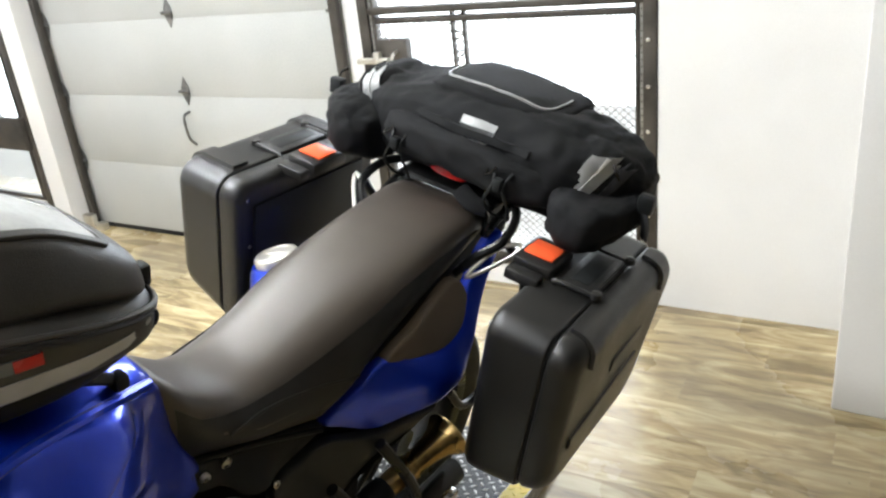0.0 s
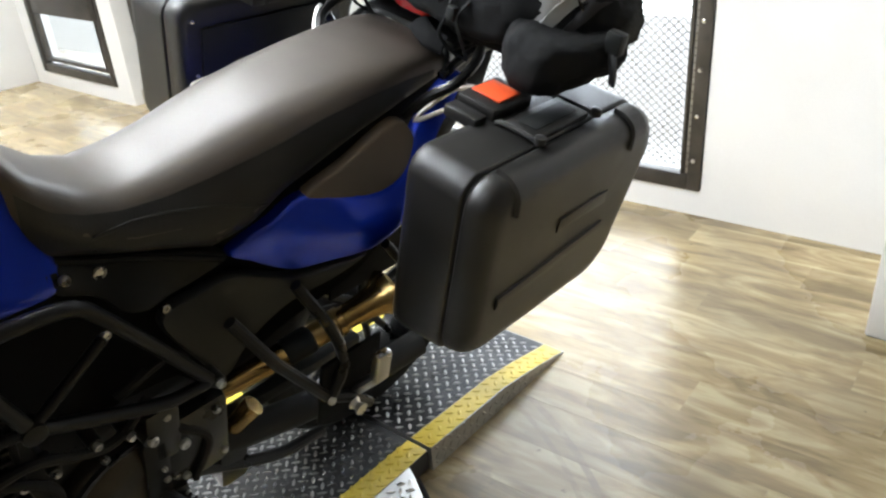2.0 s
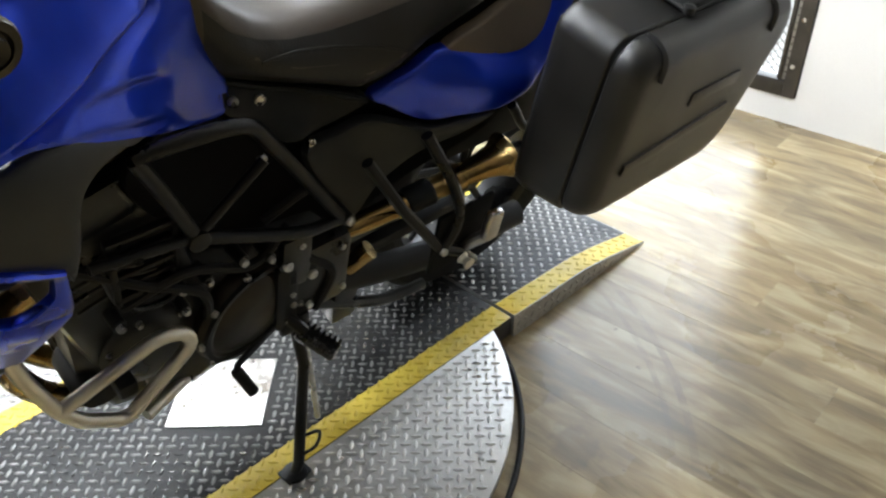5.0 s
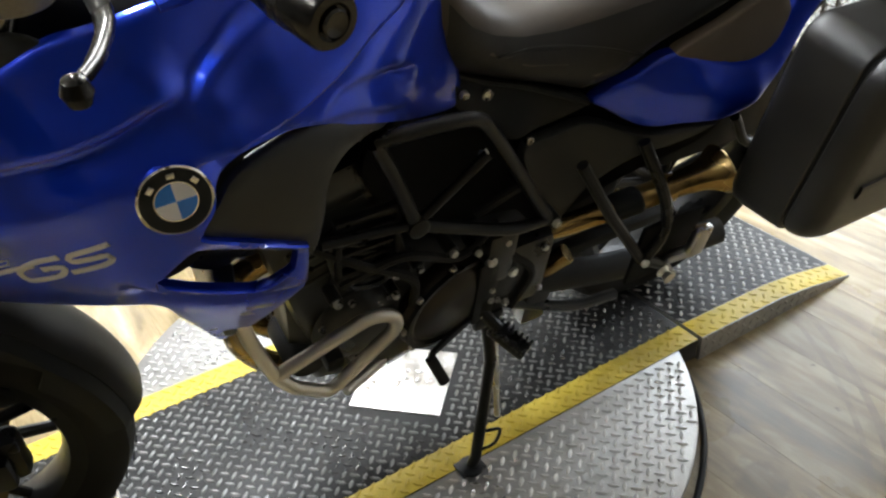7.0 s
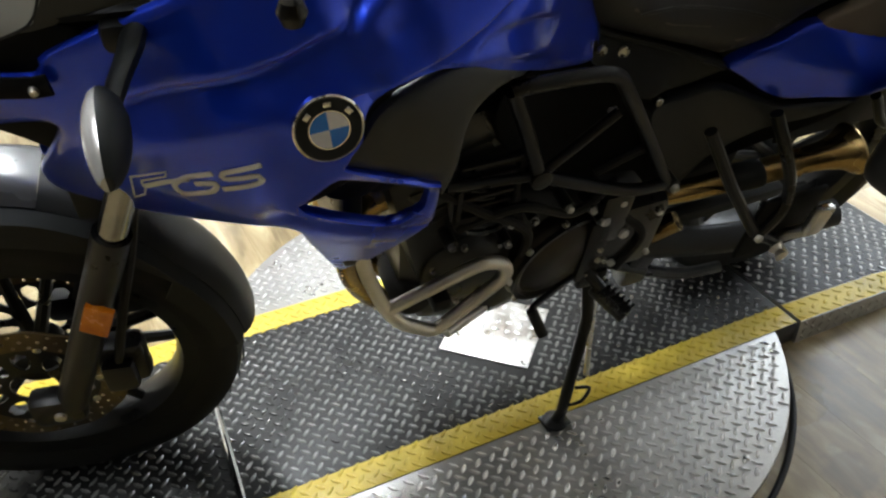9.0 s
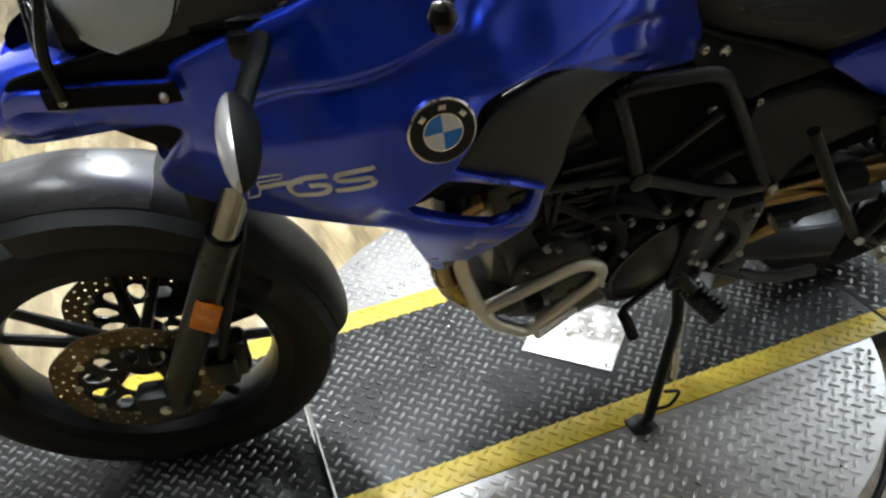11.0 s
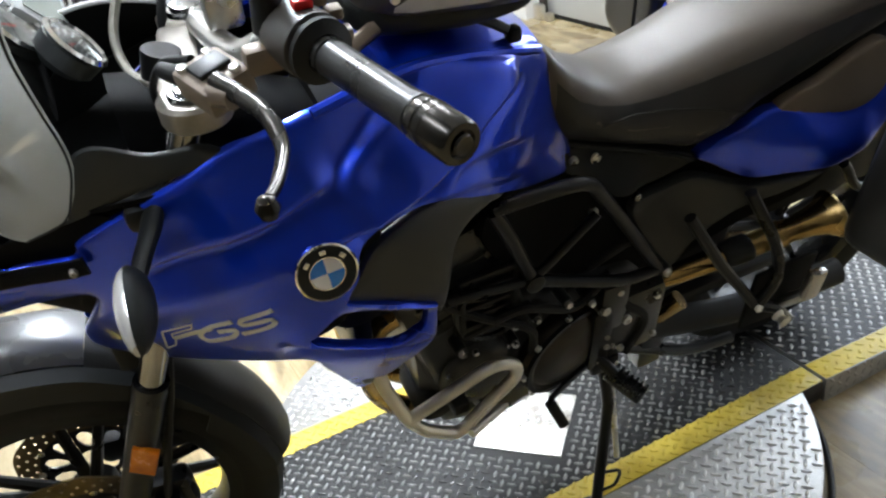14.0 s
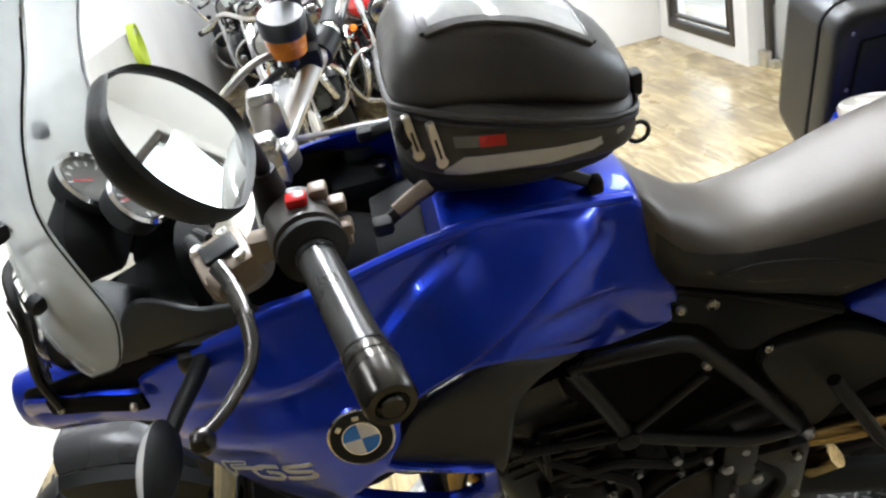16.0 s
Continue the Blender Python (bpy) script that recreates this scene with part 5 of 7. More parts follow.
sw = part("switch_housing", moved(lathe([(.018, -.055), (.028, -.05), (.031, -.02), (.031, .0), (.022, .004)], 22), axis), surface("brown_grey_plastic", (.030, .025, .020), (.046, .038, .031), .42, 0, 14, 500, .2, .05), bike, "brown-grey handlebar switch housing")
part("grip_flange", moved(washer([(.017, .004), (.03, .006), (.03, .012), (.018, .018)], 22), axis), RUBBER, sw)
part("button", rbox(GI + Vector((-.010, .012, .028)), GI + Vector((.008, .027, .038)), .003), RED, sw, "red switch button")
for k, (dx, dy, dz) in enumerate(((.028, .03, .012), (.03, .012, .0), (.026, .02, -.016), (.016, .035, .026))):
    part("rocker", rbox(GI + Vector((dx, dy, dz)) - Vector((.008, .008, .006)), GI + Vector((dx, dy, dz)) + Vector((.008, .008, .006)), .003), CREAM, sw, "pale grey switch")
# clutch lever and perch
perch = part("clutch_perch", merged(moved(rbox((-.026, -.030, -.015), (.026, .030, .015), .006), pose(-.522, -.190, 1.208, 0, -8, 20)), rbox((-.495, -.212, 1.212), (-.445, -.19, 1.240), .007), tube([(-.53, -.215, 1.212), (-.515, -.235, 1.215)], .011, 12, False)), CREAM, bike, "bare metal clutch lever perch")
LB = Vector((-.529, -.392, 1.218))
lever = part("clutch_lever", tube([(-.525, -.212, 1.222), (-.510, -.245, 1.222), (-.498, -.285, 1.222), (-.497, -.32, 1.212), (-.515, -.365, 1.214), LB + Vector((0, .006, 0))], (.0095, .0062), 12, flat=.75), LEVER, bike, "dark polished clutch lever with a ball end")
part("ball", lathe([(.002, -.0105), (.007, -.008), (.0098, 0), (.007, .008), (.002, .0105)], 18, Matrix.Translation(LB)), LEVER, lever)
part("perch_boot", tube([(-.545, -.166, 1.206), (-.562, -.138, 1.204)], (.011, .008), 12, False), RUBBER, perch, "black rubber cable boot")
part("perch_cap", moved(rbox((-.016, -.012, .015), (.018, .014, .021), .003), pose(-.522, -.190, 1.208, 0, -8, 20)), BLACK, perch)
for dx, dy in ((-.016, .02), (.012, .022), (.014, -.02)):
    part("screw", moved(lathe([(.002, .014), (.0055, .0145), (.005, .0185), (.002, .0175)], 12), pose(-.522, -.190, 1.208, 0, -8, 20) @ Matrix.Translation((dx, dy, 0))), BOLT, perch)
part("clutch_cable", tube([(-.535, -.165, 1.222), (-.56, -.12, 1.20), (-.575, -.07, 1.14), (-.56, -.02, 1.06), (-.53, .02, .98)], .0042, 8), RUBBER, bike)
for k, pts in enumerate(([(-.455, .20, 1.215), (-.50, .165, 1.222), (-.56, .115, 1.195), (-.594, .076, 1.146), (-.592, .03, 1.118), (-.573, -.015, 1.12), (-.563, -.03, 1.10)], [(-.465, .17, 1.205), (-.505, .13, 1.195), (-.535, .09, 1.15), (-.54, .07, 1.10), (-.53, .05, 1.04)])):
    part("brake_hose", tube(pts, .0055, 8), surface("braided_hose", (.2, .19, .16), (.32, .3, .26), .4, .5, 60, 800, .5) if k == 0 else RUBBER, bike, "braided brake hose" if k == 0 else "")
res = part("brake_reservoir", lathe([(.016, 0), (.025, .003), (.027, .032), (.024, .034)], 24, pose(-.4535, .198, 1.213, 8, 6, 0)), AMBER, bike, "amber brake fluid reservoir")
part("lid", lathe([(.026, .031), (.03, .032), (.0305, .052), (.028, .056), (.004, .0565)], 28, pose(-.4535, .198, 1.213, 8, 6, 0)), PANEL, res, "black reservoir lid")
part("grip", tube([(-.400, .272, 1.195), (-.365, .425, 1.205)], .0165, 18, False), RUBBER, bike, "black rubber grip")
part("master_cylinder", merged(rbox((-.455, .205, 1.172), (-.415, .262, 1.205), .009), tube([(-.422, .235, 1.183), (-.405, .265, 1.192)], .022, 16, False), tube([(-.4535, .2, 1.195), (-.4535, .198, 1.216)], .010, 12, False)), BLACK, bike, "black brake master cylinder")
part("brake_lever", tube([(-.445, .25, 1.185), (-.485, .30, 1.178), (-.475, .40, 1.17)], (.008, .006), 10), STEEL, bike, "polished aluminium brake lever")


def mirror(m, stem, side):
    """A rear-view mirror with a slanting rounded head: housing, glass and stem; the glass faces the rider."""
    rim = curve_points([(side * u, v, 0) for u, v in ((0, .043), (.035, .028), (.072, -.004), (.087, -.040), (.062, -.056), (.010, -.050), (-.026, -.036), (-.047, -.011), (-.054, .018), (-.038, .039), (0, .043))], .006)[:-1]
    mid = Vector((side * .016, -.007, 0))
    def outline(f, depth):
        return [mid + (p - mid) * f + Vector((0, 0, depth)) for p in rim]
    body = part("mirror", moved(rings([outline(.16, -.027), outline(.45, -.025), outline(.76, -.019), outline(.97, -.010), outline(1.05, -.002), outline(1.055, .004), outline(1.02, .007), outline(.98, .002)]), m), BLACK, bike, "black rear-view mirror")
    part("glass", moved(rings([outline(.995, .0015), outline(.995, .003)]), m), MIRROR, body, "mirror glass")
    part("stem", tube([stem, stem + Vector((0, 0, .045)), (m @ Vector((side * .115, -.055, -.012))), (m @ Vector((side * .08, -.04, -.010))), (m @ Vector((side * .03, -.02, -.022)))], .0085, 12), BLACK, body)
    part("stem_boot", tube([stem - Vector((0, 0, .01)), stem + Vector((0, 0, .04))], (.017, .012), 14, False), RUBBER, body)


def facing(centre, n):
    """A pose with z along n and y upwards."""
    n = n.normalized()
    u = Vector((0, 0, 1)).cross(n).normalized()
    m = Matrix((u, n.cross(u), n)).transposed().to_4x4()
    m.translation = centre
    return m


mirror(facing(Vector((-.4537, -.4005, 1.4536)), Vector((.903, .081, .421))), GI + Vector((-.025, .05, .01)), 1)
mirror(facing(Vector((-.4537, .4005, 1.4536)), Vector((.903, -.081, .421))), Vector((-.43, .245, 1.20)), -1)

# ignition block and tank bag bracket in front of the tank
ig = part("ignition_block", merged(rbox((-.450, .085, 1.020), (-.360, .190, 1.068), .014), lathe([(.02, 0), (.024, .01), (.02, .022), (.008, .02)], 18, pose(-.40, .145, 1.068))), BLACK, bike, "black ignition lock housing")
part("key", merged(rbox((-.403, .142, 1.086), (-.397, .148, 1.102), .001), lathe([(.003, -.003), (.009, -.002), (.009, .002), (.003, .003)], 14, pose(-.40, .145, 1.106, 70, 0, 30))), BRASSKEY, ig)
part("knob", lathe([(.008, 0), (.011, .004), (.009, .014), (.003, .016)], 16, pose(-.375, .10, 1.066)), LEVER, ig)
both("tank_bracket", lambda s: tube([(-.145, s * .066, 1.096), (-.175, s * .070, 1.118), (-.215, s * .068, 1.138), (-.27, s * .068, 1.150), (-.325, s * .075, 1.150), (-.383, s * .092, 1.131)], .0075, 8, flat=.6), FRAME, "black steel tank bag bracket")
both("bracket_foot", lambda s: rbox((-.153, s * .068 - .010, 1.084), (-.134, s * .068 + .010, 1.104), .005), RUBBER)
both("bracket_foot", lambda s: rbox((-.394, s * .094 - .010, 1.122), (-.372, s * .094 + .010, 1.140), .005), RUBBER)
part("bracket_strap", tube([(-.366, -.0885, 1.141), (-.345, -.082, 1.150), (-.325, -.077, 1.157)], .0085, 8, flat=.5), CREAM, bike, "pale strap buckle")
part("cockpit_floor", rings([[(x, y * hw, z + .02 * abs(y) ** 3 + dz) for y, dz in [(q, .003) for q in np.linspace(-1, 1, 9)] + [(q, -.003) for q in np.linspace(1, -1, 9)]] for x, hw, z in ((-.775, .045, .992), (-.74, .075, 1.004), (-.69, .095, 1.018), (-.63, .115, 1.028), (-.56, .125, 1.03))]), MATT, bike, "black floor of the cockpit")


# ---- indicators: a leaf-shaped pod that stands out sideways, its clear lens to the front
def indicator(s):
    arm = part("indicator", tube([(-.618, s * .118, 1.030), (-.625, s * .145, 1.030), (-.640, s * .178, 1.026), (-.652, s * .206, 1.020)], (.0175, .013), 14, flat=.62), BLACK, bike, "front turn indicator with a clear lens")
    def half(front):
        secs = []
        for y, f in ((.193, .30), (.198, .56), (.208, .80), (.222, .96), (.238, 1.0), (.255, .93), (.270, .77), (.283, .53), (.290, .28)):
            cx, cz = -.663 - .10 * (y - .24), 1.017 - .12 * (y - .24)
            ring = [(cx + (-1 if front else 1) * f * (.017 if front else .023) * math.cos(a), s * y, cz + f * .030 * math.sin(a)) for a in np.linspace(-math.pi / 2, math.pi / 2, 13)]
            secs.append(ring)
        return rings(secs)
    part("housing", half(False), BLACK, arm, "black indicator housing")
    part("lens", half(True), LENS, arm, "clear indicator lens")
    bolt(0, 0, 0, .007, arm, m=pose(-.624, s * .141, 1.031, 60 if s < 0 else -60))


for s in (-1, 1):
    indicator(s)


# ---- badge and lettering
def on_side(x, z, lift):
    """A pose on the left flank: its z outwards, its x along the flank, its y upwards."""
    e = 0.004
    w = lambda a, b: Vector((a, -half_width(a, b) - fairing_relief(a, b, 1), b))
    u, v = w(x + e, z) - w(x - e, z), w(x, z + e) - w(x, z - e)
    u.normalize()
    n = u.cross(v).normalized()
    v = n.cross(u)
    m = Matrix((u, v, n)).transposed().to_4x4()
    m.translation = w(x, z) + n * lift
    return m


bm_m = on_side(-.463, .958, .003)
badge = part("badge", moved(lathe([(.001, -.004), (.037, -.004), (.037, .003), (.0355, .0045), (.034, .004), (.001, .004)], 44), bm_m), CHROME, bike, "round black, white and blue enamel badge")
part("ring", moved(washer([(.0205, .004), (.0338, .004), (.0338, .0052), (.0205, .0052)], 44), bm_m), BLACK, badge)
part("inner_ring", moved(washer([(.0200, .004), (.0214, .004), (.0214, .0056), (.0200, .0056)], 40), bm_m), CHROME, badge)
for k in range(4):
    a0 = math.pi / 2 * k
    arc = [(0, 0)] + [(.02 * math.cos(a0 + math.pi / 2 * i / 10), .02 * math.sin(a0 + math.pi / 2 * i / 10)) for i in range(11)]
    part("quarter", moved(rings([[(x, y, z) for x, y in arc] for z in (.0041, .0051)]), bm_m @ pose(0, 0, 0, 0, 0, 4)), SKYBLUE if k % 2 else WHITE, badge)
for a in (140, 90, 40):
    part("mark", moved(rbox((-.004, .0245, .005), (.004, .0305, .006), .0006), bm_m @ pose(0, 0, 0, 0, 0, a - 90)), CHROME, badge)


def stroke(run, half, closed=False):
    """A flat painted line that lies on the left flank."""
    run = list(run) + ([run[0]] if closed else [])
    fine = [run[0]]
    for (a, b), (c, d) in zip(run, run[1:]):
        n = max(1, int(math.hypot(c - a, d - b) / .008))
        fine += [(a + (c - a) * i / n, b + (d - b) * i / n) for i in range(1, n + 1)]
    places = []
    for x, z in fine:
        m = on_side(x, z, .001)
        places.append((m.translation.copy(), m.to_3x3().col[2].normalized()))
    return ribbon(places, half, .0007)


def letter_run(run):
    return [(p.x, p.z) for p in curve_points([(x, 0, z) for x, z in run], .005)]


part("letter", stroke([(-.659, .857), (-.622, .879), (-.624, .870), (-.649, .854), (-.649, .846), (-.647, .842), (-.650, .826), (-.662, .812)], .0011, True), DECAL, bike, "outlined silver model letter F")
part("letter_bar", stroke([(-.647, .845), (-.624, .861), (-.603, .873)], .0032), DECAL, bike)
part("letter", stroke(letter_run([(-.578, .891), (-.600, .879), (-.613, .866), (-.617, .856), (-.611, .846), (-.598, .851), (-.580, .862), (-.577, .875), (-.596, .868)]), .0034), DECAL, bike, "silver model letter G")
part("letter", stroke(letter_run([(-.531, .915), (-.552, .904), (-.568, .894), (-.567, .886), (-.550, .892), (-.535, .898), (-.531, .892), (-.540, .883), (-.570, .868)]), .0032), DECAL, bike, "silver model letter S")

# ---- seat
SEAM = [(p.x, p.z) for p in curve_points([(.0, 0, .915), (.05, 0, .915), (.117, 0, .908), (.19, 0, .893), (.25, 0, .872)], .012)]
SHOULDER = ((-.072, 1.0), (-.04, .965), (0, .942), (.05, .928), (.11, .926), (.17, .932), (.235, .944), (.31, .957), (.37, .968), (.46, .977), (.55, .982), (.62, .98))
secs = []
for x, y, zt, zb, hw, e in ((-.092, 0, 1.045, .96, .055, 3.0), (-.078, 0, 1.043, .90, .068, 3.4), (-.05, 0, 1.01, .88, .084, 3.4), (0, .003, .968, .864, .095, 3.0), (.05, .005, .945, .848, .108, 2.6),
                            (.11, .008, .948, .826, .118, 2.4), (.17, .01, .96, .80, .124, 2.3), (.23, .012, .975, .815, .126, 2.3), (.29, .014, .988, .85, .123, 2.4), (.36, .016, .998, .872, .120, 2.5),
                            (.44, .018, 1.006, .898, .116, 2.7), (.52, .02, 1.012, .918, .113, 2.9), (.60, .022, 1.014, .94, .109, 3.0), (.66, .024, 1.006, .952, .106, 3.0), (.69, .024, .99, .965, .095, 2.8)):
    ring = oval(x, y, (zt + zb) / 2, hw, (zt - zb) / 2, 44, e + .9)
    crown = float(np.interp(x, (-.09, .0, .12, .25, .40, .60), (.95, .74, .74, .82, .9, .95)))
    def taper(c):
        h = min(1, max(0, ((c - zb) / (zt - zb) - .25) / .75))
        k = max(0, 1 - (c - zb) / (zt - zb) / .45)
        return 1 - (1 - crown) * h * h * (3 - 2 * h) - k * float(np.interp(x, (-.09, .08, .22), (.26, .24, .06)))
    secs.append([(a, y + (b - y) * taper(c), c) for a, b, c in ring])
seat_bm = rings(secs)
seat_tree = BVHTree.FromBMesh(seat_bm)
seat = part("seat", seat_bm, SEAT, bike, "long dark grey vinyl dual seat", 60)
for s in (-1, 1):
    stitched = draped(seat_tree, [(x, s * .4, z) for x, z in SEAM], (0, -s, 0), .0022)
    part("seam", ribbon(stitched, .0022, .0014), SEATSIDE, seat)
    low = ((-.072, .915), (-.04, .89), (.0, .876), (.05, .862), (.117, .84), (.19, .815), (.25, .838), (.30, .866), (.36, .884), (.44, .91), (.52, .93), (.58, .948), (.62, .958))
    grid = [[(x, s * .4, z0 + (float(np.interp(x, [q[0] for q in SHOULDER], [q[1] for q in SHOULDER])) - z0) * k / 7) for k in range(8)] for x, z0 in ((p.x, p.z) for p in curve_points([(x, 0, z) for x, z in low], .015))]
    part("side_panel", draped_patch(seat_tree, grid, (0, -s, 0), .0012), SEATSIDE, seat, "darker grained vinyl side panel")
part("seat_base", tube([(-.06, -.062, .892), (.0, -.068, .866), (.06, -.078, .848), (.12, -.09, .825), (.18, -.096, .797)], .005, 8), BLACK, seat)
part("seat_strap", tube([(.645, -.085, .955), (.66, -.07, 1.0), (.67, .024, 1.012), (.66, .12, 1.0), (.645, .135, .955)], .006, 8), BLACK, seat)

# ---- tail
TAIL = [(.195, .794), (.259, .827), (.32, .858), (.426, .842), (.494, .85), (.535, .895), (.611, .963), (.66, .97), (.58, .88), (.51, .806), (.413, .761), (.347, .746), (.286, .738), (.225, .77)]
both("tail_fairing", lambda s: shell(TAIL, .004, .02, .008, .014, (), s, relief=lambda x, z, d: bump(x, z, .30, .80, .45, .80, .03, .012)), BLUE, "glossy blue painted tail panel")
both("fuel_tank_panel", lambda s: shell([(.322, .857), (.41, .896), (.512, .927), (.536, .906), (.534, .885), (.498, .85), (.426, .838)], .004, .02, .004, .016, (), s), BEIGE, "taupe plastic panel above the blue tail")
part("tail_core", rings([oval(x, .02, z, hy, hz, 20, 3) for x, z, hy, hz in ((.15, .78, .05, .05), (.25, .80, .07, .05), (.40, .83, .10, .07), (.55, .87, .10, .06), (.70, .93, .09, .05), (.82, .97, .06, .03))]), BLACK, bike)
CAP = pose(.372, .19, .903, -22, -4, 0)
part("filler_collar", lathe([(.075, -.075), (.066, -.045), (.056, -.016), (.049, -.006), (.044, -.006), (.044, -.02)], 36, CAP), BLUE, bike, "glossy blue filler collar")
fc = part("fuel_cap", lathe([(.04, -.02), (.0425, -.008), (.043, .004), (.040, .009), (.034, .0105), (.033, .009), (.004, .010)], 36, CAP), STEEL, bike, "polished fuel filler cap")
part("cap_flap", moved(rbox((-.008, -.03, .009), (.008, .02, .0125), .002), CAP), STEEL, fc)
part("tail_light", rings([oval(x, .02, z, hy, hz, 18, 3.2) for x, z, hy, hz in ((.655, 1.05, .034, .010), (.66, 1.051, .042, .014), (.70, 1.048, .045, .018), (.75, 1.04, .04, .014))]), RED, bike, "red tail lamp")
part("luggage_rack", merged(rbox((.66, -.09, 1.005), (.90, .13, 1.018), .006), *[tube([(.62, y, .975), (.70, y, 1.0), (.88, y, 1.01)], .009, 8) for y in (-.10, .14)]), FRAME, bike, "black steel luggage rack")
for s in (-1, 1):
    part("grab_rail", tube([(.56, s * .105 + .02, .91), (.575, s * .135 + .02, .955), (.605, s * .165 + .02, .985), (.66, s * .16 + .02, 1.01), (.72, s * .12 + .02, 1.02)], .009, 10), FRAME, bike, "black grab rail")
    part("rack_loop", tube([(.555, s * .13 + .02, .915), (.61, s * .19 + .02, .965), (.625, s * .195 + .02, .985), (.60, s * .16 + .02, .97)], .0045, 8, closed=True), STEEL, bike, "bright steel tie-down loop")
    part("pannier_frame", tube([(.62, s * .17 + .02, .98), (.66, s * .18, .90), (.68, s * .18, .72), (.52, s * .18, .67), (.45, s * .17, .74)], .0085, 10), FRAME, bike, "black tubular pannier frame")
part("number_plate", moved(rbox((-.002, -.09, -.055), (.002, .09, .055), .001), pose(.90, .03, .93, 0, -55, 0)), WHITE, bike, "white number plate with plain dark bars")
for k in range(5):
    part("plate_bar", moved(rbox((-.004, -.065 + .028 * k, -.02), (-.0022, -.047 + .028 * k, .02), 0), pose(.90, .03, .93, 0, -55, 0)), DARK, bike)

# ---- lower side cover and frame
COVERP = [(.074, .742), (.138, .744), (.20, .752), (.30, .722), (.40, .75), (.345, .705), (.281, .672), (.211, .622), (.158, .575), (.118, .633), (.078, .705)]
both("side_cover", lambda s: shell(COVERP, .002, .02, .01, .016, (), s), DARK, "dark grey plastic side cover")
UNDER = [(-.02, .84), (.05, .79), (.19, .785), (.29, .735), (.41, .757), (.50, .80), (.44, .70), (.30, .60), (.16, .52), (.02, .52), (-.08, .62), (-.2, .78), (-.2, .86)]
both("inner_frame", lambda s: shell(UNDER, -.045, .02, .004, .03, (), s), MATT)
y = -.15
for pts in ([(-.212, -.15, .888), (-.19, -.152, .893), (-.10, -.150, .888), (-.06, -.148, .876), (-.036, -.146, .848), (.03, -.140, .75), (.126, -.135, .60)],
            [(-.212, -.15, .888), (-.178, -.15, .81), (-.143, -.15, .72)], [(-.287, -.15, .742), (-.148, -.15, .722)], [(-.143, -.15, .72), (.023, -.148, .636), (.11, -.138, .61)],
            [(-.035, -.146, .808), (-.135, -.15, .728)]):
    part("frame_tube", tube(pts, .0105 if len(pts) != 2 else .0078, 14, len(pts) > 2), FRAME, bike, "black steel frame tube")
part("frame_boss", lathe([(.010, -.02), (.0165, -.016), (.0165, .010), (.011, .013), (.004, .013)], 20, along_y(-.143, -.152, .72)), FRAME, bike)
for x, yy, z, r in ((-.042, -.082, .864, .0075), (.082, -.092, .752, .0075), (-.016, -.112, .776, .0075), (.164, -.122, .556, .008)):
    bolt(x, yy, z, r, bike)

# ---- engine
eng = part("engine", rings([oval(x, .01, z, hy, hz, 22, 3.4) for x, z, hy, hz in ((-.32, .50, .10, .09), (-.28, .47, .13, .14), (-.15, .45, .14, .16), (0, .47, .13, .15), (.10, .48, .11, .12), (.17, .48, .08, .08))]), ENGINE, bike, "black painted engine block")
part("cylinder_block", moved(rbox((-.33, -.115, .0), (-.13, .12, .30), .02), pose(.03, 0, .53, 0, -14, 0)), ENGINE, eng)
for k in range(4):
    part("fin", moved(rbox((-.30, -.119, .175 + .024 * k), (-.16, .124, .181 + .024 * k), .002), pose(.03, 0, .53, 0, -14, 0)), ENGINE, eng)
part("head_cover", moved(rbox((-.31, -.12, .28), (-.14, .12, .36), .03), pose(.03, 0, .53, 0, -14, 0)), ENGINE, eng)
m = along_y(-.046, -.137, .482, 12)
cover = part("clutch_cover", moved(lathe([(.088, -.03), (.091, -.012), (.086, .0), (.08, .005), (.074, .003), (.062, .011), (.03, .015), (.002, .016)], 44), m @ Matrix.Diagonal((1.22, 1, 1, 1))), COVER, eng, "oval dark engine cover, brown reflection put into its colour")
part("cover_rim", moved(washer([(.080, .0), (.089, .0), (.088, .007), (.081, .007)], 44), m @ Matrix.Diagonal((1.22, 1, 1, 1))), FRAME, cover, "black rim of the cover")
for k in range(9):
    a = 2 * math.pi * k / 9 + .3
    bolt(0, 0, 0, .0062, cover, m=m @ Matrix.Translation((.110 * math.cos(a), .092 * math.sin(a), 0)))
part("generator_cover", lathe([(.075, -.03), (.078, -.012), (.07, .0), (.04, .012), (.002, .014)], 36, along_y(-.215, -.13, .50)), ENGINE, eng)
for k in range(7):
    a = 2 * math.pi * k / 7
    bolt(-.215 + .072 * math.cos(a), -.131, .50 + .072 * math.sin(a), .0055, eng)
part("sprocket_cover", merged(rbox((.02, -.145, .40), (.15, -.10, .57), .03), rbox((.0, -.15, .50), (.06, -.12, .62), .015)), ENGINE, eng)
for x, z in ((.04, .45), (.13, .44), (.12, .55), (.035, .60), (.06, .52)):
    bolt(x, -.148, z, .006, eng)
part("oil_filter", lathe([(.03, -.06), (.036, -.05), (.036, .03), (.03, .04), (.01, .042)], 24, along_y(-.30, -.08, .44)), RUBBER, eng)
part("exhaust_header", merged(*[tube([(-.30, yy, .66), (-.38, yy, .62), (-.39, yy, .48), (-.30, yy * .7, .34), (-.10, -.02, .29), (.12, -.06, .33), (.22, -.11, .45)], .02, 12) for yy in (-.06, .06)]), GOLD, eng, "heat-stained exhaust header pipe")
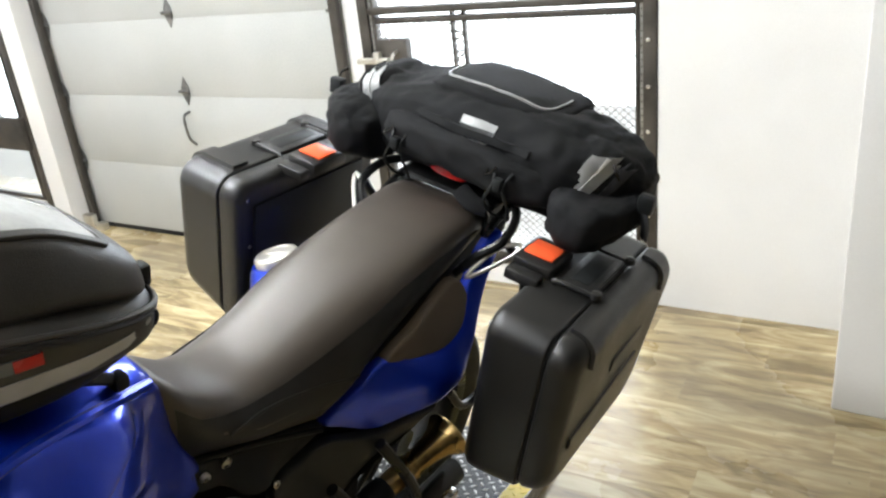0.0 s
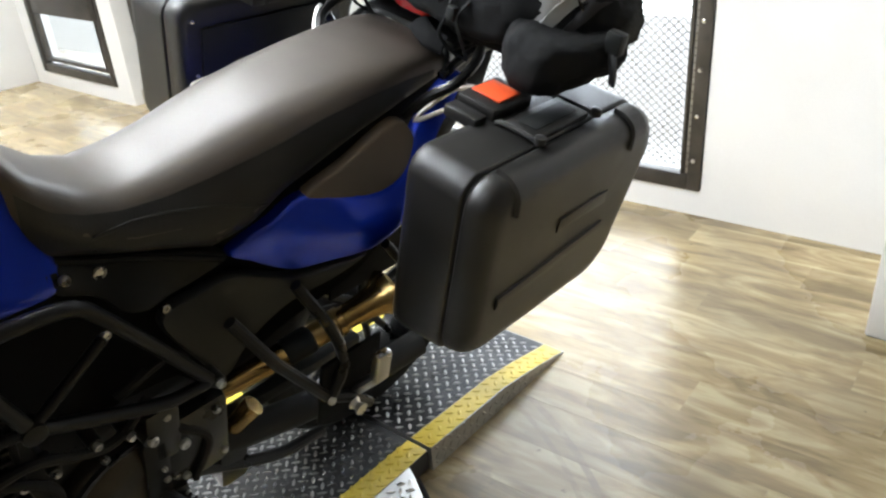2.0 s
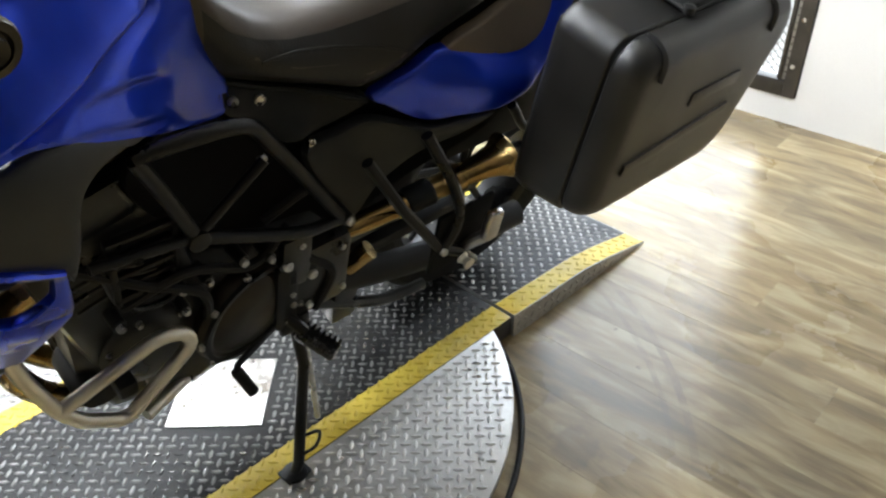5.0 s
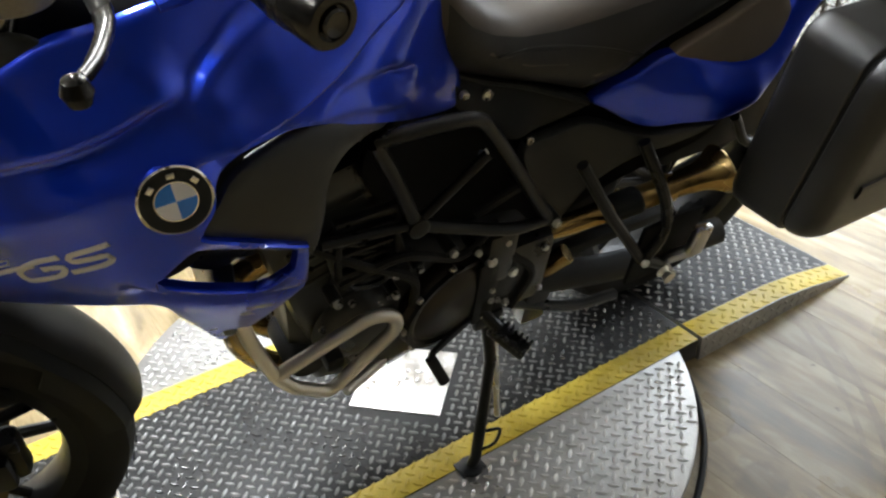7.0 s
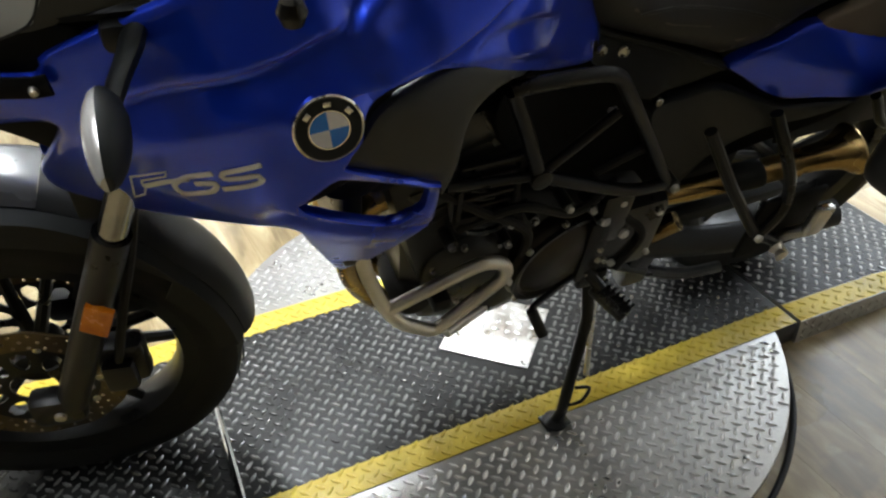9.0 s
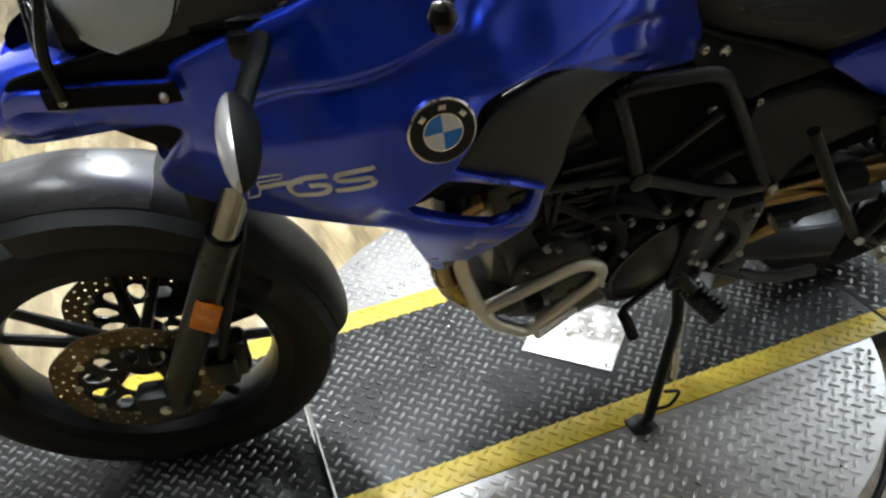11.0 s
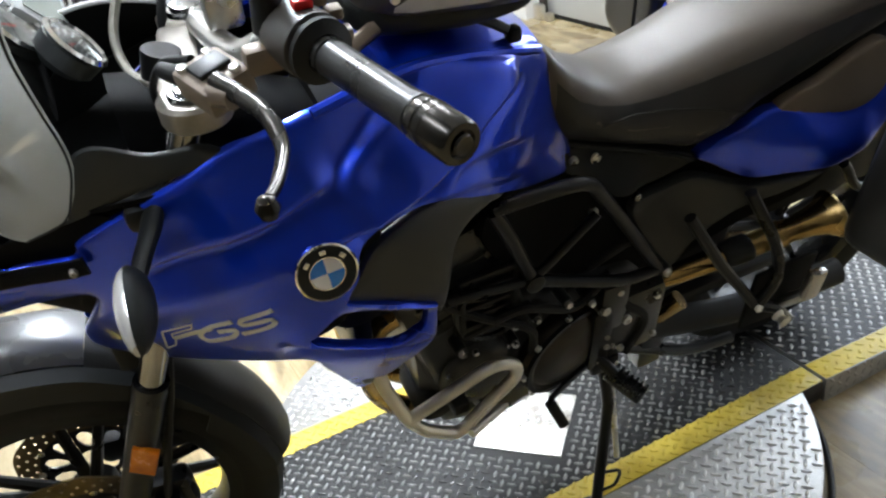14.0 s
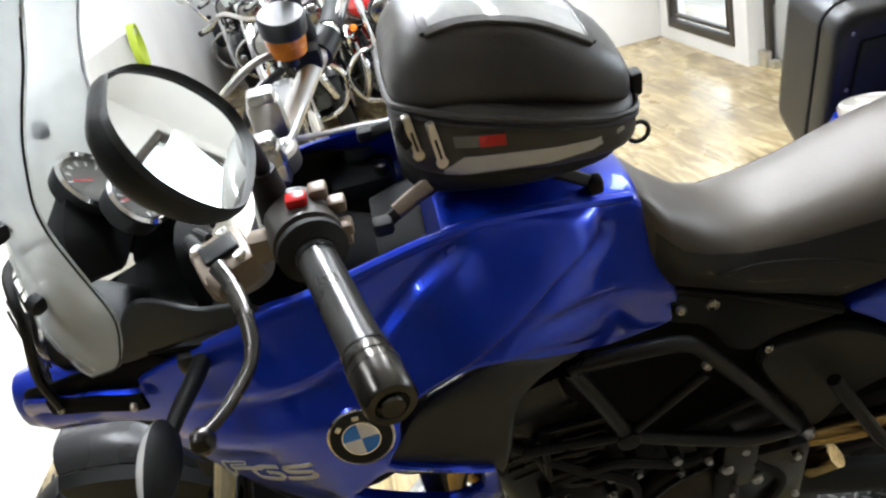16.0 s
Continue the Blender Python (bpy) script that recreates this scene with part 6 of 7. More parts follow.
for x, z, r in ((-.070, .625, .007), (-.022, .603, .006), (.009, .567, .009), (.059, .518, .0095), (.130, .605, .008), (-.128, .617, .006), (-.170, .625, .007), (-.167, .576, .006), (-.263, .606, .007),
                (.021, .491, .006), (.023, .462, .006), (.057, .439, .007), (.053, .396, .006), (.010, .424, .005)):
    bolt(x, -.15, z, r, eng)
    part("bolt_boss", tube([(x, -.147, z), (x, -.11, z)], r * 1.5, 12, False), ENGINE, eng)
grille = part("coolant_grille", merged(rbox((-.26, -.14, .64), (-.25, -.125, .75), .003), rbox((-.17, -.14, .66), (-.16, -.125, .76), .003), rbox((-.26, -.14, .745), (-.16, -.125, .757), .003), rbox((-.26, -.14, .64), (-.16, -.125, .652), .003)), FRAME, eng, "black plastic grille")
for k in range(4):
    part("slat", rbox((-.25, -.138, .665 + .02 * k), (-.17, -.128, .672 + .02 * k), .002), FRAME, grille)
for k, pts in enumerate(([(-.25, -.13, .62), (-.16, -.15, .66), (-.05, -.14, .60), (.02, -.13, .64)], [(-.30, -.12, .72), (-.22, -.14, .66), (-.14, -.15, .60), (-.13, -.14, .50)], [(.05, -.14, .56), (.10, -.15, .50), (.07, -.15, .42)], [(-.02, -.12, .66), (.06, -.13, .70), (.10, -.12, .64)])):
    part("hose", tube(pts, .008, 8), RUBBER, eng)
side_cover = part("cylinder_cover", tube([(-.2615, -.128, .727), (-.186, -.128, .703), (-.172, -.128, .601), (-.245, -.128, .616)], .0055, 8, closed=True), ENGINE, eng, "black ribbed side cover")
part("backing", moved(rbox((-.04, -.004, -.05), (.04, .004, .05), .003), pose(-.216, -.121, .662, 0, 12, 0)), MATT, side_cover)
for k in range(1, 6):
    a, b = Vector((-.2585, -.130, .727)).lerp(Vector((-.242, -.130, .616)), k / 6), Vector((-.189, -.130, .703)).lerp(Vector((-.175, -.130, .601)), k / 6)
    part("rib", tube([a.lerp(b, .16), (a + b) / 2 + Vector((0, 0, -.004)), a.lerp(b, .84)], .003, 8), ENGINE, side_cover)
part("radiator", rbox((-.43, -.15, .62), (-.40, .15, .86), .01), ENGINE, bike)
both("horn", lambda s: lathe([(.02, -.02), (.045, -.008), (.045, .004), (.02, .012), (.002, .01)], 24, along_y(-.42, -.165 if s < 0 else .18, .83)), ENGINE)

# ---- stainless crash bars
def crash(s):
    elbow, low = (-.373, s * .174, .528), (-.350, s * .180, .492)
    loop = bent([elbow, (-.224, s * .180, .592), (-.186, s * .181, .577), (-.178, s * .181, .542), (-.292, s * .181, .440), low], .02)
    return merged(tube(bent([(-.404, s * .135, .66), (-.398, s * .152, .605), elbow, low, (-.340, s * .181, .483)], .018), .0112, 14, False), tube(loop, .0108, 14, False))


both("crash_bar", crash, STEEL, "brushed stainless steel engine guard")
stub = part("bar_stub", tube([(-.252, -.15, .372), (-.166, -.118, .366)], .0112, 14, False), STEEL, bike, "brushed steel guard stub")
part("end_plug", tube([(-.1662, -.1182, .366), (-.161, -.116, .3657)], .0108, 14, False), RUBBER, stub)
part("bar_clamp", rbox((-.29, -.17, .47), (-.26, -.10, .50), .006), FRAME, bike)
part("bar_clamp", rbox((-.185, -.13, .44), (-.155, -.09, .465), .006), FRAME, bike)

# ---- controls on the left and the side stand
shift = part("gear_lever", tube(bent([(.012, -.135, .418), (-.02, -.142, .408), (-.103, -.170, .404), (-.099, -.182, .386)], .012), .0062, 10, False), FRAME, bike, "black gear shift lever")
part("rubber_tip", tube([(-.103, -.172, .398), (-.088, -.202, .356)], .0105, 14, False), RUBBER, shift)
peg = part("rider_footpeg", merged(tube([(.012, -.14, .43), (.035, -.17, .40)], .012, 10, False), moved(rbox((-.017, -.070, -.010), (.017, .008, .010), .004), pose(.036, -.163, .388, 14, 0, 27))), FRAME, bike, "black toothed rider footpeg")
for k in range(7):
    part("tooth", moved(merged(*[rbox((x - .005, -.068 + .0105 * k, .007), (x + .005, -.062 + .0105 * k, .018), .001) for x in (-.0135, .0135)]), pose(.036, -.163, .388, 14, 0, 27)), FRAME, peg)
part("peg_bracket", merged(rbox((-.01, -.15, .40), (.035, -.13, .56), .01), rbox((.0, -.152, .38), (.06, -.135, .42), .01)), FRAME, bike)
sf_world = Vector((-.036, -.012, DECK + .004))
SF = BIKE.inverted() @ sf_world
stand = part("side_stand", tube([(.05, -.12, .36), (.045, -.16, .28), SF + Vector((.006, .0, .04)), SF + Vector((0, 0, .006))], (.0125, .0105), 14, False), FRAME, bike, "black side stand with its foot on the deck")
down = BIKE.to_3x3().inverted()
part("foot", moved(merged(lathe([(.02, .0), (.026, .002), (.026, .008), (.016, .014)], 20), rbox((-.027, -.018, 0), (.027, .024, .006), .002)), Matrix.Translation(BIKE.inverted() @ (sf_world - Vector((0, 0, .003)))) @ down.to_4x4()), FRAME, stand)
part("spring", tube([(.06, -.14, .33), (.062, -.175, .2), (.06, -.20, .13)], .006, 8), BOLT, stand)
part("foot_loop", tube([SF + Vector((.012, 0, .06)), SF + Vector((.04, -.005, .07)), SF + Vector((.045, -.005, .12)), SF + Vector((.015, 0, .13))], .0035, 8), FRAME, stand)

# ---- swingarm, rear wheel, chain
sw_pts = [(.11, -.09, .40), (.30, -.105, .355), (.45, -.115, .335), (.655, -.12, .332)]
both("swingarm", lambda s: tube([(x, s * abs(yy), z) for x, yy, z in sw_pts], .03, 14, flat=.7), MATTGREY, "black swingarm")
part("swingarm_spool", lathe([(.006, -.01), (.013, -.008), (.008, 0), (.013, .012), (.006, .014)], 16, along_y(.352, -.235, .456)), STEEL, bike, "bright steel spool")
wheel(Vector((.655, .07, .315)), pose(.655, .07, .315), .328, .14, "rear_wheel", 5, (1,), .12)
part("chain_guard", rbox((.18, -.09, .40), (.50, -.06, .43), .008), BLACK, bike)
part("rear_hugger", rings([[(.655 + (.35 + d) * math.cos(a), yy + .07, .33 + (.35 + d) * math.sin(a)) for yy, d in ((-.08, -.02), (0, .004), (.08, -.02), (.08, -.024), (0, 0), (-.08, -.024))] for a in np.radians(np.linspace(95, 190, 16))]), BLACK, bike)
part("rear_mudguard", rings([oval(x, .05, z, hy, hz, 20, 3.2) for x, z, hy, hz in ((.32, .70, .09, .05), (.42, .735, .125, .075), (.56, .78, .13, .085), (.70, .84, .12, .075), (.82, .91, .10, .05), (.88, .95, .07, .03))]), MATT, bike, "matt black rear mudguard")
part("splash_guard", rbox((.44, -.056, .53), (.74, -.048, .73), .003), MATT, bike, "black splash guard beside the rear wheel")
part("battery_box", rbox((.13, -.055, .43), (.37, .13, .74), .02), MATT, bike, "matt black box inside the frame")
part("lower_link", merged(tube([(.10, -.10, .36), (.25, -.13, .30), (.36, -.14, .29)], .012, 10), rbox((.14, -.12, .28), (.20, -.08, .38), .01)), ENGINE, bike)

# ---- exhaust silencer on the left, with a heat-tinted skin, and the passenger peg hanger
A, B = Vector((.15, -.12, .550)), Vector((.466, -.176, .624))
way = (B - A).normalized()
mf = Matrix.Translation(A) @ way.to_track_quat("Z", "Y").to_matrix().to_4x4()
L = (B - A).length
def silencer(profile):
    secs = []
    for h, r in profile:
        secs.append([(r * 1.0 * math.cos(t), r * .82 * math.sin(t), h) for t in np.linspace(0, 2 * math.pi, 29)[:-1]])
    return moved(rings(secs), mf)
sil = part("silencer", silencer([(-.02, .012), (0, .017), (.03, .0205), (.10, .0225), (L - .09, .024), (L - .07, .025)]), GOLD, bike, "heat-tinted steel exhaust pipe")
part("end_cap", silencer([(L - .07, .0255), (L - .05, .027), (L - .025, .034), (L - .006, .047), (L, .050), (L + .004, .048), (L, .042), (L - .03, .026)]), GOLD, sil, "brass-tinted flared end cap")
part("heat_shield", silencer([(L - .215, .0225), (L - .21, .0265), (L - .165, .0275), (L - .16, .0235)]), BLACK, sil)
part("clamp", silencer([(L - .115, .0235), (L - .113, .028), (L - .10, .028), (L - .098, .0245)]), GOLD, sil)
hang = part("peg_hanger", merged(tube([(.149, -.15, .725), (.21, -.185, .62), (.305, -.205, .49)], .0105, 10, False), tube([(.272, -.15, .73), (.325, -.19, .62), (.335, -.208, .55), (.31, -.21, .49)], .0105, 10), tube([(.305, -.207, .49), (.36, -.212, .455), (.41, -.21, .40)], .011, 10)), FRAME, bike, "black tubular passenger footpeg hanger")
part("heel_plate", rbox((.29, -.205, .42), (.43, -.195, .57), .012), MATT, hang)
part("passenger_footpeg", merged(tube([(.37, -.20, .45), (.40, -.235, .50)], .012, 10, False), rbox((.385, -.245, .49), (.42, -.225, .56), .006)), ALLOY, hang, "bright passenger footpeg")
bolt(.305, -.218, .49, .008, hang)
bolt(.36, -.222, .455, .007, hang)


# ---------------------------------------------------------------- luggage
def pannier(s, y0, depth, seam, label, X0=.377, X1=.802, Z1=1.0, low=.655, rise=.052):
    """A hard case on one side (s): shell, seam, lid with shoulder bands, handle and latch. Heights and lengths in the motorcycle's axes."""
    C = Vector((.59, s * y0, .83))
    p = thing("pannier", BIKE @ Matrix.Translation(C), label, "pannier", "panniers on the motorcycle")
    def bottom(y):
        return low + rise * min(1, max(0, (y - .04) / (depth - .04))) ** 1.3
    def loop(y, g, r):
        """Upright rounded loop at depth y, drawn in by g."""
        x0, x1, z0, z1 = X0 + g, X1 - g, bottom(y) + g, Z1 - g
        x1b, x0b = x1 - .035, x0 + .006
        out = []
        for cx, cz, a0, q in ((x1, z1, 0, r + .02), (x0, z1, 90, r), (x0b, z0, 180, r + .008), (x1b, z0, 270, r + .03)):
            sx, sz = (-1 if a0 in (0, 270) else 1), (-1 if a0 in (0, 90) else 1)
            for k in range(9):
                a = radians(a0 + 11.25 * k)
                out.append((cx + sx * q + q * math.cos(a) - C.x, s * y, cz + sz * q + q * math.sin(a) - C.z))
        return out
    def skin(steps, r=.038):
        return rings([loop(y, g, max(.012, r - g * .3)) for y, g in steps])
    part("body", skin(((0, .02), (.004, .008), (.014, .001), (.03, 0), (seam - .006, 0), (seam - .002, .0025), (seam, .008))), CASE, p, "", 50)
    part("seam", skin(((seam - .006, .006), (seam + .008, .006))), RUBBER, p)
    k = depth - seam
    lid_steps = [(seam + .002, .008), (seam + .004, .0025), (seam + .008, 0)]
    R = min(.034, k * .75)
    for i in range(8):
        a = math.pi / 2 * i / 7
        lid_steps.append((depth - R + R * math.sin(a), R * (1 - math.cos(a)) * .85))
    lid_steps += [(depth + .001, R * .85 + .012)]
    lid = part("lid", skin(lid_steps, .046), CASE, p, "black plastic lid with shoulder bands", 50)
    # bands over the lid's shoulder
    arc = []
    for i in range(9):
        a = math.pi / 2 * i / 8
        arc.append((depth - R + R * math.sin(a), Z1 - R * (1 - math.cos(a)) * .85, math.sin(a), math.cos(a)))
    arc = [(seam + .012, Z1, 0, 1)] + arc + [(depth + .001, Z1 - R * .85 - .02, 1, 0)]
    for xa, xb in ((X0 + .05, X0 + .092), (X1 - .105, X1 - .065)):
        secs = [[(x - C.x, s * (y + ny * h), z + nz * h - C.z) for x, h in ((xa, -.003), (xa + .003, .007), (xb - .003, .007), (xb, -.003))] for y, z, ny, nz in arc]
        part("band", rings(secs), CASE, lid)
    # sunk belt along the foot of the outer face
    part("belt", rings([[(x - C.x, s * y, z + rise - C.z) for y, z in ((depth - .006, .775), (depth + .0045, .778), (depth + .006, .79), (depth + .0045, .80), (depth - .006, .803))] for x, rise in ((.44, -.01), (.50, -.006), (.62, .004), (.72, .012))]), CASE, lid)
    part("badge_plate", rbox((-.02, s * (depth + .002) - .0015, .025), (.12, s * (depth + .002) + .0015, .05), .001), CASE, lid)
    for x in (.47, .66, .70):
        part("foot", rbox((x - .015 - C.x, min(s * (depth - .035), s * (depth - .008)), -.12), (x + .015 - C.x, max(s * (depth - .035), s * (depth - .008)), -.10), .004), BLACK, p)
    # handle across the seam
    hy = seam - .02 if s < 0 else seam + .045
    def yy(a, b):
        return (min(s * a, s * b), max(s * a, s * b))
    a, b = yy(hy - .045, hy + .018)
    h = part("handle", rbox((-.045, a, .163), (.095, b, .176), .005), CASE, p, "flush carrying handle")
    a, b = yy(hy - .03, hy + .004)
    part("handle_recess", rbox((-.03, a, .1755), (.08, b, .177), .0006), BLACK, h)
    for x in (-.05, .10):
        part("handle_hinge", tube([(x, s * (hy - .055), .168), (x, s * (hy - .045), .1725), (x, s * (hy + .016), .1735), (x, s * (hy + .026), .169)], .0042, 8), CASE, h)
        part("catch", lathe([(.004, .168), (.010, .17), (.009, .18), (.004, .182)], 14, Matrix.Translation((x + .004, s * (hy + .024), 0))), CASE, h)
    a, b = yy(-.045, .03)
    latch = part("latch", rbox((-.05, a, .158), (.05, b, .184), .005), CASE, p, "black latch block with an orange release")
    a, b = yy(-.036, .02)
    part("release", rbox((-.026, a, .184), (.028, b, .1885), .002), ORANGE, latch, "bright orange release flap")
    a, b = yy(-.04, .024)
    part("key_slot", rbox((-.085, a, .156), (-.056, b, .176), .004), CASE, latch)
    part("inner_ridge", rbox((-.17, -.006 if s < 0 else -.006, -.10), (.16, .004 if s < 0 else .004, .12), .003), BLACK, p)
    for x, z in ((-.185, .135), (-.18, .03)):
        bolt(0, 0, 0, .004, p, m=pose(x, s * .003, z, 90 if s > 0 else -90))
    return p


pannier(-1, .245, .166, .112, "black hard plastic pannier with an orange latch, beside the muffler", .382, .842, .995, .640, .030)
pannier(1, .30, .178, .052, "black hard plastic pannier with an orange latch, beside the fuel cap")


def crumple(bm, amount, scale, seed=0.0):
    for v in bm.verts:
        n = noise.noise_vector(v.co * scale + Vector((seed, 0, 0)))
        v.co += n * amount + noise.noise_vector(v.co * scale * 3.1) * amount * .35
    return bm


def fine_rings(stations, n=44, e=2.6, steps=5):
    """Sections (along, y, z, half width, half height) blended smoothly; returns rings across x."""
    out = []
    p = [stations[0], *stations, stations[-1]]
    for a, b, c, d in zip(p, p[1:], p[2:], p[3:]):
        for i in range(steps):
            t = i / steps
            out.append([.5 * (2 * bb + (cc - aa) * t + (2 * aa - 5 * bb + 4 * cc - dd) * t * t + (3 * bb - aa - 3 * cc + dd) * t ** 3) for aa, bb, cc, dd in zip(a, b, c, d)])
    out.append(list(stations[-1]))
    return [oval(x, y, z, max(hy, .004), max(hz, .004), n, e) for x, y, z, hy, hz in out]


# ---- tank bag
bag = thing("tank_bag", BIKE, "black vinyl tank bag with a clear map window and zips", "bag")
TB = fine_rings([(-.348, .0, 1.205, .03, .03), (-.343, .0, 1.21, .06, .046), (-.327, 0, 1.212, .084, .055), (-.29, .0, 1.208, .102, .056), (-.245, .0, 1.199, .109, .05), (-.185, .0, 1.186, .111, .042), (-.133, 0, 1.176, .103, .036), (-.10, 0, 1.171, .08, .03), (-.09, 0, 1.17, .05, .022)], 56, 3.4, 7)
body = crumple(rings(TB), .0015, 14)
body_tree = BVHTree.FromBMesh(body)
part("body", body, BAGBLACK, bag, "", 60)
LD = fine_rings([(-.344, .0, 1.255, .045, .012), (-.336, 0, 1.265, .07, .03), (-.312, .0, 1.276, .090, .042), (-.26, .0, 1.276, .101, .048), (-.20, .0, 1.262, .106, .044), (-.147, 0, 1.238, .101, .037), (-.107, 0, 1.216, .082, .028), (-.092, 0, 1.203, .052, .016)], 56, 3.2, 7)
lid_bm = crumple(rings(LD), .0015, 16)
for v in lid_bm.verts:
    f = min(1, max(0, (v.co.z - 1.24 - (-.27 - v.co.x) * .3) / .065))
    v.co.y *= 1 - .30 * f
lid_tree = BVHTree.FromBMesh(lid_bm)
part("lid", lid_bm, BAGBLACK, bag, "domed black lid with a flat top", 60)
# opaque grey: the pale reflection on the clear vinyl is put into its colour
WINDOW = surface("sheen_grey_vinyl_window", (.34, .34, .33), (.5, .5, .49), .13, 0, 12, 200, .1)
part("map_window", draped_patch(lid_tree, [[(x, y, 1.5) for y in np.linspace(-.052, .052, 9)] for x in np.linspace(-.292, -.14, 13)], (0, 0, -1), .0025), WINDOW, bag, "clear vinyl map window")
frame_line = [(-.296, -.056), (-.296, .056), (-.135, .056), (-.135, -.056), (-.296, -.056)]
for (xa, ya), (xb, yb) in zip(frame_line, frame_line[1:]):
    part("window_binding", ribbon(draped(lid_tree, [(xa + (xb - xa) * t, ya + (yb - ya) * t, 1.5) for t in np.linspace(0, 1, 12)], (0, 0, -1), .001), .005, .003), BAGBLACK, bag)
line = [(-.346, .05, 1.254), (-.331, .082, 1.256), (-.29, .103, 1.247), (-.245, .1105, 1.235), (-.185, .1125, 1.217), (-.133, .104, 1.201), (-.098, .08, 1.19), (-.087, .03, 1.186)]
ring_line = [(x, -y, z) for x, y, z in line] + [(x, y, z) for x, y, z in reversed(line)]
part("piping", tube(ring_line, .0034, 8, closed=True), BAGBLACK, bag)
part("zip", tube([(x * 1.0, y * .985, z - .009) for x, y, z in ring_line], .003, 6, closed=True), surface("dull_zip", (.03, .03, .03), (.05, .05, .05), .4, .3, 60, 900, .6), bag)
stripe = []
for x, z, hz in ((-.307, 1.178, .003), (-.285, 1.186, .012), (-.25, 1.184, .0105), (-.20, 1.180, .009), (-.155, 1.178, .006), (-.118, 1.18, .002)):
    stripe.append([(x, -.3, z + hz), (x, -.3, z), (x, -.3, z - hz)])
part("reflective_stripe", draped_patch(body_tree, stripe, (0, 1, 0), .0018), surface("pale_reflective_tape", (.5, .5, .49), (.6, .6, .59), .35, .1, 20, 800, .1), bag, "silver reflective stripe")
tagp = part("fabric_tag", draped_patch(body_tree, [[(x, -.3, 1.213 + dz - (x + .258) * .12) for dz in (.0065, 0, -.0065)] for x in (-.292, -.275, -.26, -.243)], (0, 1, 0), .0025), surface("grey_label", (.12, .12, .12), (.18, .18, .18), .5), bag, "grey and red fabric tag")
part("tag_end", draped_patch(body_tree, [[(x, -.3, 1.213 + dz - (x + .258) * .12) for dz in (.006, 0, -.006)] for x in (-.268, -.255, -.242)], (0, 1, 0), .0035), RED, tagp)
for x, z in ((-.328, 1.252), (-.308, 1.245)):
    (q, n), = draped(body_tree, [(x, -.3, z - .025)], (0, 1, 0), .005)
    mz = Matrix.Translation(q) @ pose(0, 0, 0, 0, -6, 14)
    zp = part("zip_pull", moved(merged(rbox((-.0048, -.002, -.026), (.0048, .0015, .014), .0016), rbox((-.0042, -.004, .012), (.0042, .004, .024), .002), lathe([(.001, -.002), (.0062, -.002), (.0062, .0015), (.001, .0015)], 14, pose(0, 0, -.026, 90))), mz), STEEL, bag, "bright metal zip pull")
    part("pull_hole", moved(rbox((-.0014, -.0028, -.020), (.0014, -.0019, .004), .0003), mz), BLACK, zp)
part("side_loop", tube([(-.338, -.085, 1.245), (-.343, -.09, 1.235), (-.337, -.092, 1.218)], .005, 8), RUBBER, bag)
part("ring", tube([(-.083 + .012 * math.cos(a), -.045, 1.133 + .013 * math.sin(a)) for a in np.linspace(0, 2 * math.pi, 15)[:-1]], .0028, 8, closed=True), BLACK, bag, "black D-ring")
part("ring_loop", tube([(-.094, -.046, 1.138), (-.102, -.045, 1.15), (-.108, -.044, 1.165)], .008, 8, flat=.4), BLACK, bag)
part("rear_tab", rbox((-.094, -.055, 1.185), (-.08, -.036, 1.212), .004), BLACK, bag)
part("base_skirt", rings(fine_rings([(-.35, 0, 1.165, .05, .02), (-.32, 0, 1.16, .08, .03), (-.22, 0, 1.15, .095, .028), (-.13, 0, 1.14, .075, .022), (-.105, 0, 1.142, .045, .014)], 32, 3.0)), BLACK, bag)

# ---- tail bag across the rack, in the motorcycle's axes; sections run along y
tail_bag = thing("tail_bag", BIKE, "black fabric tail bag with end pockets, strapped across the luggage rack", "bag")


def across(stations, n=56, e=2.6, steps=8):
    """Sections (y, x, z, half length, half height) blended smoothly along y."""
    return rings([[(py, px_, pz) for px_, py, pz in ring] for ring in fine_rings(stations, n, e, steps)])


main = wrinkled(wrinkled(across([(-.272, .77, 1.10, .05, .045), (-.262, .765, 1.108, .09, .075), (-.20, .765, 1.11, .118, .085), (-.10, .768, 1.114, .128, .09), (.0, .772, 1.114, .13, .09), (.10, .775, 1.11, .128, .085), (.19, .78, 1.10, .118, .075), (.245, .78, 1.10, .085, .065), (.255, .78, 1.095, .05, .04)], 72, 2.9, 10), .009, 9, 1.0, (1, .8, 1.2)), .005, 30, 3.0, (1, .55, 1.3))
tree = BVHTree.FromBMesh(main)
part("body", main, CLOTH, tail_bag, "", 70)
top = wrinkled(across([(-.165, .79, 1.185, .05, .012), (-.155, .79, 1.19, .08, .02), (-.05, .785, 1.20, .092, .022), (.06, .788, 1.198, .09, .021), (.115, .79, 1.183, .075, .018), (.125, .79, 1.178, .04, .01)], 48, 3.2, 8), .003, 12, 4.0)
top_tree = BVHTree.FromBMesh(top)
part("top_pocket", top, CLOTH, tail_bag, "flat zipped top pocket", 70)
loop = [(p.x, p.y, 1.5) for p in curve_points([(.80, .098, 0), (.735, .092, 0), (.715, .05, 0), (.712, -.06, 0), (.722, -.125, 0), (.76, -.142, 0), (.80, -.143, 0)], .012)]
part("zip", ribbon(draped(top_tree, loop, (0, 0, -1), .0015), .0022, .002), SILVER, tail_bag, "grey zip")
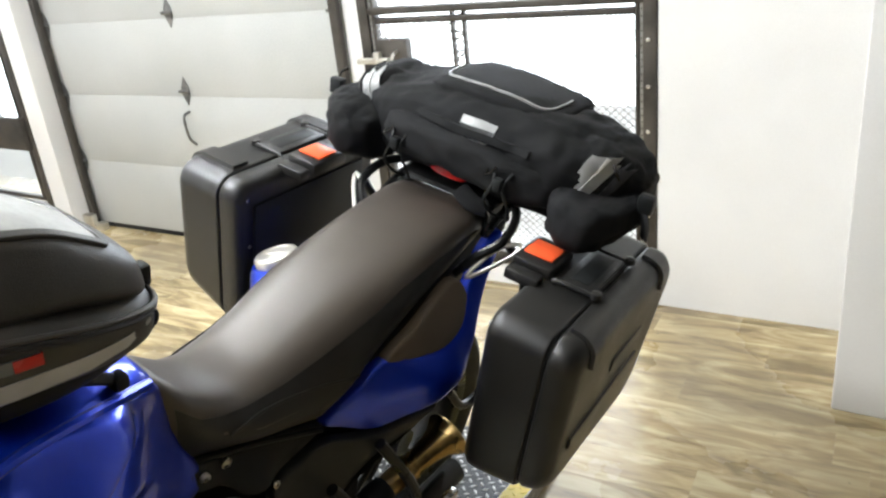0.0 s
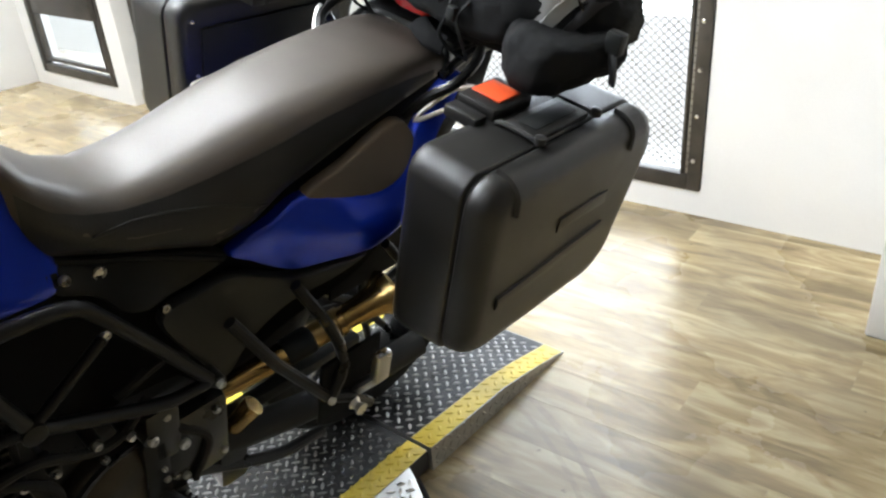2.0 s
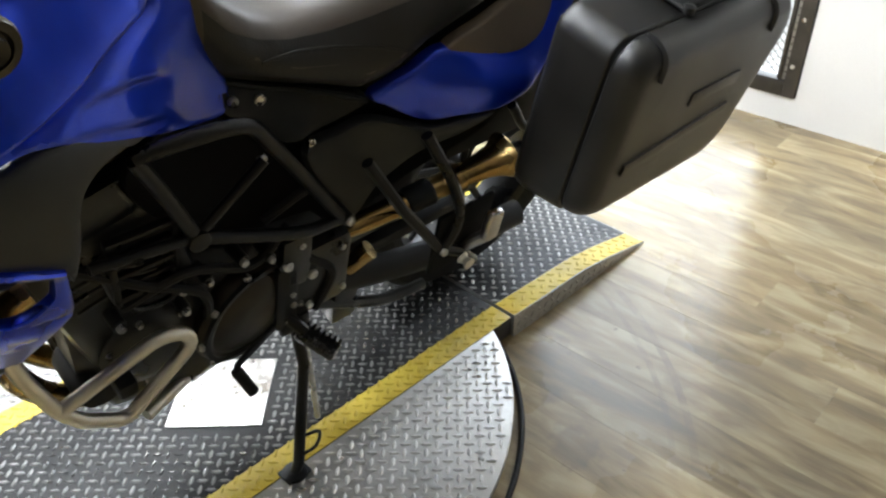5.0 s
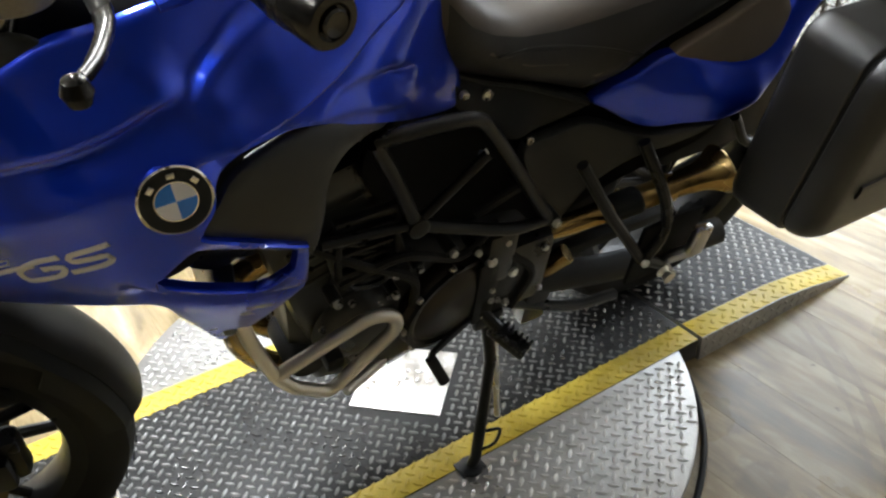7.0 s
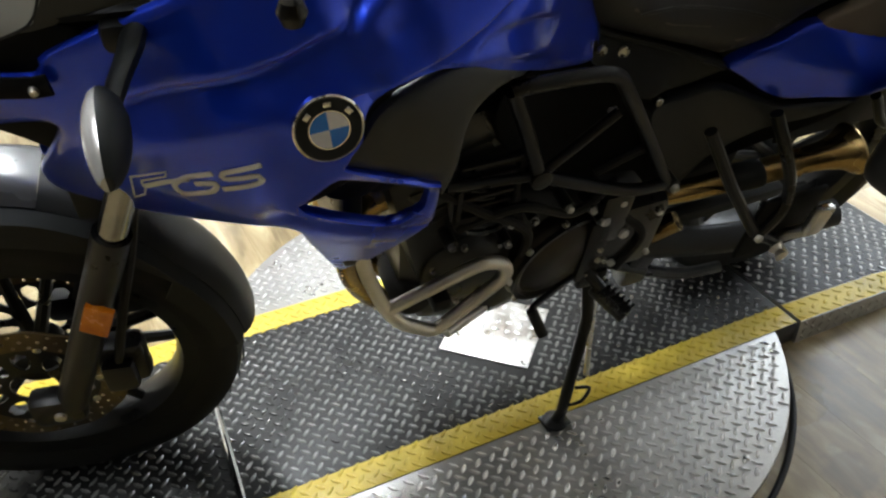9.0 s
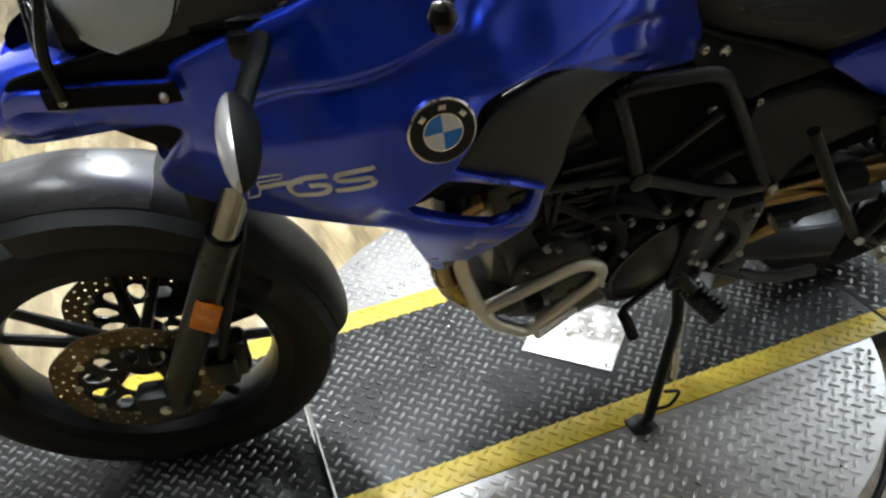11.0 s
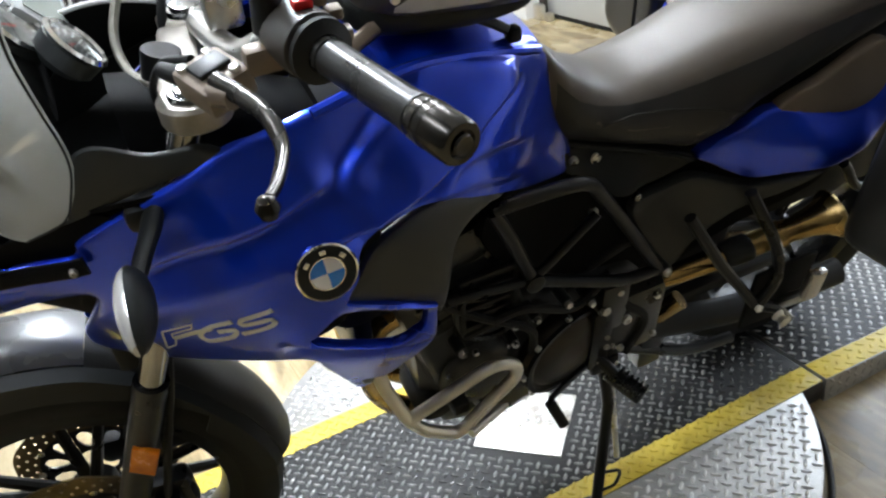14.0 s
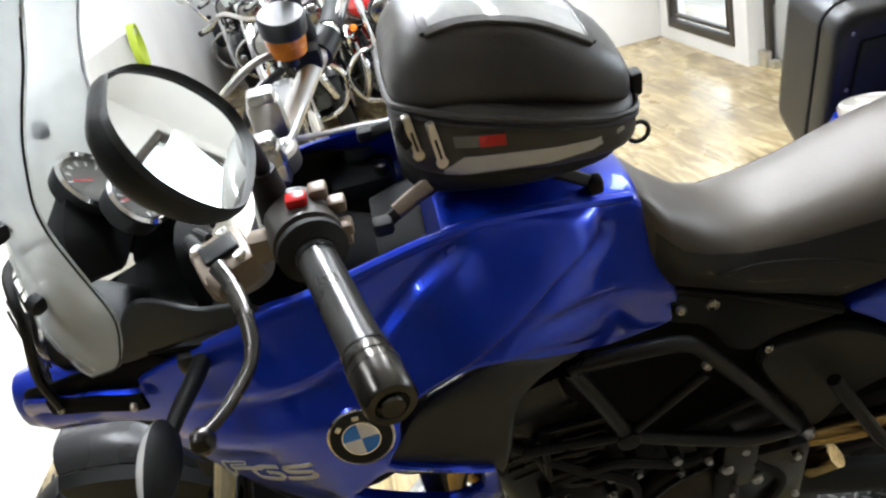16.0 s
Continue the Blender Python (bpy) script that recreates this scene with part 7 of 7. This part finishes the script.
part("zip_flap", ribbon(draped(tree, [(.3, y, 1.18) for y in np.linspace(.10, -.15, 22)], (1, 0, -.08), .002), .008, .003), CLOTH, tail_bag)
shield = []
for v in np.linspace(0, 1, 6):
    half = .037 - .012 * v * v
    shield.append([(.3, -.036 + half * u, 1.178 - .036 * v) for u in np.linspace(1, -1, 7)])
label_patch = part("logo_patch", draped_patch(tree, shield, (1, 0, 0), .002), SILVER, tail_bag, "pale reflective patch with dark bars")
part("patch_bar", draped_patch(tree, [[(.3, -.036 + .034 * u, 1.166 - .007 * v) for u in np.linspace(1, -1, 7)] for v in (0, 1)], (1, 0, 0), .0028), DARK, label_patch)
# one broad pocket along the front, with cords, hooks and toggles
low_front = wrinkled(wrinkled(across([(.175, .71, 1.10, .02, .02), (.165, .695, 1.102, .05, .034), (.10, .682, 1.105, .062, .040), (-.02, .680, 1.104, .064, .040), (-.13, .684, 1.098, .060, .040), (-.20, .695, 1.092, .05, .034), (-.21, .71, 1.09, .02, .02)], 56, 3.4, 10), .005, 10, 7.0, (1, .7, 1.2)), .0036, 34, 2.0, (1, .6, 1.3))
part("front_pocket", low_front, CLOTH, tail_bag, "", 70)
for y in (.115, -.115):
    for dy in (-.018, .018):
        part("cord", tube([(.625, y + dy, 1.115), (.607, y + dy * .6, 1.09), (.612, y + dy * 1.4, 1.05), (.64, y + dy, 1.015), (.665, y, 1.0)], .0032, 6), BLACK, tail_bag)
    part("hook", tube([(.612, y + .012, 1.122), (.603, y + .016, 1.112), (.606, y + .028, 1.104), (.616, y + .03, 1.112)], .0024, 8), LEVER, tail_bag, "small steel hook")
    part("toggle", rbox((.598, y - .010, 1.082), (.614, y + .008, 1.106), .004), BLACK, tail_bag)
part("hanging_tab", wrinkled(tube([(.625, -.03, 1.045), (.62, -.06, 1.03), (.63, -.09, 1.025)], .016, 12, flat=.4), .003, 30), CLOTH, tail_bag)
# folded flaps at both ends, drooping over the panniers, each under a grey reflective shoulder
for s in (-1, 1):
    if s < 0:
        st = [(-.20, .72, 1.070, .045, .03), (-.215, .70, 1.070, .075, .043), (-.255, .690, 1.066, .092, .050), (-.30, .695, 1.068, .088, .046), (-.335, .715, 1.084, .062, .034), (-.352, .72, 1.095, .03, .016)]
        up = [(-.195, .76, 1.115, .08, .065), (-.235, .758, 1.120, .098, .070), (-.275, .765, 1.120, .088, .062), (-.31, .775, 1.115, .064, .048), (-.335, .78, 1.11, .034, .025)]
    else:
        st = [(.185, .72, 1.06, .045, .035), (.21, .695, 1.062, .08, .048), (.25, .69, 1.068, .092, .054), (.29, .70, 1.078, .082, .048), (.325, .72, 1.088, .055, .034), (.338, .72, 1.092, .03, .018)]
        up = [(.19, .785, 1.11, .06, .05), (.235, .78, 1.12, .085, .056), (.275, .785, 1.115, .078, .05), (.31, .79, 1.105, .05, .038), (.322, .79, 1.10, .03, .02)]
    low_bm = wrinkled(wrinkled(across(st, 60, 3.4, 12), .007, 11, 2.0 * s, (1, .6, 1)), .0032, 30, 6.0, (.6, 1, 1.4))
    up_bm = wrinkled(wrinkled(across(up, 60, 3.2, 12), .007, 12, 5.0 * s), .0034, 32, 8.0, (1.3, .6, 1))
    up_tree = BVHTree.FromBMesh(up_bm)
    pocket = part("end_pocket", low_bm, CLOTH, tail_bag, "drooping black fabric end flap", 70)
    end = part("end_roll", up_bm, CLOTH, tail_bag, "", 70)
    edge = -.215 if s < 0 else .205
    def shoulder(w0, w1, top_z, low_z, lift):
        rows_ = []
        for v in np.linspace(0, 1, 9):
            a, b = edge + s * (w0 - .035 * v), edge + s * (w1 - .045 * v)
            rows_.append([(.3, a + (b - a) * u, top_z + (low_z - top_z) * v) for u in np.linspace(0, 1, 7)])
        return draped_patch(up_tree, rows_, (1, 0, 0), lift)
    part("reflective_panel", shoulder(.035, .085, 1.178, 1.095, .004), SILVER, end, "grey reflective shoulder panel")
    part("panel_edge", shoulder(.058, .063, 1.176, 1.095, .006), WHITE, end, "pale piping across the panel")
    part("strap", shoulder(.088, .108, 1.17, 1.09, .0045), STRAP, end)
    ye = st[-1][0] + s * .004
    part("buckle", rbox((.69, ye - .016, 1.10), (.712, ye + .014, 1.135), .005), BLACK, end)
    part("strap_end", tube([(.70, ye, 1.10), (.695, ye + s * .012, 1.08), (.70, ye + s * .014, 1.055)], (.013, .010), 8, flat=.45), STRAP, end)
    part("snap_hook", tube([(.665, edge + s * .08, 1.18), (.655, edge + s * .09, 1.172), (.66, edge + s * .098, 1.16)], .0024, 8), LEVER, end)


# ---------------------------------------------------------------- parked motorcycles in the showroom
REDPAINT = surface("red_paint", (.5, .015, .01), (.6, .03, .02), .2, .1, 5, 500, 0, .04, 1.0)
BLACKPAINT = surface("black_paint", (.008, .008, .009), (.014, .014, .015), .15, 0, 5, 500, 0, .04, 1.0)
SILVERPAINT = surface("silver_paint", (.4, .41, .43), (.5, .51, .53), .25, .6, 5, 500, 0, .04, 1.0)


def torus(r, w, m, n=36, k=10):
    return moved(rings([[((r + w * math.cos(b)) * math.cos(a), w * math.sin(b), (r + w * math.cos(b)) * math.sin(a)) for b in np.linspace(0, 2 * math.pi, k + 1)[:-1]] for a in np.linspace(0, 2 * math.pi, n + 1)[:-1]], closed=True), m)


def cruiser(label, paint, screen, bags):
    c = thing("cruiser_motorcycle", Matrix(), label, "motorcycle", "parked motorcycles in the showroom")
    for x, r, w, name in ((-.82, .31, .055, "front_wheel"), (.78, .29, .075, "rear_wheel")):
        wh = part(name, lathe([(.02, -.06), (.045, -.055), (.045, .055), (.02, .06)], 16, pose(x, 0, r + .0, 90)), CHROME, c)
        part("tyre", torus(r - w, w, pose(x, 0, r)), RUBBER, wh)
        part("rim", torus(r - 2 * w + .004, .018, pose(x, 0, r), 36, 8), CHROME, wh)
        for k in range(12):
            a = 2 * math.pi * k / 12
            q = r - 2 * w
            part("spoke", tube([(x + .04 * math.cos(a + .5), .03 * (-1) ** k, r + .04 * math.sin(a + .5)), (x + q * math.cos(a), 0, r + q * math.sin(a))], .004, 5, False), CHROME, wh)
        part("brake_disc", lathe([(.06, -.003), (.13, -.003), (.13, .003), (.06, .003)], 28, pose(x, -.075, r, 90)), STEEL, wh)
        sweep = (35, 150) if x < 0 else (20, 165)
        part("fender", rings([[(x + (r + .03 + d) * math.cos(a), y, r + (r + .03 + d) * math.sin(a)) for y, d in ((-w * 1.3, -.035), (-w * .9, -.006), (0, .006), (w * .9, -.006), (w * 1.3, -.035), (w * 1.2, -.038), (0, 0), (-w * 1.2, -.038))] for a in np.radians(np.linspace(*sweep, 16))]), paint, wh, "painted fender")
    for s in (-1, 1):
        part("fork_tube", tube([(-.82, s * .10, .31), (-.55, s * .10, .95)], .024, 10, False), CHROME, c, "chrome fork")
        part("exhaust", tube([(-.12, s * .10 if s < 0 else .14, .62), (-.22, s * .15, .45), (-.05, s * .19, .27), (.35, s * .21, .25), (1.0, s * .22, .28)], (.024, .045), 12), CHROME, c, "chrome exhaust pipe")
        m = part("mirror", lathe([(.01, -.01), (.05, -.006), (.055, .006), (.02, .012)], 20, pose(-.40, s * .42, 1.22, 0, 80, 0)), CHROME, c, "chrome mirror")
        part("stem", tube([(-.38, s * .34, 1.03), (-.41, s * .38, 1.12), (-.40, s * .42, 1.21)], .006, 6), CHROME, m)
        part("grip", tube([(-.28, s * .36, .99), (-.22, s * .46, .97)], .018, 10, False), RUBBER, c)
        part("indicator", lathe([(.008, -.02), (.022, -.01), (.022, .015), (.008, .022)], 16, pose(-.62, s * .19, .80, 0, -90, 0)), AMBER if paint is REDPAINT else BLACKPAINT, c)
        part("shock", tube([(.55, s * .14, .62), (.76, s * .14, .34)], .03, 10, False), CHROME, c)
        if bags:
            part("saddle_bag", rbox((.45, s * .17 if s > 0 else -.36, .38), (.95, .36 if s > 0 else -.17, .68), .06, 3), BLACKPAINT if paint is not SILVERPAINT else paint, c, "hard saddle bag")
    part("handlebar", tube([(-.22, -.46, .97), (-.30, -.36, 1.0), (-.42, -.24, 1.05), (-.50, -.08, .98), (-.50, .08, .98), (-.42, .24, 1.05), (-.30, .36, 1.0), (-.22, .46, .97)], .014, 10), CHROME, c, "chrome handlebar")
    hl = part("headlamp", moved(lathe([(.02, -.10), (.07, -.08), (.095, -.02), (.10, .02), (.092, .03)], 24), pose(-.70, 0, .84, 0, -90, 0)), BLACKPAINT, c, "black headlamp")
    part("lens", moved(lathe([(.092, .024), (.07, .036), (.02, .044), (.002, .045)], 24), pose(-.70, 0, .84, 0, -90, 0)), FORKTUBE, hl)
    part("fuel_tank", rings(fine_rings([(-.48, 0, .86, .03, .03), (-.45, 0, .86, .10, .07), (-.30, 0, .86, .15, .10), (-.10, 0, .83, .13, .08), (.06, 0, .79, .07, .04)], 28, 2.3, 4)), paint, c, "painted fuel tank")
    part("seat", rings(fine_rings([(.0, 0, .76, .06, .03), (.08, 0, .74, .13, .045), (.30, 0, .71, .17, .05), (.42, 0, .74, .15, .06), (.70, 0, .78, .13, .05), (.82, 0, .78, .07, .03)], 28, 2.8, 4)), SEAT, c, "black seat")
    en = part("engine", rbox((-.22, -.15, .28), (.22, .15, .50), .04, 2), ENGINE, c)
    for x0, tilt in ((-.10, -24), (.08, 24)):
        for k in range(7):
            part("fin", moved(rbox((-.085, -.085, .0 + .032 * k), (.085, .085, .018 + .032 * k), .006), pose(x0, 0, .48, 0, tilt, 0)), CHROME if k > 5 else ENGINE, en)
    part("primary_cover", moved(lathe([(.10, 0), (.12, .01), (.11, .04), (.06, .05), (.004, .05)], 28), pose(-.02, -.15, .38, 90)), CHROME, en, "chrome engine cover")
    part("air_cleaner", moved(lathe([(.08, 0), (.085, .01), (.08, .05), (.004, .055)], 24), pose(.0, .14, .66, -90)), CHROME, en)
    part("frame", merged(tube([(-.55, 0, .90), (-.42, 0, .50), (-.25, 0, .24), (.30, 0, .24), (.55, 0, .55)], .022, 8), tube([(-.50, 0, .92), (-.1, 0, .72), (.5, 0, .62), (.78, 0, .60)], .022, 8)), FRAME, c)
    part("engine_guard", tube([(-.40, 0, .62), (-.40, -.2, .60), (-.40, -.30, .48), (-.38, -.22, .30), (-.36, 0, .26), (-.38, .22, .30), (-.40, .30, .48), (-.40, .2, .60)], .014, 8, closed=True), CHROME, c, "chrome engine guard")
    part("side_stand", tube([(-.05, -.14, .28), (-.0, -.26, .005)], .012, 8, False), CHROME, c)
    if screen:
        secs = []
        for t in np.linspace(0, 1, 9):
            hw = .20 + .06 * math.sin(t * 2.6)
            secs.append([(-.62 + .16 * t + .10 * u * u, u * hw, .92 + .50 * t) for u in np.linspace(-1, 1, 9)] + [(-.614 + .16 * t + .10 * u * u, u * hw, .92 + .50 * t) for u in np.linspace(1, -1, 9)])
        part("windshield", rings(secs), SCREEN, c, "clear touring windshield").visible_shadow = False
    part("sissy_bar", tube([(.72, -.12, .62), (.92, -.12, .98), (.95, 0, 1.06), (.92, .12, .98), (.72, .12, .62)], .011, 8), CHROME, c)
    part("tail_lamp", rbox((1.0, -.05, .52), (1.05, .05, .58), .015), RED, c)
    return c


models = [cruiser("red cruiser motorcycle with chrome trim parked indoors", REDPAINT, False, False), cruiser("black touring motorcycle with a tall windshield, parked indoors", BLACKPAINT, True, True),
          cruiser("silver and black cruiser motorcycle with much chrome", SILVERPAINT, False, False), cruiser("black cruiser motorcycle with chrome engine, parked indoors", BLACKPAINT, False, False)]
spots = random.Random(11)
PARKED = [(0, -.12, 4.55, 97), (2, -.66, 4.35, 86), (1, .55, 5.4, 100), (1, -.95, 6.5, 88), (3, -.3, 6.7, 95), (2, .35, 7.0, 85), (0, .9, 7.3, 96), (3, -1.2, 8.6, 90), (2, -.5, 8.8, 84), (1, .2, 9.0, 98), (0, .85, 9.2, 90), (3, -.45, 5.3, 88), (1, .05, 5.7, 93), (0, -.62, 5.9, 82), (3, .62, 6.2, 90), (2, .02, 7.9, 96), (3, -.75, 7.6, 86), (1, -1.3, 7.4, 92), (0, .55, 8.2, 88), (3, .1, 10.1, 91), (2, -1.1, 10.8, 93), (1, -.3, 11.0, 86), (3, .5, 11.1, 97)]
used = set()
for kind, x, y, turn in PARKED:
    place = pose(x, y, 0, spots.uniform(-7, -4), 0, turn)
    if kind in used:
        copy_thing(models[kind], place)
    else:
        models[kind].matrix_world = place
        used.add(kind)
tag = thing("price_tag", pose(-.74, 3.62, .93, 0, 0, 15), "yellow paper tag hanging from a handlebar", "tag")
part("card", rbox((-.035, -.001, -.10), (.035, .001, .0), .0006), YELLOW, tag)
part("string", tube([(0, 0, .0), (.004, 0, .03), (0, .0, .06)], .0012, 5), WHITE, tag)


# ---------------------------------------------------------------- floor planks
PW, PL = 0.152, 1.22
TURNF = pose(0, 0, 0, 0, 0, 3)


def plank_mesh():
    bm = bmesh.new()
    bmesh.ops.create_cube(bm, size=1)
    for v in bm.verts:
        v.co = Vector((v.co.x * (PW - .00015), v.co.y * (PL - .00015), -.004 + v.co.z * .008))
    top = [e for e in bm.edges if all(v.co.z > -.001 for v in e.verts)]
    bmesh.ops.bevel(bm, geom=top, offset=.0003, segments=1, affect="EDGES")
    return bm


floor = tagged(new("floor"), "light brown wood-look vinyl plank floor, scuffed", "floor", kind="structure")
seed_plank = plank_mesh()
plank_data = bpy.data.meshes.new("plank")
seed_plank.to_mesh(plank_data)
plank_data.materials.append(FLOORMAT)
verts, faces = [(v.co.x, v.co.y, v.co.z) for v in seed_plank.verts], [[v.index for v in f.verts] for f in seed_plank.faces]
seed_plank.free()
near, far = [], []
shifts = random.Random(4)
for i in range(-50, 24):
    jitter = shifts.random() * PL
    for j in range(-9, 12):
        p = TURNF @ Vector((i * PW, j * PL + jitter - .6, 0))
        if -7.2 < p.x < 2.7 and -9.4 < p.y < 13.5 and (p.x > -2 or p.y < 1.5):
            (near if p.y < 5 and p.x > -1.9 else far).append(p)
near.sort(key=lambda p: (p - Vector((.8, .4, 0))).length)
far += near[290:]
for p in near[:290]:
    ob = new("plank", plank_data)
    ob.matrix_world = Matrix.Translation(p) @ TURNF
    ob.parent = floor
rest_v, rest_f = [], []
for p in far:
    m = Matrix.Translation(p) @ TURNF
    base = len(rest_v)
    rest_v += [tuple(m @ Vector(v)) for v in verts]
    rest_f += [[base + i for i in f] for f in faces]
rest = bpy.data.meshes.new("planks")
rest.from_pydata(rest_v, [], rest_f)
rest.materials.append(FLOORMAT)
ob = new("planks", rest)
ob.parent = floor
ob["kind"] = "stuff"
